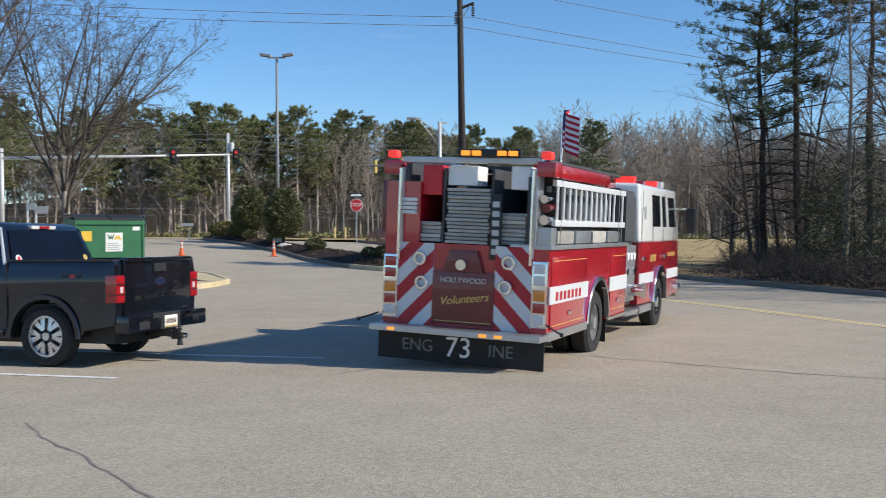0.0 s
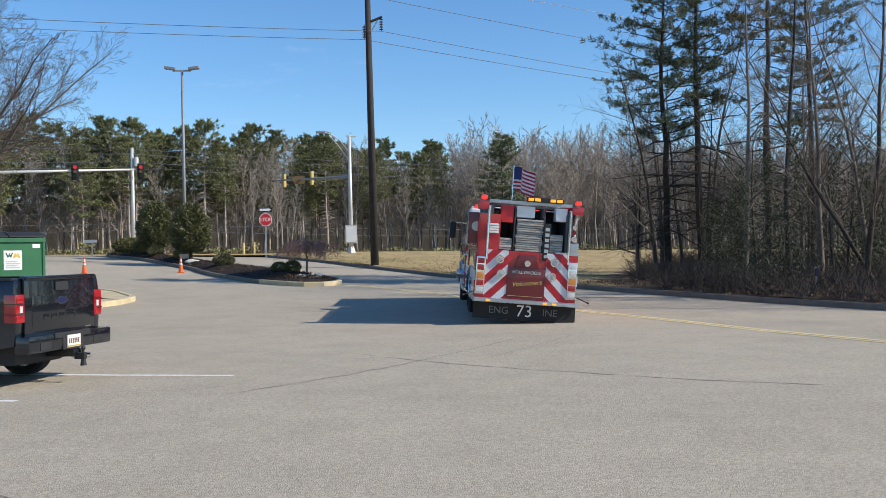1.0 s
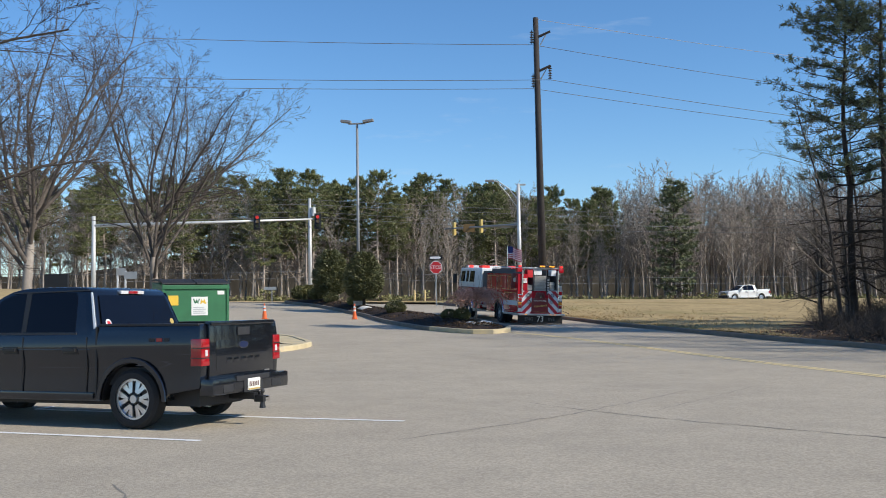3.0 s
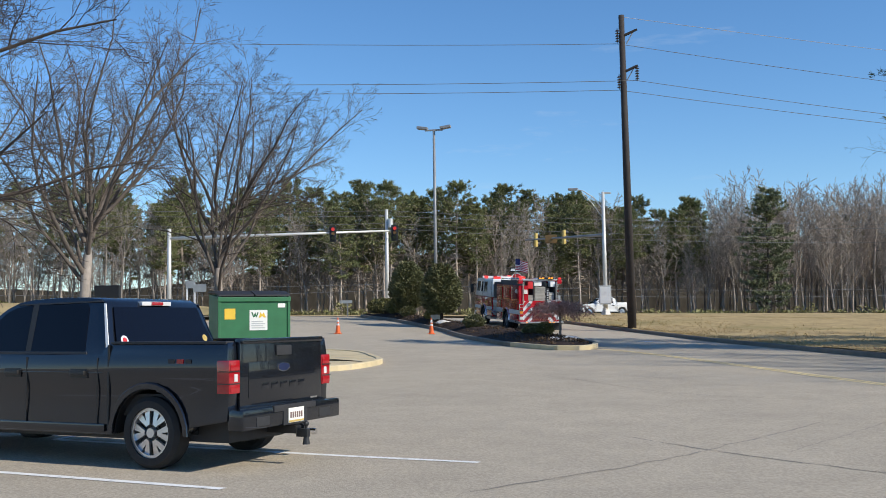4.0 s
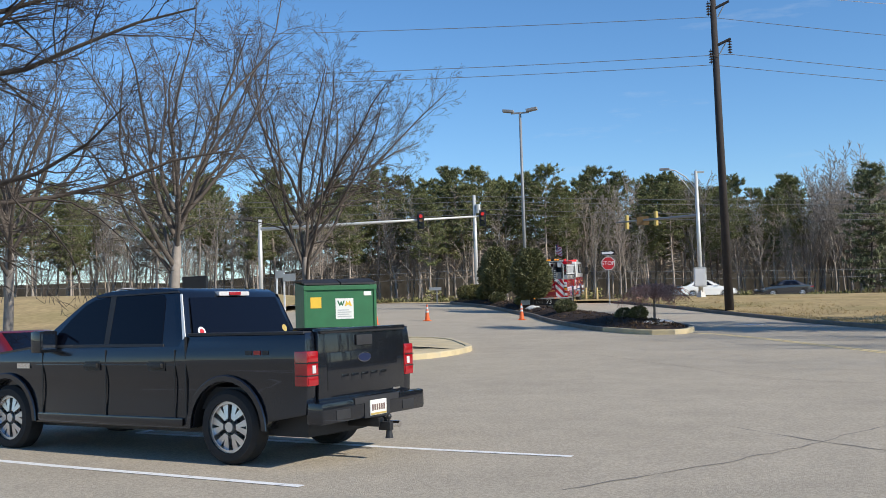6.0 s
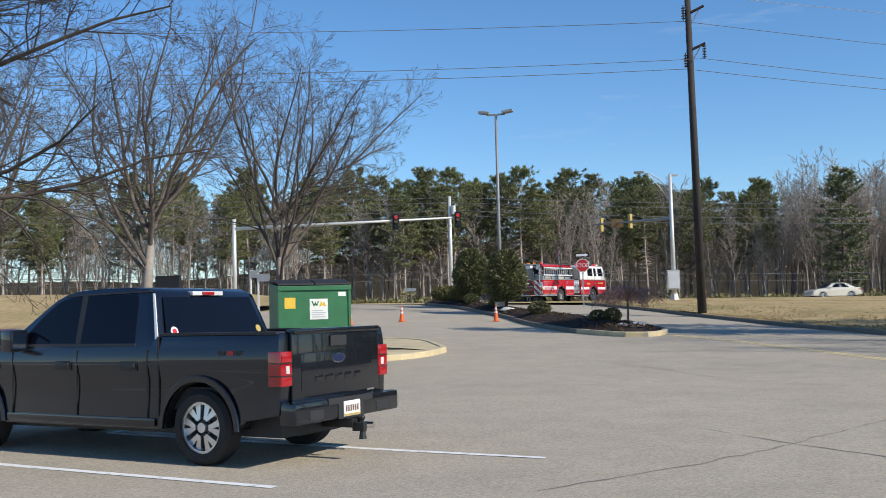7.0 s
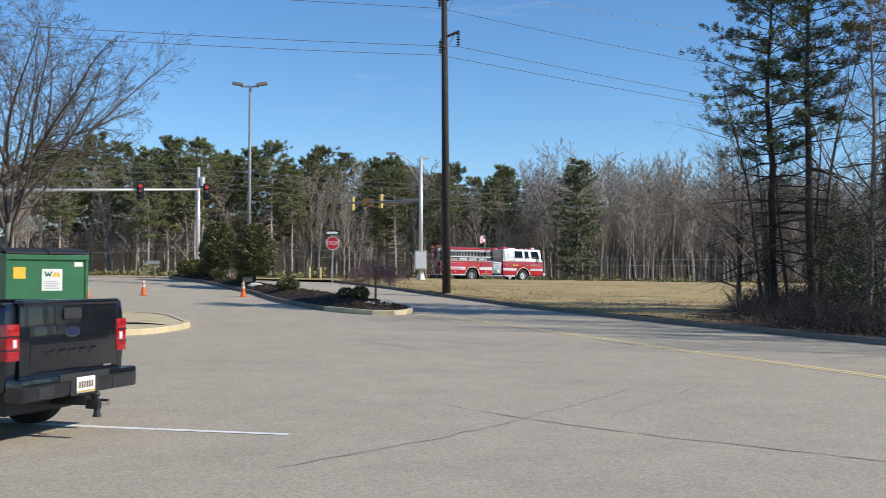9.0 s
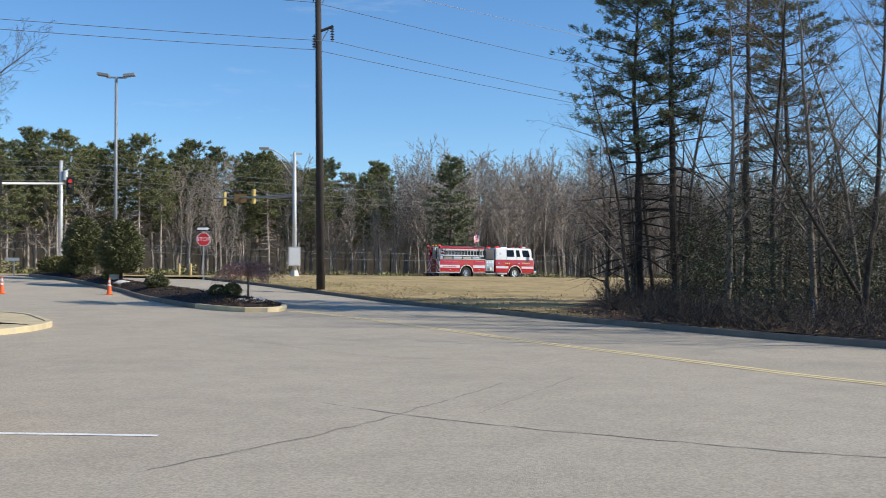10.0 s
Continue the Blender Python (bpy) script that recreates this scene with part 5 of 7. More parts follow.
def panel(corners, u0, u1, v0, v1, out, thick=0.012, shear=0.0):
    """A slab on a four-cornered face: corners run bottom-left, bottom-right, top-right, top-left."""
    a, b, c, d = (Vector(p) for p in corners)
    n = (b - a).cross(d - a).normalized()
    pt = lambda u, v: a.lerp(b, u).lerp(d.lerp(c, u), v)
    q = [pt(u0, v0), pt(u1, v0), pt(u1 + shear, v1), pt(u0 + shear, v1)]
    bm = bmesh.new()
    lo = [bm.verts.new(p + n * (out - thick)) for p in q]
    hi = [bm.verts.new(p + n * out) for p in q]
    bm.faces.new(hi)
    bm.faces.new(lo[::-1])
    for k in range(4):
        bm.faces.new((lo[k], lo[(k + 1) % 4], hi[(k + 1) % 4], hi[k]))
    return bm


def disc(corners, u, v, r, out):
    """A round sticker on a four-cornered face."""
    a, b, c, d = (Vector(p) for p in corners)
    n = (b - a).cross(d - a).normalized()
    p = a.lerp(b, u).lerp(d.lerp(c, u), v)
    return tube(bmesh.new(), p + n * (out - 0.004), p + n * out, r, n=18)


def frustum(bm, bottom, top, bevel=0.05):
    """bottom, top: (x half, y0, y1, z)."""
    vs = []
    for hx, y0, y1, z in (bottom, top):
        vs += [bm.verts.new(p) for p in ((-hx, y0, z), (hx, y0, z), (hx, y1, z), (-hx, y1, z))]
    bm.faces.new(vs[3::-1])
    bm.faces.new(vs[4:])
    for k in range(4):
        bm.faces.new((vs[k], vs[(k + 1) % 4], vs[4 + (k + 1) % 4], vs[4 + k]))
    if bevel:
        bmesh.ops.bevel(bm, geom=list(bm.edges), offset=bevel, segments=3, affect="EDGES", profile=0.6)
    return bm


def faces_of(bottom, top):
    (bx_, b0, b1, bz), (tx, t0, t1, tz) = bottom, top
    return dict(
        left=((-bx_, b1, bz), (-bx_, b0, bz), (-tx, t0, tz), (-tx, t1, tz)),
        right=((bx_, b0, bz), (bx_, b1, bz), (tx, t1, tz), (tx, t0, tz)),
        back=((-bx_, b0, bz), (bx_, b0, bz), (tx, t0, tz), (-tx, t0, tz)),
        front=((bx_, b1, bz), (-bx_, b1, bz), (-tx, t1, tz), (tx, t1, tz)))


def pickup(m, paint, label, fine=True, lit=RED_LENS):
    e = empty("pickup_truck", m, label, "pickup truck")
    side = [(-1.19, 0.60), (-1.22, 0.95), (-1.19, 1.40), (-1.16, 1.43), (0.60, 1.41), (0.66, 1.36), (0.70, 1.30), (3.05, 1.28), (3.35, 1.27), (4.38, 1.16), (4.56, 1.02), (4.60, 0.72), (4.56, 0.46)]
    side += [(4.24, 0.44)] + arc(3.68, 0.42, 0.51, 2, 178, 12) + [(3.12, 0.40), (0.56, 0.40)] + arc(0, 0.42, 0.51, 2, 178, 12) + [(-0.60, 0.52)]
    for s in (-1, 1):
        bm = bmesh.new()
        prism(bm, side, s * 0.822, s * 1.0, "x", 0.02)
        for z in (0.50, 0.62, 0.74, 0.86, 0.96, 1.04, 1.12, 1.20, 1.27, 1.34):
            bmesh.ops.bisect_plane(bm, geom=bm.verts[:] + bm.edges[:] + bm.faces[:], plane_co=(0, 0, z), plane_no=(0, 0, 1))
        for v in bm.verts:
            if abs(v.co.x) > 0.95:
                v.co.x *= float(np.interp(v.co.z, [0.4, 0.50, 0.62, 0.74, 0.86, 0.96, 1.04, 1.12, 1.20, 1.27, 1.34, 1.43], [0.985, 0.99, 0.985, 0.978, 0.976, 0.979, 0.988, 1.0, 0.996, 0.988, 0.978, 0.962]))
        part("side_panel", bm, paint, e, smooth=False)
    # bed, cab floor, bonnet
    part("bed_floor", bx(-0.88, 0.88, -1.15, 0.62, 0.62, 0.86), PLASTIC, e)
    part("bed_front", bx(-0.88, 0.88, 0.58, 0.66, 0.6, 1.40), paint, e)
    part("cab_body", bx(-0.88, 0.88, 0.66, 3.2, 0.40, 1.28), paint, e)
    bm = bmesh.new()
    prism(bm, [(3.15, 0.45), (3.15, 1.29), (3.4, 1.30), (4.40, 1.19), (4.56, 1.05), (4.60, 0.5)], -0.88, 0.88, "x")
    part("bonnet", bm, paint, e)
    part("underbody", bx(-0.75, 0.75, -1.0, 4.3, 0.33, 0.60), PLASTIC, e)
    for y in (0.0, 3.68):
        for s in (-1, 1):
            bm = bmesh.new()
            ring(bm, min(s * 0.60, s * 0.97), max(s * 0.60, s * 0.97), 0.515, 0.50, 28)
            bmesh.ops.delete(bm, geom=[v for v in bm.verts if v.co.z < -0.06], context="VERTS")
            bmesh.ops.translate(bm, verts=bm.verts, vec=(0, y, 0.42))
            part("wheel_liner", bm, BLACK, e)
    # greenhouse: a curved roofline with sides that lean inwards
    bt, tp = (0.975, 0.56, 3.16, 1.27), (0.80, 0.80, 2.30, 1.93)
    roofline = [(0.56, 1.25), (0.66, 1.50), (0.76, 1.80), (0.81, 1.88), (0.90, 1.925), (1.15, 1.945), (1.60, 1.95), (2.00, 1.935), (2.22, 1.90), (2.40, 1.83), (2.66, 1.66), (2.92, 1.48), (3.18, 1.27), (3.18, 1.25)]
    lean = lambda z: 0.975 - 0.175 * (z - 1.27) / 0.66
    bm = bmesh.new()
    prism(bm, roofline, -0.975, 0.975, "x", 0.035)
    for v in bm.verts:
        v.co.x *= lean(v.co.z) / 0.975
    part("cab_roof", bm, paint, e, "curved cab roof")
    fc = faces_of(bt, tp)

    def side_pane(name, poly, s, mat, out=0.007, thick=0.012):
        b = bmesh.new()
        near = [b.verts.new((s * (lean(z) + out), y, z)) for y, z in poly]
        deep = [b.verts.new((s * (lean(z) + out - thick), y, z)) for y, z in poly]
        b.faces.new(near)
        b.faces.new(deep[::-1])
        for q in range(len(poly)):
            b.faces.new((near[q], near[(q + 1) % len(poly)], deep[(q + 1) % len(poly)], deep[q]))
        bmesh.ops.recalc_face_normals(b, faces=b.faces)
        return part(name, b, mat, e)

    for s in (-1, 1):
        side_pane("side_window", [(1.93, 1.33), (2.86, 1.33), (2.80, 1.43), (2.58, 1.63), (2.36, 1.79), (2.22, 1.84), (1.96, 1.865)], s, GLASS_DARK)
        side_pane("side_window", [(0.98, 1.33), (1.84, 1.33), (1.86, 1.87), (1.08, 1.865), (1.04, 1.82)], s, GLASS_DARK)
        side_pane("window_sill_trim", [(0.94, 1.295), (2.93, 1.295), (2.90, 1.325), (0.95, 1.325)], s, PLASTIC, 0.010)
        side_pane("window_pillar", [(1.845, 1.33), (1.925, 1.33), (1.955, 1.87), (1.865, 1.87)], s, PLASTIC, 0.008)
        side_pane("roof_drip_rail", [(0.84, 1.885), (2.20, 1.865), (2.21, 1.882), (0.86, 1.905)], s, PLASTIC, 0.012)
        # crease along the waist of the body and the shut line of the bed
        part("body_crease", bx(min(s * 0.985, s * 1.002), max(s * 0.985, s * 1.002), 0.68, 3.1, 1.085, 1.10, 0.004), paint, e)
        part("bed_gap", bx(min(s * 0.95, s * 0.998), max(s * 0.95, s * 0.998), 0.575, 0.595, 0.48, 1.40), BLACK, e)
        part("bed_rail_cap", bx(min(s * 0.84, s * 0.985), max(s * 0.84, s * 0.985), -1.17, 0.56, 1.405, 1.435, 0.01), PLASTIC, e)
    part("rear_window", panel(fc["back"], 0.05, 0.95, 0.10, 0.84, 0.010), GLASS_DARK, e)
    part("windscreen", panel(((0.93, 3.17, 1.29), (-0.93, 3.17, 1.29), (-0.80, 2.42, 1.82), (0.80, 2.42, 1.82)), 0.03, 0.97, 0.04, 0.97, 0.012), GLASS_DARK, e)
    part("brake_light", bx(-0.26, 0.26, 0.755, 0.87, 1.845, 1.895, 0.01), CLEAR_LENS, e, "high brake light with clear side lenses")
    part("brake_light", bx(-0.10, 0.10, 0.740, 0.80, 1.85, 1.89, 0.01), RED_LENS, e)
    # tailgate
    tg = part("tailgate", bx(-0.812, 0.812, -1.24, -1.16, 0.66, 1.44, 0.02), paint, e)
    part("spoiler", bx(-0.80, 0.80, -1.28, -1.14, 1.40, 1.455, 0.018), paint, tg)
    part("inset", bx(-0.66, 0.66, -1.246, -1.236, 0.82, 1.20, 0.004), paint, tg)
    part("tailgate_handle", bx(-0.15, 0.15, -1.262, -1.24, 1.26, 1.37, 0.01), PLASTIC, tg)
    if fine:
        bm = bmesh.new()
        tube(bm, (0, -1.24, 1.13), (0, -1.258, 1.13), 0.125, n=24)
        bmesh.ops.scale(bm, vec=(1, 1, 0.42), verts=bm.verts, space=Matrix.Translation((0, 0, -1.13)))
        part("badge", bm, CHROME, tg, "plain oval badge")
        bm = bmesh.new()
        tube(bm, (0, -1.25, 1.13), (0, -1.262, 1.13), 0.108, n=24)
        bmesh.ops.scale(bm, vec=(1, 1, 0.40), verts=bm.verts, space=Matrix.Translation((0, 0, -1.13)))
        part("badge_field", bm, BADGE_BLUE, tg, "deep blue field of the badge")
        for i in range(5):
            part("letter_bar", bx(-0.42 + 0.18 * i, -0.29 + 0.18 * i, -1.250, -1.243, 0.90, 0.97, 0.002), paint, tg)
        part("letter_bar", bx(0.56, 0.70, -1.250, -1.240, 0.74, 0.76), CHROME, tg)
    for s in (-1, 1):
        tl = part("tail_lamp", box(bmesh.new(), min(s * 0.815, s * 1.004), max(s * 0.815, s * 1.004), -1.245, -1.04, 0.885, 1.235, 0.02), lit, e, "red tail lamp with clear middle")
        part("reversing_lens", bx(min(s * 0.865, s * 0.92), max(s * 0.865, s * 0.92), -1.253, -1.24, 1.01, 1.09, 0.005), CLEAR_LENS, tl)
        for z0, z1 in ((0.905, 0.975), (1.125, 1.21)):
            part("red_reflector", bx(min(s * 0.83, s * 0.99), max(s * 0.83, s * 0.99), -1.253, -1.24, z0, z1, 0.005), RED_LENS, tl)
        for z in (0.985, 1.112):
            part("lens_rib", bx(min(s * 0.825, s * 1.007), max(s * 0.825, s * 1.007), -1.256, -1.06, z, z + 0.010), BLACK, tl)
        for y, z in ((0.92, 1.06), (1.98, 1.06)):
            part("handle_cup", bx(min(s * 0.99, s * 1.004), max(s * 0.99, s * 1.004), y - 0.02, y + 0.24, z - 0.03, z + 0.075, 0.004), BLACK, e)
            part("door_handle", bx(min(s * 1.0, s * 1.045), max(s * 1.0, s * 1.045), y, y + 0.22, z, z + 0.055, 0.015), BLACK, e)
        mi = part("mirror", box(bmesh.new(), min(s * 0.98, s * 1.24), max(s * 0.98, s * 1.24), 2.72, 2.90, 1.24, 1.50, 0.04), paint, e)
        part("mirror_glass", bx(min(s * 1.03, s * 1.21), max(s * 1.03, s * 1.21), 2.708, 2.722, 1.28, 1.46), CHROME, mi)
        # door seams and moulding
        for y in (0.74, 1.86, 2.98):
            part("door_seam", bx(min(s * 0.99, s * 1.003), max(s * 0.99, s * 1.003), y, y + 0.012, 0.50, 1.26), BLACK, e)
        part("sill_moulding", bx(min(s * 0.98, s * 1.02), max(s * 0.98, s * 1.02), 0.62, 3.06, 0.44, 0.53, 0.015), paint, e)
        # white on the left strip paints a bright reflection; the others keep body paint
        part("pillar_trim", panel(fc["left" if s < 0 else "right"], *((0.975, 0.992) if s < 0 else (0.008, 0.025)), 0.06, 0.9, 0.016), SIGN_WHITE if fine and s < 0 else paint, e)
        bm = bmesh.new()
        ring(bm, min(s * 0.985, s * 1.018), max(s * 0.985, s * 1.018), 0.575, 0.51, 28, 0.01)
        bmesh.ops.delete(bm, geom=[v for v in bm.verts if v.co.z < 0.0], context="VERTS")
        bmesh.ops.translate(bm, verts=bm.verts, vec=(0, 0, 0.42))
        part("arch_lip", bm, paint, e)
        bm = bmesh.new()
        ring(bm, min(s * 0.985, s * 1.018), max(s * 0.985, s * 1.018), 0.575, 0.51, 28, 0.01)
        bmesh.ops.delete(bm, geom=[v for v in bm.verts if v.co.z < 0.0], context="VERTS")
        bmesh.ops.translate(bm, verts=bm.verts, vec=(0, 3.68, 0.42))
        part("arch_lip", bm, paint, e)
        part("head_lamp", box(bmesh.new(), min(s * 0.66, s * 0.99), max(s * 0.66, s * 0.99), 4.38, 4.60, 0.86, 1.10, 0.03), CLEAR_LENS, e)
        if fine:
            for i in range(3):
                part("letter_bar", bx(min(s * 1.0, s * 1.004), max(s * 1.0, s * 1.004), -0.62 + 0.12 * i, -0.53 + 0.12 * i, 1.20, 1.245), PLASTIC if i != 1 else RED_LENS, e)
            part("fender_badge", bx(min(s * 1.0, s * 1.008), max(s * 1.0, s * 1.008), 3.22, 3.46, 1.05, 1.11), CHROME, e)
    # bumper, plate, hitch
    bp = part("rear_bumper", box(bmesh.new(), -0.975, 0.975, -1.44, -1.18, 0.50, 0.72, 0.05), paint, e)
    part("bumper_step", bx(-0.42, 0.42, -1.452, -1.40, 0.655, 0.725, 0.015), PLASTIC, bp)
    part("plate_recess", bx(-0.24, 0.24, -1.448, -1.42, 0.50, 0.70), PLASTIC, bp)
    np_ = part("number_plate", bx(-0.155, 0.155, -1.462, -1.449, 0.52, 0.68, 0.004), PLATE_WHITE, e)
    if fine:
        part("plate_band", bx(-0.15, 0.15, -1.466, -1.4625, 0.525, 0.545), GOLD, np_)
        for i in range(6):
            part("character_bar", bx(-0.125 + 0.043 * i, -0.098 + 0.043 * i, -1.466, -1.4625, 0.57, 0.635), PLATE_MARK, np_)
        for s in (-1, 1):
            part("bumper_recess", bx(s * 0.62 - 0.12, s * 0.62 + 0.12, -1.447, -1.42, 0.53, 0.63, 0.01), PLASTIC, bp)
        hb = part("tow_hitch", bx(-0.05, 0.05, -1.50, -1.0, 0.38, 0.48, 0.01), BLACK, e)
        part("ball_mount", bx(-0.035, 0.035, -1.66, -1.48, 0.34, 0.44, 0.01), BLACK, hb)
        bm = bmesh.new()
        bmesh.ops.create_uvsphere(bm, u_segments=12, v_segments=8, radius=0.035, matrix=Matrix.Translation((0, -1.62, 0.50)))
        tube(bm, (0, -1.62, 0.40), (0, -1.62, 0.49), 0.018, n=8)
        tube(bm, (0, -1.62, 0.25), (0, -1.62, 0.36), 0.05, 0.03, n=8)
        part("tow_ball", bm, BLACK, hb)
        bm = bmesh.new()
        tube(bm, (0.10, -1.46, 0.44), (0.16, -1.46, 0.44), 0.05, n=10)
        part("trailer_socket", bm, PLASTIC, hb)
        st_ = part("round_sticker", disc(fc["back"], 0.12, 0.26, 0.058, 0.013), SIGN_WHITE, e)
        part("sticker_mark", disc(fc["back"], 0.12, 0.26, 0.034, 0.016), SIGN_RED, st_)
        part("round_sticker", disc(fc["back"], 0.90, 0.26, 0.045, 0.013), GOLD, e)
        bm = bmesh.new()
        tube(bm, (0.55, -1.0, 0.34), (0.62, -1.3, 0.33), 0.04, n=10)
        part("exhaust", bm, CHROME, e)
        part("spare_carrier", box(bmesh.new(), -0.40, 0.40, -0.95, -0.25, 0.30, 0.46, 0.06), RUBBER, e)
    part("grille", bx(-0.66, 0.66, 4.57, 4.63, 0.72, 1.08, 0.02), CHROME, e)
    part("front_bumper", box(bmesh.new(), -0.99, 0.99, 4.45, 4.72, 0.44, 0.70, 0.05), PLASTIC, e)
    # a large four-wheel-drive body
    for o in e.children_recursive:
        for v in o.data.vertices:
            if not fine:
                v.co *= 0.84
                continue
            v.co.x, v.co.y = v.co.x * 1.09, v.co.y * 1.09 if v.co.y > -0.55 else -0.6 + (v.co.y + 0.55) * 0.90
            if v.co.z > 0.5:
                v.co.z = 0.5 + (v.co.z - 0.5) * 1.12
    for s in (-1, 1):
        for y in (0.0, 3.68):
            wheel(e, s * (1.07 if fine else 0.83), y * (1.09 if fine else 0.84), 0.44 if fine else 0.35, 0.29 if fine else 0.22, s, 0.305 if fine else 0.24, 6)
    soften(e)
    return e


def sedan(m, paint, label, lit=RED_LENS):
    e = empty("car", m, label, "car")
    side = [(-2.30, 0.42), (-2.36, 0.72), (-2.28, 0.98), (-1.6, 1.02), (0.9, 0.97), (1.9, 0.86), (2.28, 0.68), (2.34, 0.40)] + [(1.85, 0.28)] + arc(1.40, 0.31, 0.37, 0, 180, 10) + [(0.98, 0.25), (-0.98, 0.25)] + arc(-1.36, 0.31, 0.37, 0, 180, 10) + [(-1.80, 0.30)]
    for s in (-1, 1):
        bm = bmesh.new()
        prism(bm, side, s * 0.72, s * 0.90, "x", 0.03)
        part("side_panel", bm, paint, e)
    bm = bmesh.new()
    prism(bm, [(-2.30, 0.38), (-2.36, 0.72), (-2.28, 0.99), (-1.6, 1.03), (0.9, 0.99), (1.9, 0.88), (2.28, 0.70), (2.34, 0.36), (2.0, 0.28), (-2.0, 0.28)], -0.72, 0.72, "x")
    part("body", bm, paint, e)
    bt, tp = (0.86, -1.85, 1.05, 0.98), (0.60, -0.95, 0.20, 1.44)
    bm = bmesh.new()
    frustum(bm, bt, tp, 0.08)
    part("roof", bm, paint, e)
    fc = faces_of(bt, tp)
    for sd in ("left", "right"):
        for a, b in ((0.16, 0.48), (0.51, 0.80)):
            part("side_window", panel(fc[sd], a, b, 0.10, 0.84, 0.008), GLASS_DARK, e)
    part("rear_window", panel(fc["back"], 0.07, 0.93, 0.08, 0.90, 0.008), GLASS_DARK, e)
    part("windscreen", panel(fc["front"], 0.07, 0.93, 0.08, 0.92, 0.008), GLASS_DARK, e)
    for s in (-1, 1):
        part("tail_lamp", box(bmesh.new(), min(s * 0.30, s * 0.905), max(s * 0.30, s * 0.905), -2.37, -2.15, 0.76, 0.90, 0.02), lit, e)
        part("head_lamp", box(bmesh.new(), min(s * 0.55, s * 0.88), max(s * 0.55, s * 0.88), 2.05, 2.31, 0.62, 0.76, 0.03), CLEAR_LENS, e)
        part("mirror", box(bmesh.new(), min(s * 0.88, s * 1.05), max(s * 0.88, s * 1.05), 0.62, 0.78, 0.98, 1.10, 0.03), paint, e)
        for y in (-1.36, 1.40):
            wheel(e, s * 0.89, y, 0.32, 0.20, s, 0.225, 5)
    part("rear_bumper", box(bmesh.new(), -0.86, 0.86, -2.42, -2.25, 0.36, 0.60, 0.04), paint, e)
    part("number_plate", bx(-0.155, 0.155, -2.432, -2.421, 0.44, 0.58), PLATE_WHITE, e)
    part("front_bumper", box(bmesh.new(), -0.86, 0.86, 2.2, 2.40, 0.30, 0.56, 0.05), paint, e)
    soften(e)
    return e


parked = pickup(Matrix.Translation((-5.47, 11.89, 0)) @ Euler((0, 0, radians(75.0))).to_matrix().to_4x4(), PAINT_GREY, "dark grey metallic crew-cab pickup truck parked in a marked bay")
sedan(Matrix.Translation((-14.4, 17.5, gz(-14.4, 17.5))) @ Euler((0, 0, radians(71.0))).to_matrix().to_4x4(), material("dark_red_car_paint", (0.20, 0.010, 0.018), 0.28, metal=0.3, vary=0.04, scale=3, coat=1.0), "dark red sedan parked nose-in beyond the pickup truck")
far_pickup = pickup(Matrix.Translation((60, 118, 2)), PAINT_WHITE, "white pickup truck driving along the main road", fine=False)
white_car = sedan(Matrix.Translation((-60, 62, 2)), PAINT_WHITE, "white sedan driving along the main road")
pale_car = sedan(Matrix.Translation((80, 128, 2)), material("pale_beige_car_paint", (0.60, 0.57, 0.48), 0.3, vary=0.04, scale=3, coat=1.0), "pale beige sedan driving along the main road")
dark_car = sedan(Matrix.Translation((80, 128, 2)), PAINT_BLACK, "dark sedan driving along the main road")


# ---- the fire engine ----
def clip(poly, a, b, c):
    """The part of a flat shape where a * x + b * z <= c."""
    out = []
    for i, p in enumerate(poly):
        q = poly[(i + 1) % len(poly)]
        dp, dq = a * p[0] + b * p[1] - c, a * q[0] + b * q[1] - c
        if dp <= 0:
            out.append(p)
        if dp * dq < 0:
            f = dp / (dp - dq)
            out.append((p[0] + (q[0] - p[0]) * f, p[1] + (q[1] - p[1]) * f))
    return out


def stripes(parent, x0, x1, z0, z1, s, y, step=0.235):
    """Slanting red and white bands on the rear face."""
    rect = [(x0, z0), (x1, z0), (x1, z1), (x0, z1)]
    k = 0
    c = -4.0
    while c < 6:
        p = clip(clip(rect, s, 1, c + step), -s, -1, -c)
        if len(p) > 2:
            part("chevron_stripe", prism(bmesh.new(), p, y - 0.006, y, "y"), REFLECT_RED if k % 2 else REFLECT_WHITE, parent)
        c += step
        k += 1


def ladder(parent, x, y0, y1, z0, z1, rungs, mat):
    la = part("ladder", bx(x - 0.03, x + 0.03, y0, y1, z0, z0 + 0.09, 0.01), mat, parent, "aluminium ladder on the side rack")
    part("rail", bx(x - 0.03, x + 0.03, y0, y1, z1 - 0.09, z1, 0.01), mat, la)
    for i in range(rungs):
        y = y0 + 0.15 + (y1 - y0 - 0.3) * i / (rungs - 1)
        bm = bmesh.new()
        tube(bm, (x, y, z0 + 0.06), (x, y, z1 - 0.06), 0.022, n=8)
        part("rung", bm, mat, la)
    return la


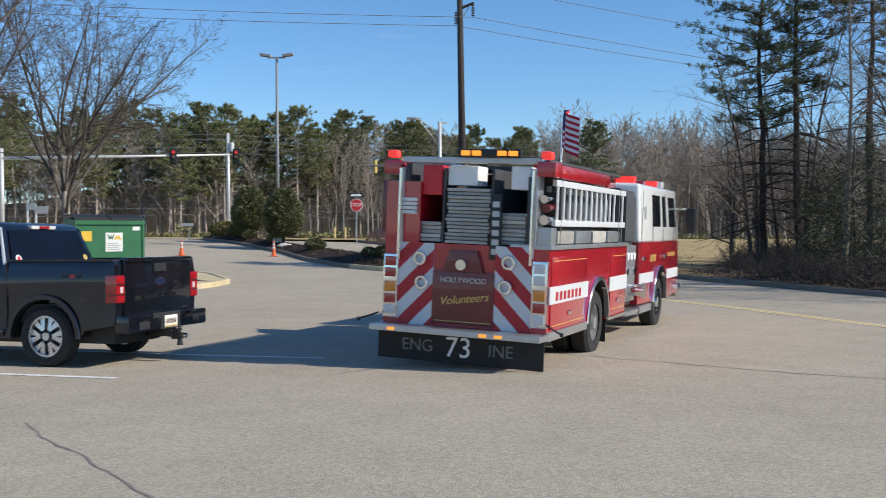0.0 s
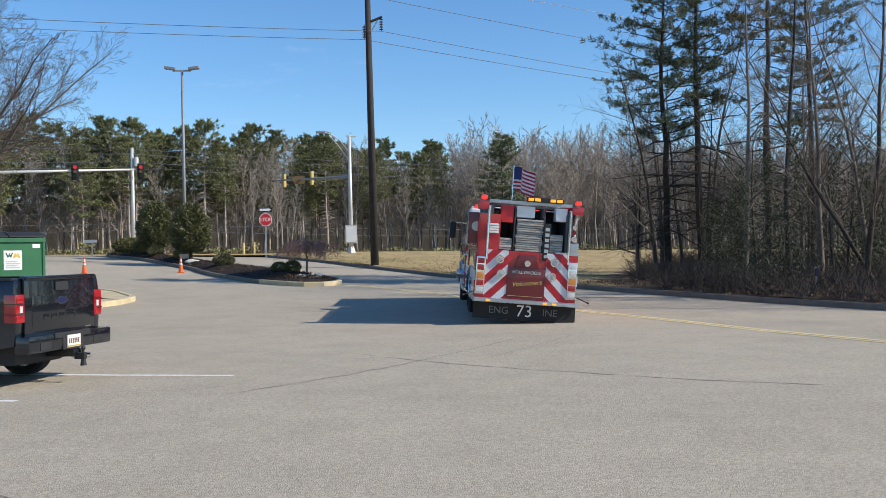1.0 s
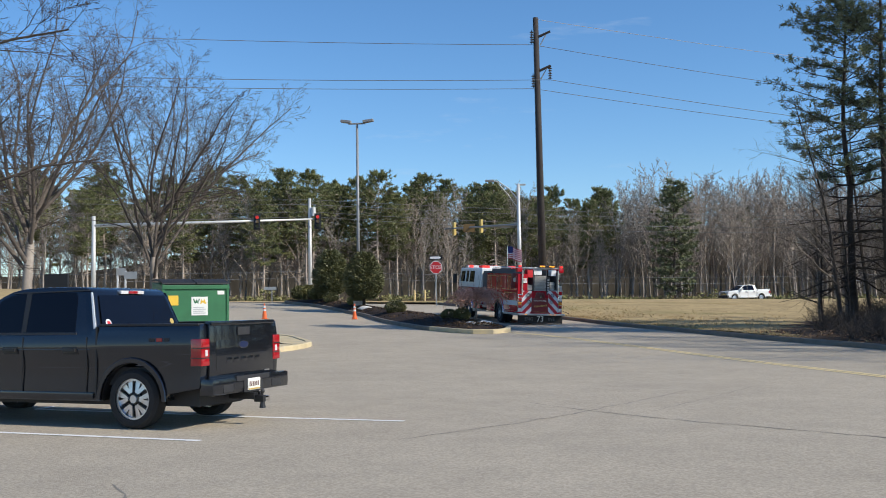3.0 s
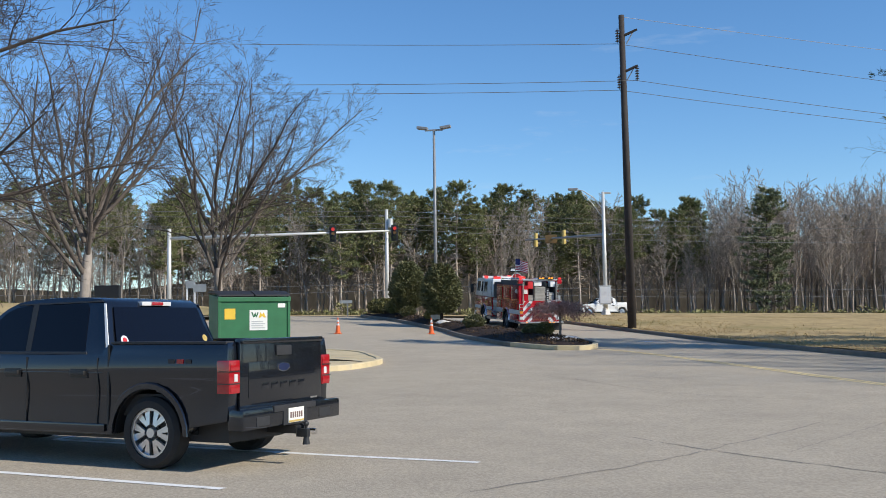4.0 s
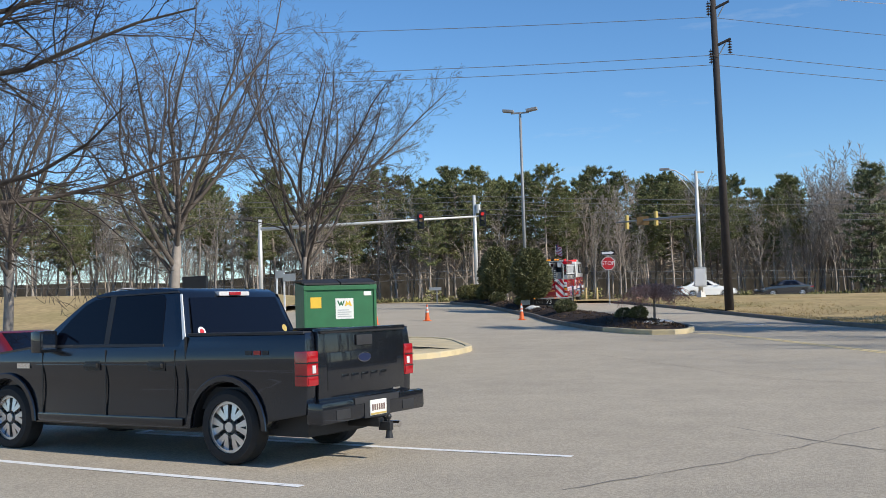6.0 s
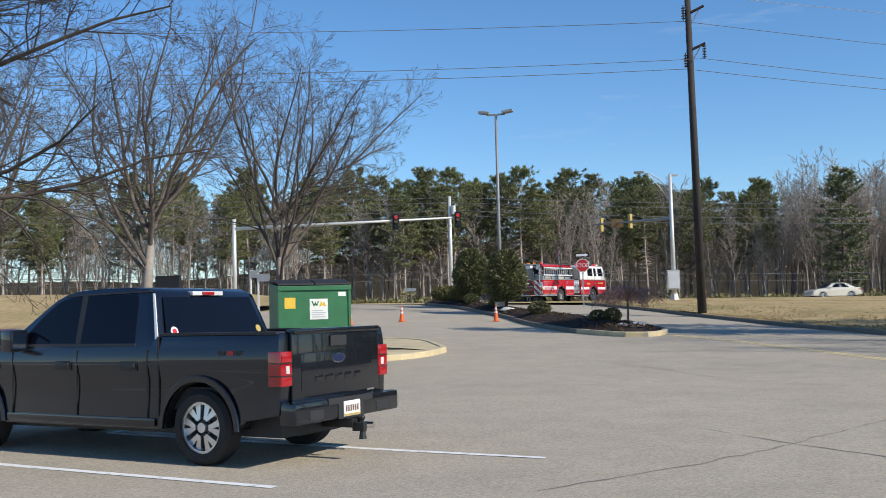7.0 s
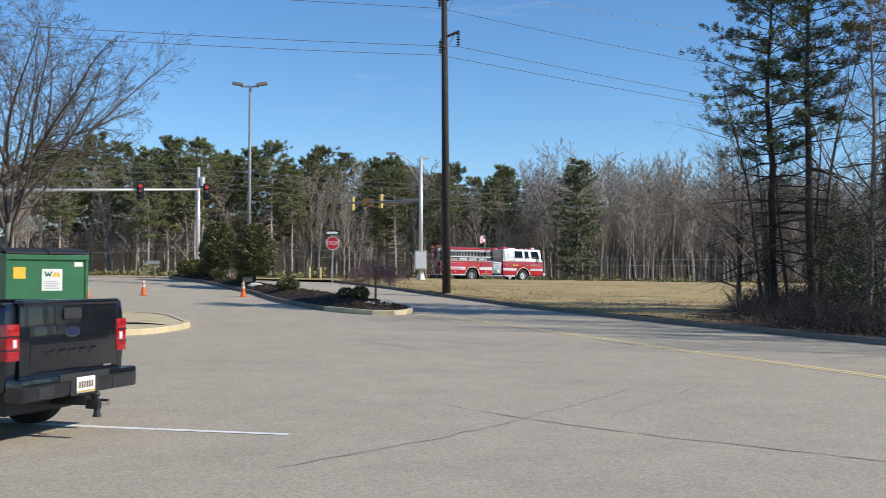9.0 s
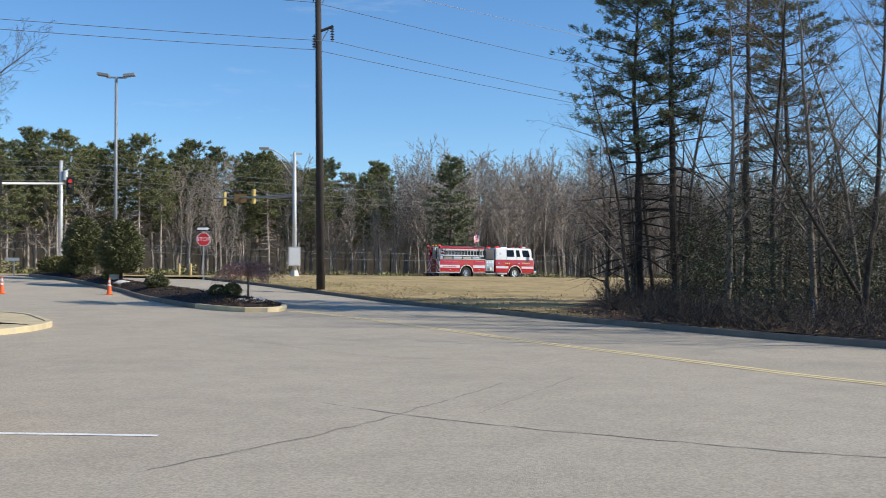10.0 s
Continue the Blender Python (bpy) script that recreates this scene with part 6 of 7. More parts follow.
def fire_engine():
    e = empty("fire_engine", Matrix.Identity(4), "red and white fire engine with ladders, hose bed and chevron-striped rear", "fire engine")
    part("chassis", bx(-0.45, 0.45, 0.3, 9.9, 0.55, 0.88), BLACK, e)
    part("axle", bx(-0.8, 0.8, 2.65, 2.85, 0.42, 0.62), BLACK, e)
    part("axle", bx(-0.8, 0.8, 7.85, 8.05, 0.42, 0.62), BLACK, e)
    # rear body: a wall each side with a wheel arch
    for s in (-1, 1):
        top = 1.72 if s > 0 else 2.60
        prof = [(0.0, 0.52), (0.0, top), (4.75, top), (4.75, 0.52)] + [(3.42, 0.52)] + arc(2.75, 0.56, 0.66, 0, 180, 14) + [(2.08, 0.52)]
        bm = bmesh.new()
        prism(bm, prof, s * 0.70, s * 1.22, "x")
        w = part("body_side", bm, ENGINE_RED, e)
        tri = lambda a, b: (min(s * a, s * b), max(s * a, s * b))
        for y0, y1, z0, z1 in (((0.12, 1.98, 0.62, 1.62), (3.55, 4.62, 0.62, 1.62)) if s > 0 else ((0.12, 1.98, 0.62, 1.66), (3.55, 4.62, 0.62, 1.66), (0.12, 1.6, 1.74, 2.52), (1.7, 3.2, 1.74, 2.52), (3.3, 4.62, 1.74, 2.52))):
            d = part("locker_door", bx(*tri(1.22, 1.238), y0, y1, z0, z1, 0.006), ENGINE_RED, w)
            for zz in (z0 + 0.05, z1 - 0.06):
                part("gold_pinstripe", bx(*tri(1.238, 1.242), y0 + 0.06, y1 - 0.06, zz, zz + 0.012), GOLD, d)
            part("latch", bx(*tri(1.238, 1.262), (y0 + y1) / 2 - 0.09, (y0 + y1) / 2 + 0.09, z0 + 0.16, z0 + 0.22, 0.008), CHROME, d)
        for y0, y1 in ((0.02, 2.05), (3.45, 4.74)):
            part("white_band", bx(*tri(1.226, 1.246), y0, y1, 0.98, 1.22), REFLECT_WHITE, w)
        if s > 0:
            for i in range(7):
                part("letter_bar", bx(1.246, 1.249, 0.30 + 0.20 * i, 0.42 + 0.20 * i, 1.02, 1.14), REFLECT_RED, w)
        part("lower_trim", bx(*tri(1.20, 1.25), 0.0, 2.06, 0.48, 0.60, 0.01), TREADPLATE, w)
        part("lower_trim", bx(*tri(1.20, 1.25), 3.44, 4.75, 0.50, 0.56, 0.01), CHROME, w)
        bm = bmesh.new()
        ring(bm, *tri(1.19, 1.265), 0.71, 0.64, 30, 0.01)
        bmesh.ops.delete(bm, geom=[v for v in bm.verts if v.co.z < -0.05], context="VERTS")
        bmesh.ops.translate(bm, verts=bm.verts, vec=(0, 2.75, 0.56))
        part("fender_crown", bm, CHROME, w)
        bm = bmesh.new()
        ring(bm, *tri(0.5, 1.2), 0.665, 0.645, 30)
        bmesh.ops.delete(bm, geom=[v for v in bm.verts if v.co.z < -0.05], context="VERTS")
        bmesh.ops.translate(bm, verts=bm.verts, vec=(0, 2.75, 0.56))
        part("wheel_well", bm, BLACK, w)
        part("mud_flap", bx(*tri(0.62, 1.20), 3.46, 3.48, 0.14, 0.55), RUBBER, e)
    # deck over the right lockers, ladder rack
    part("tread_deck", bx(0.66, 1.25, 0.0, 4.75, 1.72, 1.78, 0.01), TREADPLATE, e, "bright diamond-plate deck over the lockers")
    for i in range(4):
        part("hard_tray", box(bmesh.new(), 0.95, 1.20, 0.45 + 0.98 * i, 1.30 + 0.98 * i, 1.79, 1.98, 0.04), TREADPLATE if i % 2 else HOSE, e, "rolled hose tray on the deck")
    ladder(e, 1.17, 0.30, 4.60, 2.04, 2.68, 14, REFLECT_WHITE)
    ladder(e, 1.02, 0.50, 4.40, 2.06, 2.60, 12, ALLOY)
    part("rack_arm", bx(0.9, 1.2, 0.55, 0.61, 1.78, 2.72, 0.01), DARK_IN, e)
    part("rack_arm", bx(0.9, 1.2, 4.10, 4.16, 1.78, 2.72, 0.01), DARK_IN, e)
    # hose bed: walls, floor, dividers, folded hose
    # dark metal here paints the bed's inner shade onto walls, floor and dividers
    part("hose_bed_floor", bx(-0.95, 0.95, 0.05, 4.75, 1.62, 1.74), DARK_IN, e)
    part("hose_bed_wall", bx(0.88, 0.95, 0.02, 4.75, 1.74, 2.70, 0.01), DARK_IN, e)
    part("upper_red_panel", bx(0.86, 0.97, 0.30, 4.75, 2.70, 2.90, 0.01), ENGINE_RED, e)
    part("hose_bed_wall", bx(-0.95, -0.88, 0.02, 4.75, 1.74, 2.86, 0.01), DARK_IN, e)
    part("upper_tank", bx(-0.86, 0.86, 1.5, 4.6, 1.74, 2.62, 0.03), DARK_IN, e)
    part("tank_cover", bx(-0.80, 0.80, 1.7, 4.5, 2.62, 2.80, 0.05), ENGINE_MAROON, e)
    for x in (-0.36, 0.36):
        part("bed_divider", bx(x - 0.015, x + 0.015, 0.05, 1.6, 1.74, 2.80, 0.005), DARK_IN, e)
    pile = part("folded_hose", bx(-0.32, 0.33, 0.14, 1.4, 1.76, 2.42), HOSE, e, "stack of folded pale canvas hose")
    r = random.Random(4)
    for i in range(15):
        z = 1.75 + 0.052 * i
        o = r.uniform(-0.02, 0.02)
        part("hose_fold", box(bmesh.new(), -0.31 + o, 0.33 + o, 0.02 + r.uniform(0, 0.04), 0.5, z, z + 0.044, 0.015), HOSE, pile)
    for k in range(4):
        part("hose_loop", box(bmesh.new(), -1.02, -0.74, -0.06 + 0.01 * k, 0.30, 2.14 + 0.06 * k, 2.19 + 0.06 * k, 0.02), STICKER, e, "pale hose end folded over the bed wall")
    pile2 = part("folded_hose", bx(-0.84, -0.40, 0.14, 1.2, 1.76, 2.02), HOSE, e, "stack of folded pale canvas hose")
    for i in range(5):
        part("hose_fold", box(bmesh.new(), -0.84, -0.40, 0.05 + r.uniform(0, 0.04), 0.5, 1.76 + 0.058 * i, 1.81 + 0.058 * i, 0.018), HOSE, pile2)
    pile3 = part("folded_hose", bx(0.40, 0.84, 0.18, 1.2, 1.76, 2.2), HOSE, e, "stack of folded pale canvas hose")
    for i in range(7):
        part("hose_fold", box(bmesh.new(), 0.40, 0.84, 0.08 + r.uniform(0, 0.04), 0.5, 1.76 + 0.058 * i, 1.81 + 0.058 * i, 0.018), HOSE, pile3)
    part("red_locker", bx(-0.70, -0.40, 0.06, 0.4, 2.42, 2.84, 0.02), SIGN_RED, e, "small bright red box in the hose bed")
    part("white_bin", bx(-0.33, 0.12, 0.10, 0.5, 2.56, 2.84, 0.03), SIGN_WHITE, e, "white plastic bin in the hose bed")
    part("white_bin", bx(0.62, 0.90, 0.06, 0.5, 2.52, 2.84, 0.03), SIGN_WHITE, e, "white plastic bin in the hose bed")
    st_ = part("hanging_strap", bx(0.36, 0.52, 0.0, 0.04, 1.55, 2.45, 0.01), BLACK, e, "black strap lettered down its length")
    for i in range(6):
        part("letter_bar", bx(0.39, 0.49, -0.006, -0.001, 1.62 + 0.13 * i, 1.70 + 0.13 * i), SIGN_BACK, st_)
    part("bed_lintel", bx(-1.0, 1.0, 0.0, 0.10, 2.87, 2.95, 0.015), TREADPLATE, e, "bright frame across the top of the hose bed")
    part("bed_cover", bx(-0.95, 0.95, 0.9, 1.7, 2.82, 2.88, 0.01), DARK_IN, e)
    # upper rear cheeks
    part("rear_cheek", bx(0.95, 1.02, 0.0, 0.30, 1.72, 2.80, 0.015), TREADPLATE, e)
    part("cheek_plate", bx(1.02, 1.22, 0.05, 0.30, 1.78, 2.02, 0.015), TREADPLATE, e)
    for k, (y, z, r_) in enumerate(((0.22, 2.12, 0.07), (0.30, 2.28, 0.06), (0.20, 2.40, 0.055))):
        part("nozzle", tube(bmesh.new(), (1.10, y - 0.14, z), (1.10, y + 0.25, z + 0.03), r_, r_ * 0.6, n=12), ENGINE_MAROON if k % 2 else CHROME, e, "hand nozzle stowed beside the ladder")
    part("red_cover", box(bmesh.new(), 0.99, 1.20, 0.35, 3.4, 2.70, 2.90, 0.06), ENGINE_RED, e, "glossy red cover roll above the ladder")
    part("rear_cheek", bx(-1.02, -0.95, -0.005, 0.1, 1.72, 2.80, 0.015), TREADPLATE, e)
    part("open_locker_door", bx(-1.46, -1.06, 0.34, 0.40, 1.86, 2.62, 0.02), ENGINE_MAROON, e, "deep red locker door standing open")
    bm = bmesh.new()
    tube(bm, (-1.26, 0.332, 2.28), (-1.26, 0.324, 2.28), 0.12, n=16)
    part("door_crest", bm, SIGN_BACK, e, "plain pale round crest")
    # rear face
    part("rear_wall", bx(-0.72, 0.72, 0.02, 0.2, 0.52, 1.74), ENGINE_RED, e)
    for s in (-1, 1):
        x0, x1 = (0.46, 1.0) if s > 0 else (-1.0, -0.46)
        ck = part("chevron_panel", bx(x0, x1, 0.0, 0.02, 0.58, 1.74), REFLECT_WHITE, e)
        stripes(ck, x0, x1, 0.58, 1.74, s, -0.001)
        for z in (1.52, 1.18):
            bm = bmesh.new()
            ring(bm, -0.02, 0.02, 0.10, 0.065, 18, 0.006)
            bmesh.ops.transform(bm, matrix=Matrix.Translation((s * (0.66 if z > 1.3 else 0.62), -0.04, z)) @ Euler((0, 0, radians(90))).to_matrix().to_4x4(), verts=bm.verts)
            part("folding_step", bm, CHROME, e)
        bm = bmesh.new()
        tube(bm, (s * 0.98, -0.07, 1.50), (s * 0.98, -0.07, 2.78), 0.022, n=10)
        tube(bm, (s * 0.98, -0.07, 1.52), (s * 0.98, 0.02, 1.52), 0.018, n=8)
        tube(bm, (s * 0.98, -0.07, 2.76), (s * 0.98, 0.02, 2.76), 0.018, n=8)
        part("grab_rail", bm, CHROME, e)
        lc = part("lamp_column", bx(s * 1.11 - 0.11, s * 1.11 + 0.11, -0.03, 0.02, 0.66, 1.56, 0.01), CHROME, e)
        for z, mat, h in ((1.46, CLEAR_LENS if s > 0 else RED_LENS, 0.13), (1.30, CLEAR_LENS if s > 0 else RED_LENS, 0.13), (1.10, AMBER_LENS, 0.15), (0.93, RED_LENS, 0.13), (0.77, CLEAR_LENS, 0.12)):
            part("rear_lamp", bx(s * 1.11 - 0.085, s * 1.11 + 0.085, -0.05, -0.031, z - h / 2, z + h / 2, 0.008), mat, lc)
        pod = part("beacon_bracket", bx(s * 1.14 - 0.13, s * 1.14 + 0.13, -0.02, 0.30, 2.70, 2.90, 0.02), ENGINE_RED, e)
        bm = bmesh.new()
        box(bm, s * 1.14 - 0.075, s * 1.14 + 0.075, -0.05, 0.10, 2.93, 3.04, 0.04)
        part("beacon", bm, RED_GLOW, pod, "lit red rear warning beacon")
        bm = bmesh.new()
        tube(bm, (s * 1.24, -0.1, 0.72), (s * 1.50, -0.22, 0.62), 0.014, n=6)
        bmesh.ops.create_uvsphere(bm, u_segments=8, v_segments=6, radius=0.03, matrix=Matrix.Translation((s * 1.50, -0.22, 0.62)))
        part("clearance_arm", bm, BLACK, e)
    # the door's darker red holds the shade of the rear face
    door = part("rear_door", bx(-0.46, 0.46, -0.02, 0.02, 0.62, 1.36, 0.012), ENGINE_MAROON, e, "red rear locker door, darkened for shade, with gold lettering")
    rot = Euler((radians(90), 0, 0)).to_matrix().to_4x4()
    words("door_lettering", "HOLLYWOOD", 0.105, STONE, door, Matrix.Translation((0, -0.024, 1.24)) @ rot, 0.002)
    words("door_lettering", "Volunteers", 0.165, GOLD, door, Matrix.Translation((0.02, -0.024, 0.98)) @ Euler((radians(90), radians(-8), 0)).to_matrix().to_4x4(), 0.002, shear=0.3)
    part("pinstripe", bx(-0.42, 0.42, -0.024, -0.0205, 0.66, 0.67), GOLD, door)
    hump = bmesh.new()
    prism(hump, [(-0.30, 1.36), (-0.20, 1.66), (0.20, 1.66), (0.30, 1.36)], -0.05, 0.02, "y", 0.01)
    part("intake_shroud", hump, ENGINE_MAROON, e)
    bm = bmesh.new()
    tube(bm, (0, -0.14, 1.46), (0, -0.04, 1.46), 0.075, n=16)
    part("intake_cap", bm, CHROME, e)
    # tailboard and wide mud flap
    part("tailboard", bx(-1.25, 1.25, -0.38, 0.0, 0.50, 0.58, 0.012), TREADPLATE, e, "bright diamond-plate tailboard")
    part("marker_lamp", bx(-0.96, -0.86, -0.395, -0.382, 0.52, 0.56), AMBER_GLOW, e)
    for x in (0.40, 0.62):
        part("marker_lamp", bx(x, x + 0.10, -0.395, -0.382, 0.52, 0.56), AMBER_GLOW, e)
    fl = part("rear_mud_flap", bx(-1.23, 1.23, -0.10, -0.08, 0.09, 0.50), RUBBER, e, "full-width black rubber mud flap with white lettering")
    for body, size, x, mat in (("ENG", 0.24, -0.62, FLAP_GREY), ("73", 0.40, 0.0, SIGN_WHITE), ("INE", 0.24, 0.62, FLAP_GREY)):
        words("flap_lettering", body, size, mat, fl, Matrix.Translation((x, -0.104, 0.30)) @ rot, 0.002)
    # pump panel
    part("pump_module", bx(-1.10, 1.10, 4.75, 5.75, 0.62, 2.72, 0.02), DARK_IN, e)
    for s in (-1, 1):
        tri = lambda a, b: (min(s * a, s * b), max(s * a, s * b))
        pp = part("pump_panel", bx(*tri(1.10, 1.18), 4.80, 5.70, 0.70, 1.72, 0.01), TREADPLATE, e, "bright pump panel with valves and pipes")
        for i, (y, z) in enumerate(((4.98, 1.52), (5.25, 1.52), (5.52, 1.52), (4.98, 1.25), (5.52, 1.25))):
            bm = bmesh.new()
            tube(bm, (s * 1.17, y, z), (s * 1.21, y, z), 0.07, n=14)
            part("gauge", bm, SIGN_WHITE if i < 3 else CHROME, pp)
        bm = bmesh.new()
        tube(bm, (s * 1.17, 5.22, 0.92), (s * 1.42, 5.22, 0.92), 0.11, n=16)
        tube(bm, (s * 1.42, 5.22, 0.92), (s * 1.47, 5.22, 0.92), 0.14, n=16)
        part("suction_inlet", bm, CHROME, pp)
        part("running_board", bx(*tri(0.9, 1.25), 4.75, 5.8, 0.46, 0.54, 0.01), TREADPLATE, e)
        part("crosslay_cover", bx(*tri(1.0, 1.16), 4.85, 5.65, 1.80, 2.60, 0.02), DARK_IN, e)
    # cab
    for s in (-1, 1):
        prof = [(5.85, 0.60), (5.85, 1.76), (10.0, 1.76), (10.06, 1.2), (10.02, 0.60)] + [(8.66, 0.58)] + arc(7.95, 0.56, 0.68, 0, 180, 14) + [(7.24, 0.58)]
        bm = bmesh.new()
        prism(bm, prof, s * 0.80, s * 1.22, "x", 0.02)
        w = part("cab_side", bm, ENGINE_RED, e)
        tri = lambda a, b: (min(s * a, s * b), max(s * a, s * b))
        part("white_band", bx(*tri(1.222, 1.232), 5.88, 7.24, 0.98, 1.18), REFLECT_WHITE, w)
        part("white_band", bx(*tri(1.222, 1.232), 8.68, 10.0, 0.98, 1.18), REFLECT_WHITE, w)
        for y0, y1 in ((5.98, 7.05), (8.15, 9.35)):
            part("door_seam", bx(*tri(1.221, 1.226), y0, y0 + 0.02, 0.70, 2.75), BLACK, w)
            part("door_seam", bx(*tri(1.221, 1.226), y1, y1 + 0.02, 0.70 if y0 < 7 else 1.3, 2.75), BLACK, w)
            part("door_handle", bx(*tri(1.222, 1.262), y0 + 0.10, y0 + 0.28, 1.42, 1.50, 0.01), CHROME, w)
        for i in range(3):
            part("gold_letter_bar", bx(*tri(1.222, 1.227), 6.9 + 0.2 * i, 7.03 + 0.2 * i, 1.38, 1.52), GOLD, w)
        for i in range(5):
            part("gold_letter_bar", bx(*tri(1.222, 1.227), 8.75 + 0.18 * i, 8.86 + 0.18 * i, 1.45, 1.54), GOLD, w)
        bm = bmesh.new()
        ring(bm, *tri(1.19, 1.26), 0.73, 0.66, 30, 0.01)
        bmesh.ops.delete(bm, geom=[v for v in bm.verts if v.co.z < -0.05], context="VERTS")
        bmesh.ops.translate(bm, verts=bm.verts, vec=(0, 7.95, 0.56))
        part("fender_crown", bm, CHROME, w)
        bm = bmesh.new()
        ring(bm, *tri(0.5, 1.2), 0.69, 0.67, 30)
        bmesh.ops.delete(bm, geom=[v for v in bm.verts if v.co.z < -0.05], context="VERTS")
        bmesh.ops.translate(bm, verts=bm.verts, vec=(0, 7.95, 0.56))
        part("wheel_well", bm, BLACK, w)
        part("cab_step", bx(*tri(0.85, 1.24), 6.0, 7.1, 0.42, 0.56, 0.01), TREADPLATE, e)
        mi = part("mirror_arm", bx(*tri(1.20, 1.52), 9.72, 9.76, 2.46, 2.50), CHROME, e)
        part("mirror", box(bmesh.new(), *tri(1.42, 1.62), 9.66, 9.80, 1.95, 2.50, 0.03), BLACK, mi)
    part("cab_floor", bx(-0.82, 0.82, 5.85, 10.0, 0.62, 1.76), ENGINE_RED, e)
    bt, tp = (1.225, 5.85, 10.02, 1.76), (1.16, 5.90, 9.72, 2.88)
    bm = bmesh.new()
    frustum(bm, bt, tp, 0.07)
    part("cab_roof", bm, ENGINE_WHITE, e, "white upper cab")
    fc = faces_of(bt, tp)
    for sd in ("left", "right"):
        spans = ((0.30, 0.50), (0.56, 0.66), (0.735, 0.92)) if sd == "right" else ((0.08, 0.265), (0.34, 0.44), (0.50, 0.70))
        for a, b in spans:
            part("side_window", panel(fc[sd], a, b, 0.28, 0.84, 0.006), GLASS_DARK, e)
        cr = panel(fc[sd], *((0.10, 0.15) if sd == "right" else (0.85, 0.90)), 0.40, 0.62, 0.006)
        part("door_crest", cr, SIGN_BACK, e, "plain pale crest")
    part("windscreen", panel(fc["front"], 0.05, 0.95, 0.14, 0.90, 0.006), GLASS_DARK, e)
    part("grille", bx(-0.62, 0.62, 10.0, 10.08, 0.85, 1.62, 0.02), CHROME, e)
    for s in (-1, 1):
        part("head_lamp", bx(s * 0.92 - 0.2, s * 0.92 + 0.2, 10.02, 10.09, 0.95, 1.25, 0.02), CLEAR_LENS, e)
    part("front_bumper", box(bmesh.new(), -1.25, 1.25, 10.02, 10.30, 0.50, 0.80, 0.03), CHROME, e)
    bar = part("light_bar", box(bmesh.new(), -1.0, 1.0, 8.9, 9.25, 2.90, 3.04, 0.04), CLEAR_LENS, e, "roof light bar with red lamps")
    for x in (-0.9, -0.3, 0.35, 0.65):
        part("beacon", bx(x, x + 0.25, 8.88, 9.27, 2.91, 3.05, 0.02), RED_GLOW if x in (-0.9, 0.65) else RED_LENS, bar)
    part("roof_beacon", bx(-1.0, -0.6, 6.1, 6.35, 2.90, 3.02, 0.03), RED_GLOW, e)
    part("roof_beacon", bx(0.6, 1.0, 6.1, 6.35, 2.90, 3.02, 0.03), RED_GLOW, e)
    part("roof_vent", bx(-0.35, 0.35, 6.9, 7.6, 2.88, 3.02, 0.04), ENGINE_WHITE, e)
    # amber traffic board on the rear lintel
    ab = part("amber_board", bx(-0.12, 0.78, -0.06, 0.03, 2.95, 3.06, 0.01), BLACK, e, "amber arrow light bar on the rear lintel")
    for x in (-0.08, 0.08, 0.45, 0.61):
        part("amber_lamp", bx(x, x + 0.13, -0.072, -0.061, 2.97, 3.04, 0.005), AMBER_GLOW, ab)
    # long tools and grab rails on top
    for x, mat in ((0.98, CHROME), (1.06, DARK_IN), (-0.92, CHROME)):
        bm = bmesh.new()
        tube(bm, (x, 0.3, 2.93), (x, 4.6, 2.93), 0.028, n=8)
        part("top_rail", bm, mat, e)
    part("deck_gun", box(bmesh.new(), -0.20, 0.25, 4.9, 5.3, 2.72, 2.98, 0.05), BLACK, e)
    # flag on a short staff
    bm = bmesh.new()
    tube(bm, (-0.05, 4.75, 2.7), (-0.05, 4.75, 4.15), 0.018, n=8)
    staff = part("flag_staff", bm, CHROME, e)
    cols = {0: [], 1: [], 2: []}
    wave = lambda u: 0.10 * math.sin(u * 7.0) * (0.3 + u)
    n = 14
    for j in range(13):
        v, f = [], []
        z1 = 4.12 - 0.052 * j
        z0 = z1 - 0.052
        for i in range(n + 1):
            u = i / n
            droop = 0.22 * u * u
            for z in (z0, z1):
                v.append((-0.05 + wave(u) + 0.45 * u, 4.75 - 0.80 * u, z - droop))
        a = n * 2 // 5 if j < 7 else 0
        if a:
            link("canton", v[:2 * (a + 1)], [(2 * i, 2 * i + 1, 2 * i + 3, 2 * i + 2) for i in range(a)], FLAG_BLUE, staff)
        v2 = v[2 * a:]
        link("flag_stripe", v2, [(2 * i, 2 * i + 1, 2 * i + 3, 2 * i + 2) for i in range(n - a)], FLAG_RED if j % 2 == 0 else FLAG_WHITE, staff)
    wheels = []
    for s in (-1, 1):
        wheels.append(wheel(e, s * 1.20, 2.75, 0.52, 0.28, s, 0.30, 0, TREADPLATE, dual=True))
        wheels.append(wheel(e, s * 1.20, 7.95, 0.52, 0.30, s, 0.30, 0, CHROME))
    soften(e)
    return e, wheels


engine, engine_wheels = fire_engine()


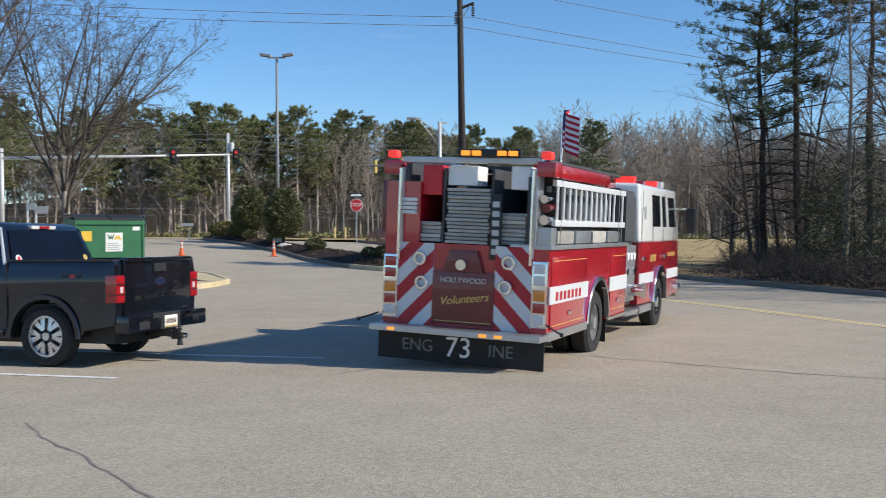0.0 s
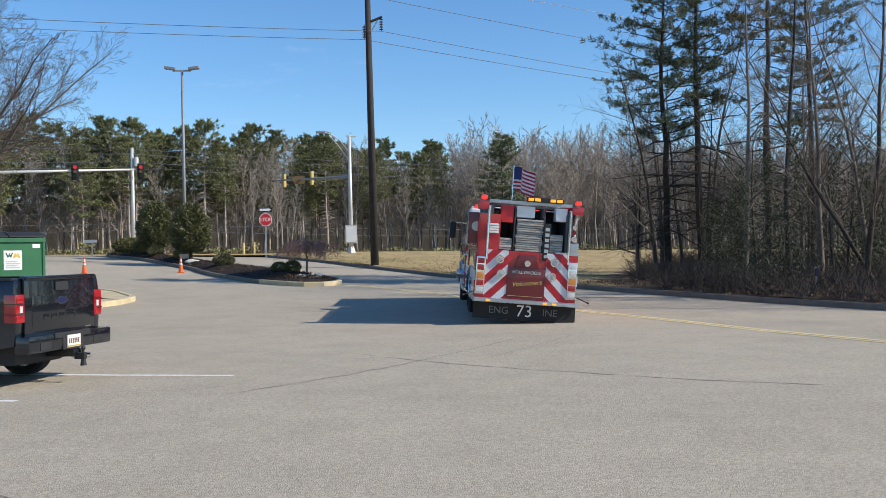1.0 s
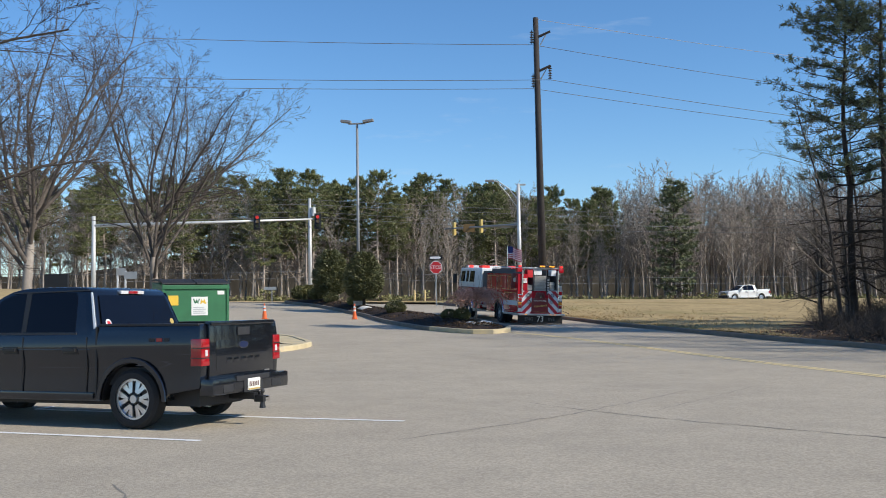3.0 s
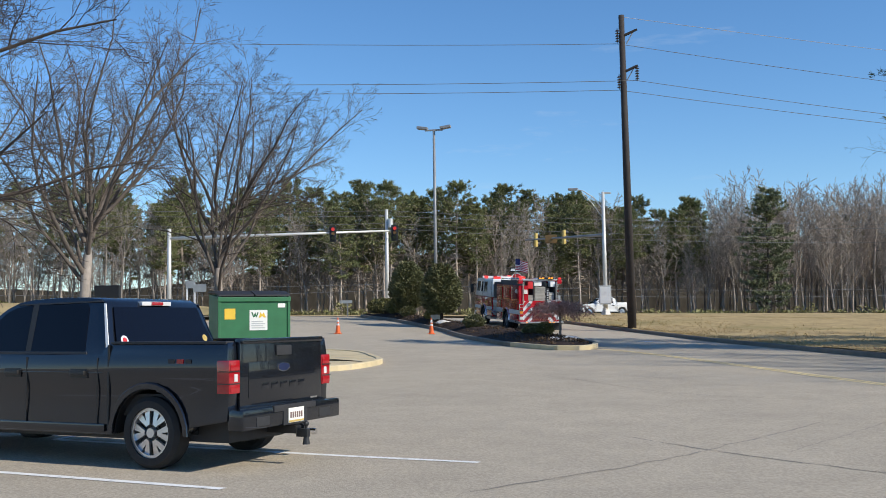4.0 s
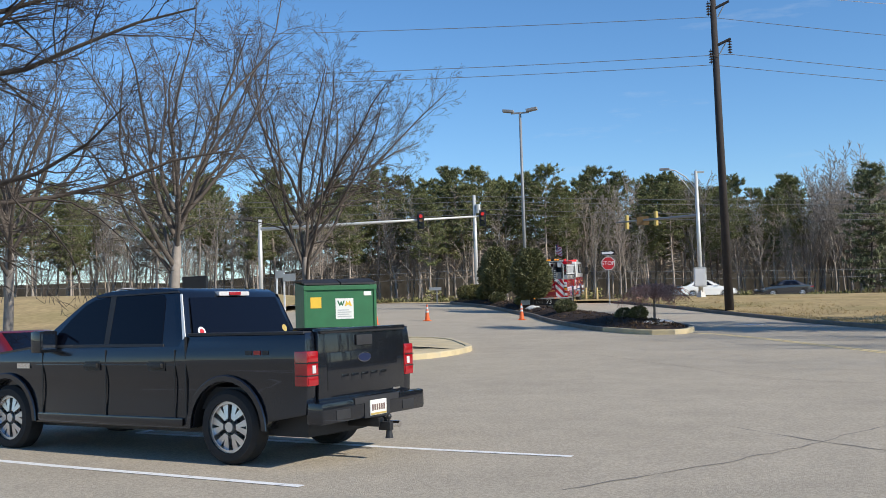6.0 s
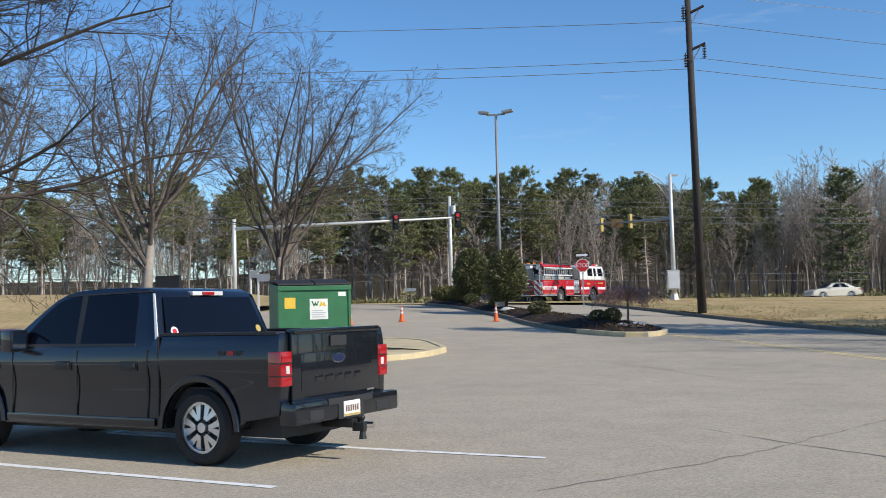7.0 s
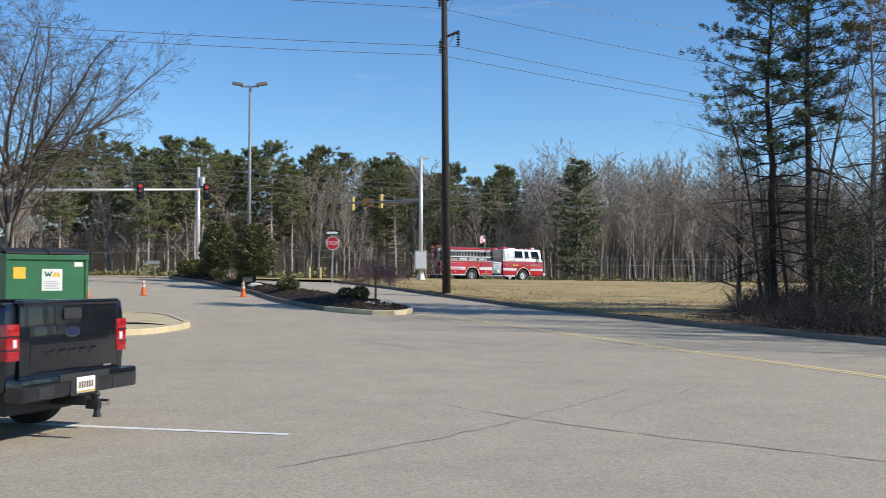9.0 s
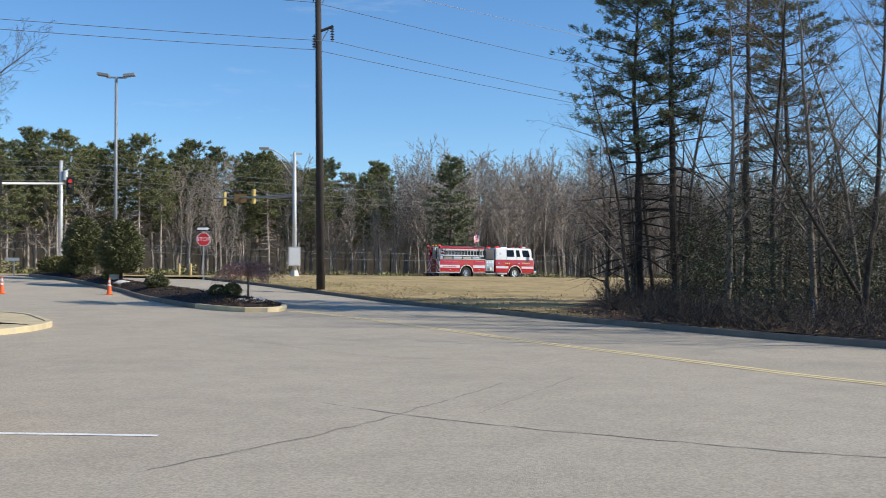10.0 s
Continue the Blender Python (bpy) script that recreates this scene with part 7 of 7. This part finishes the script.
# ---- what moves ----
ENGINE_ROWS = [
    # seconds, rear end x, y, heading, lean
    (0, 0.24, 10.55, -21, 3), (0.25, 1.42, 12.87, -14, 4.5), (0.5, 2.57, 15.48, -8, 5.5), (0.75, 3.17, 18.23, -5.5, 5.5), (1.0, 3.74, 20.78, -2, 5.2), (1.5, 4.32, 28.77, 7.5, 4.5), (2.0, 3.62, 36.47, 13.5, 4), (2.5, 2.06, 43.97, 19.5, 2.8), (3.0, -0.29, 48.9, 23, 1.8),
    (3.5, -2.9, 53.4, 27.0, 0.8), (4.0, -5.2, 56.6, 23.0, 0.0), (4.5, -7.30, 58.9, 14.5, 0.0),
    (5.0, -9.05, 60.2, 7.0, 0.0), (5.5, -10.25, 61.8, 7.0, 0.0), (6.0, -11.4, 65.6, 2.0, 0.0), (6.5, -12.5, 71.0, -8.0, 0.0), (7.0, -12.9, 76.8, -22.5, 0.0), (7.5, -11.75, 81.6, -35.0, 0.0),
    (8.0, -9.3, 85.4, -47.0, 0.0), (8.5, -5.35, 86.6, -54.0, 0.0), (9.0, -0.96, 87.9, -62.0, 0.0), (9.5, 4.33, 90.2, -66.6, 0.0), (10.0, 10.01, 92.2, -69.0, 0.0)]


def glide(rows, t):
    """A smooth value between rows."""
    ts = [r[0] for r in rows]
    i = max(0, min(len(rows) - 2, int(np.searchsorted(ts, t, "right")) - 1))
    a, b = rows[i], rows[i + 1]
    p, q = rows[max(i - 1, 0)], rows[min(i + 2, len(rows) - 1)]
    h = b[0] - a[0]
    u = (t - a[0]) / h
    out = []
    for k in range(1, len(a)):
        ma = (b[k] - p[k]) / max(b[0] - p[0], 1e-6) * h
        mb = (q[k] - a[k]) / max(q[0] - a[0], 1e-6) * h
        out.append((2 * u ** 3 - 3 * u * u + 1) * a[k] + (u ** 3 - 2 * u * u + u) * ma + (-2 * u ** 3 + 3 * u * u) * b[k] + (u ** 3 - u * u) * mb)
    return out


def engine_pose(t):
    x, y, h, lean = glide(ENGINE_ROWS, t)
    f = Vector((-math.sin(radians(h)), math.cos(radians(h)), 0))
    a, b = Vector((x, y, 0)) + f * 2.75, Vector((x, y, 0)) + f * 7.95
    za, zb_ = gz(a.x, a.y), gz(b.x, b.y)
    slope = math.atan2(zb_ - za, 5.2)
    z = za - 2.75 * math.tan(slope)
    return Matrix.Translation((x, y, z)) @ Euler((0, 0, radians(h))).to_matrix().to_4x4() @ Euler((slope, 0, 0)).to_matrix().to_4x4() @ Euler((0, radians(lean), 0)).to_matrix().to_4x4()


def along_road(q, x, way):
    y = q + 0.43 * x
    return Matrix.Translation((x, y, gz(x, y))) @ Euler((0, 0, math.atan2(0.43, 1) + radians(-90 if way > 0 else 90))).to_matrix().to_4x4()


def motions():
    walk(engine, [(i / 10, engine_pose(i / 10)) for i in range(101)])
    spin, last = 0.0, engine_pose(0).translation
    turns = []
    for i in range(301):
        p = engine_pose(min(i / 30, 10)).translation
        spin += (p - last).length / 0.52
        last = p
        turns.append((i / 30, spin))
    for w in engine_wheels:
        at = w.matrix_basis.translation.copy()
        walk(w, [(t, Matrix.Translation(at) @ Matrix.Rotation(-s, 4, "X")) for t, s in turns])
    for ob, q, x0, t0, v in ((far_pickup, 93.5, 21.0, 3.0, -22.4), (white_car, 87.5, -21.0, 5.3, 27.0), (pale_car, 93.5, 11.3, 7.0, -24.0), (dark_car, 93.5, 15.5, 5.5, -22.0)):
        walk(ob, [(t / 2, along_road(q, x0 + v * (t / 2 - t0), v)) for t in range(21)])


motions()
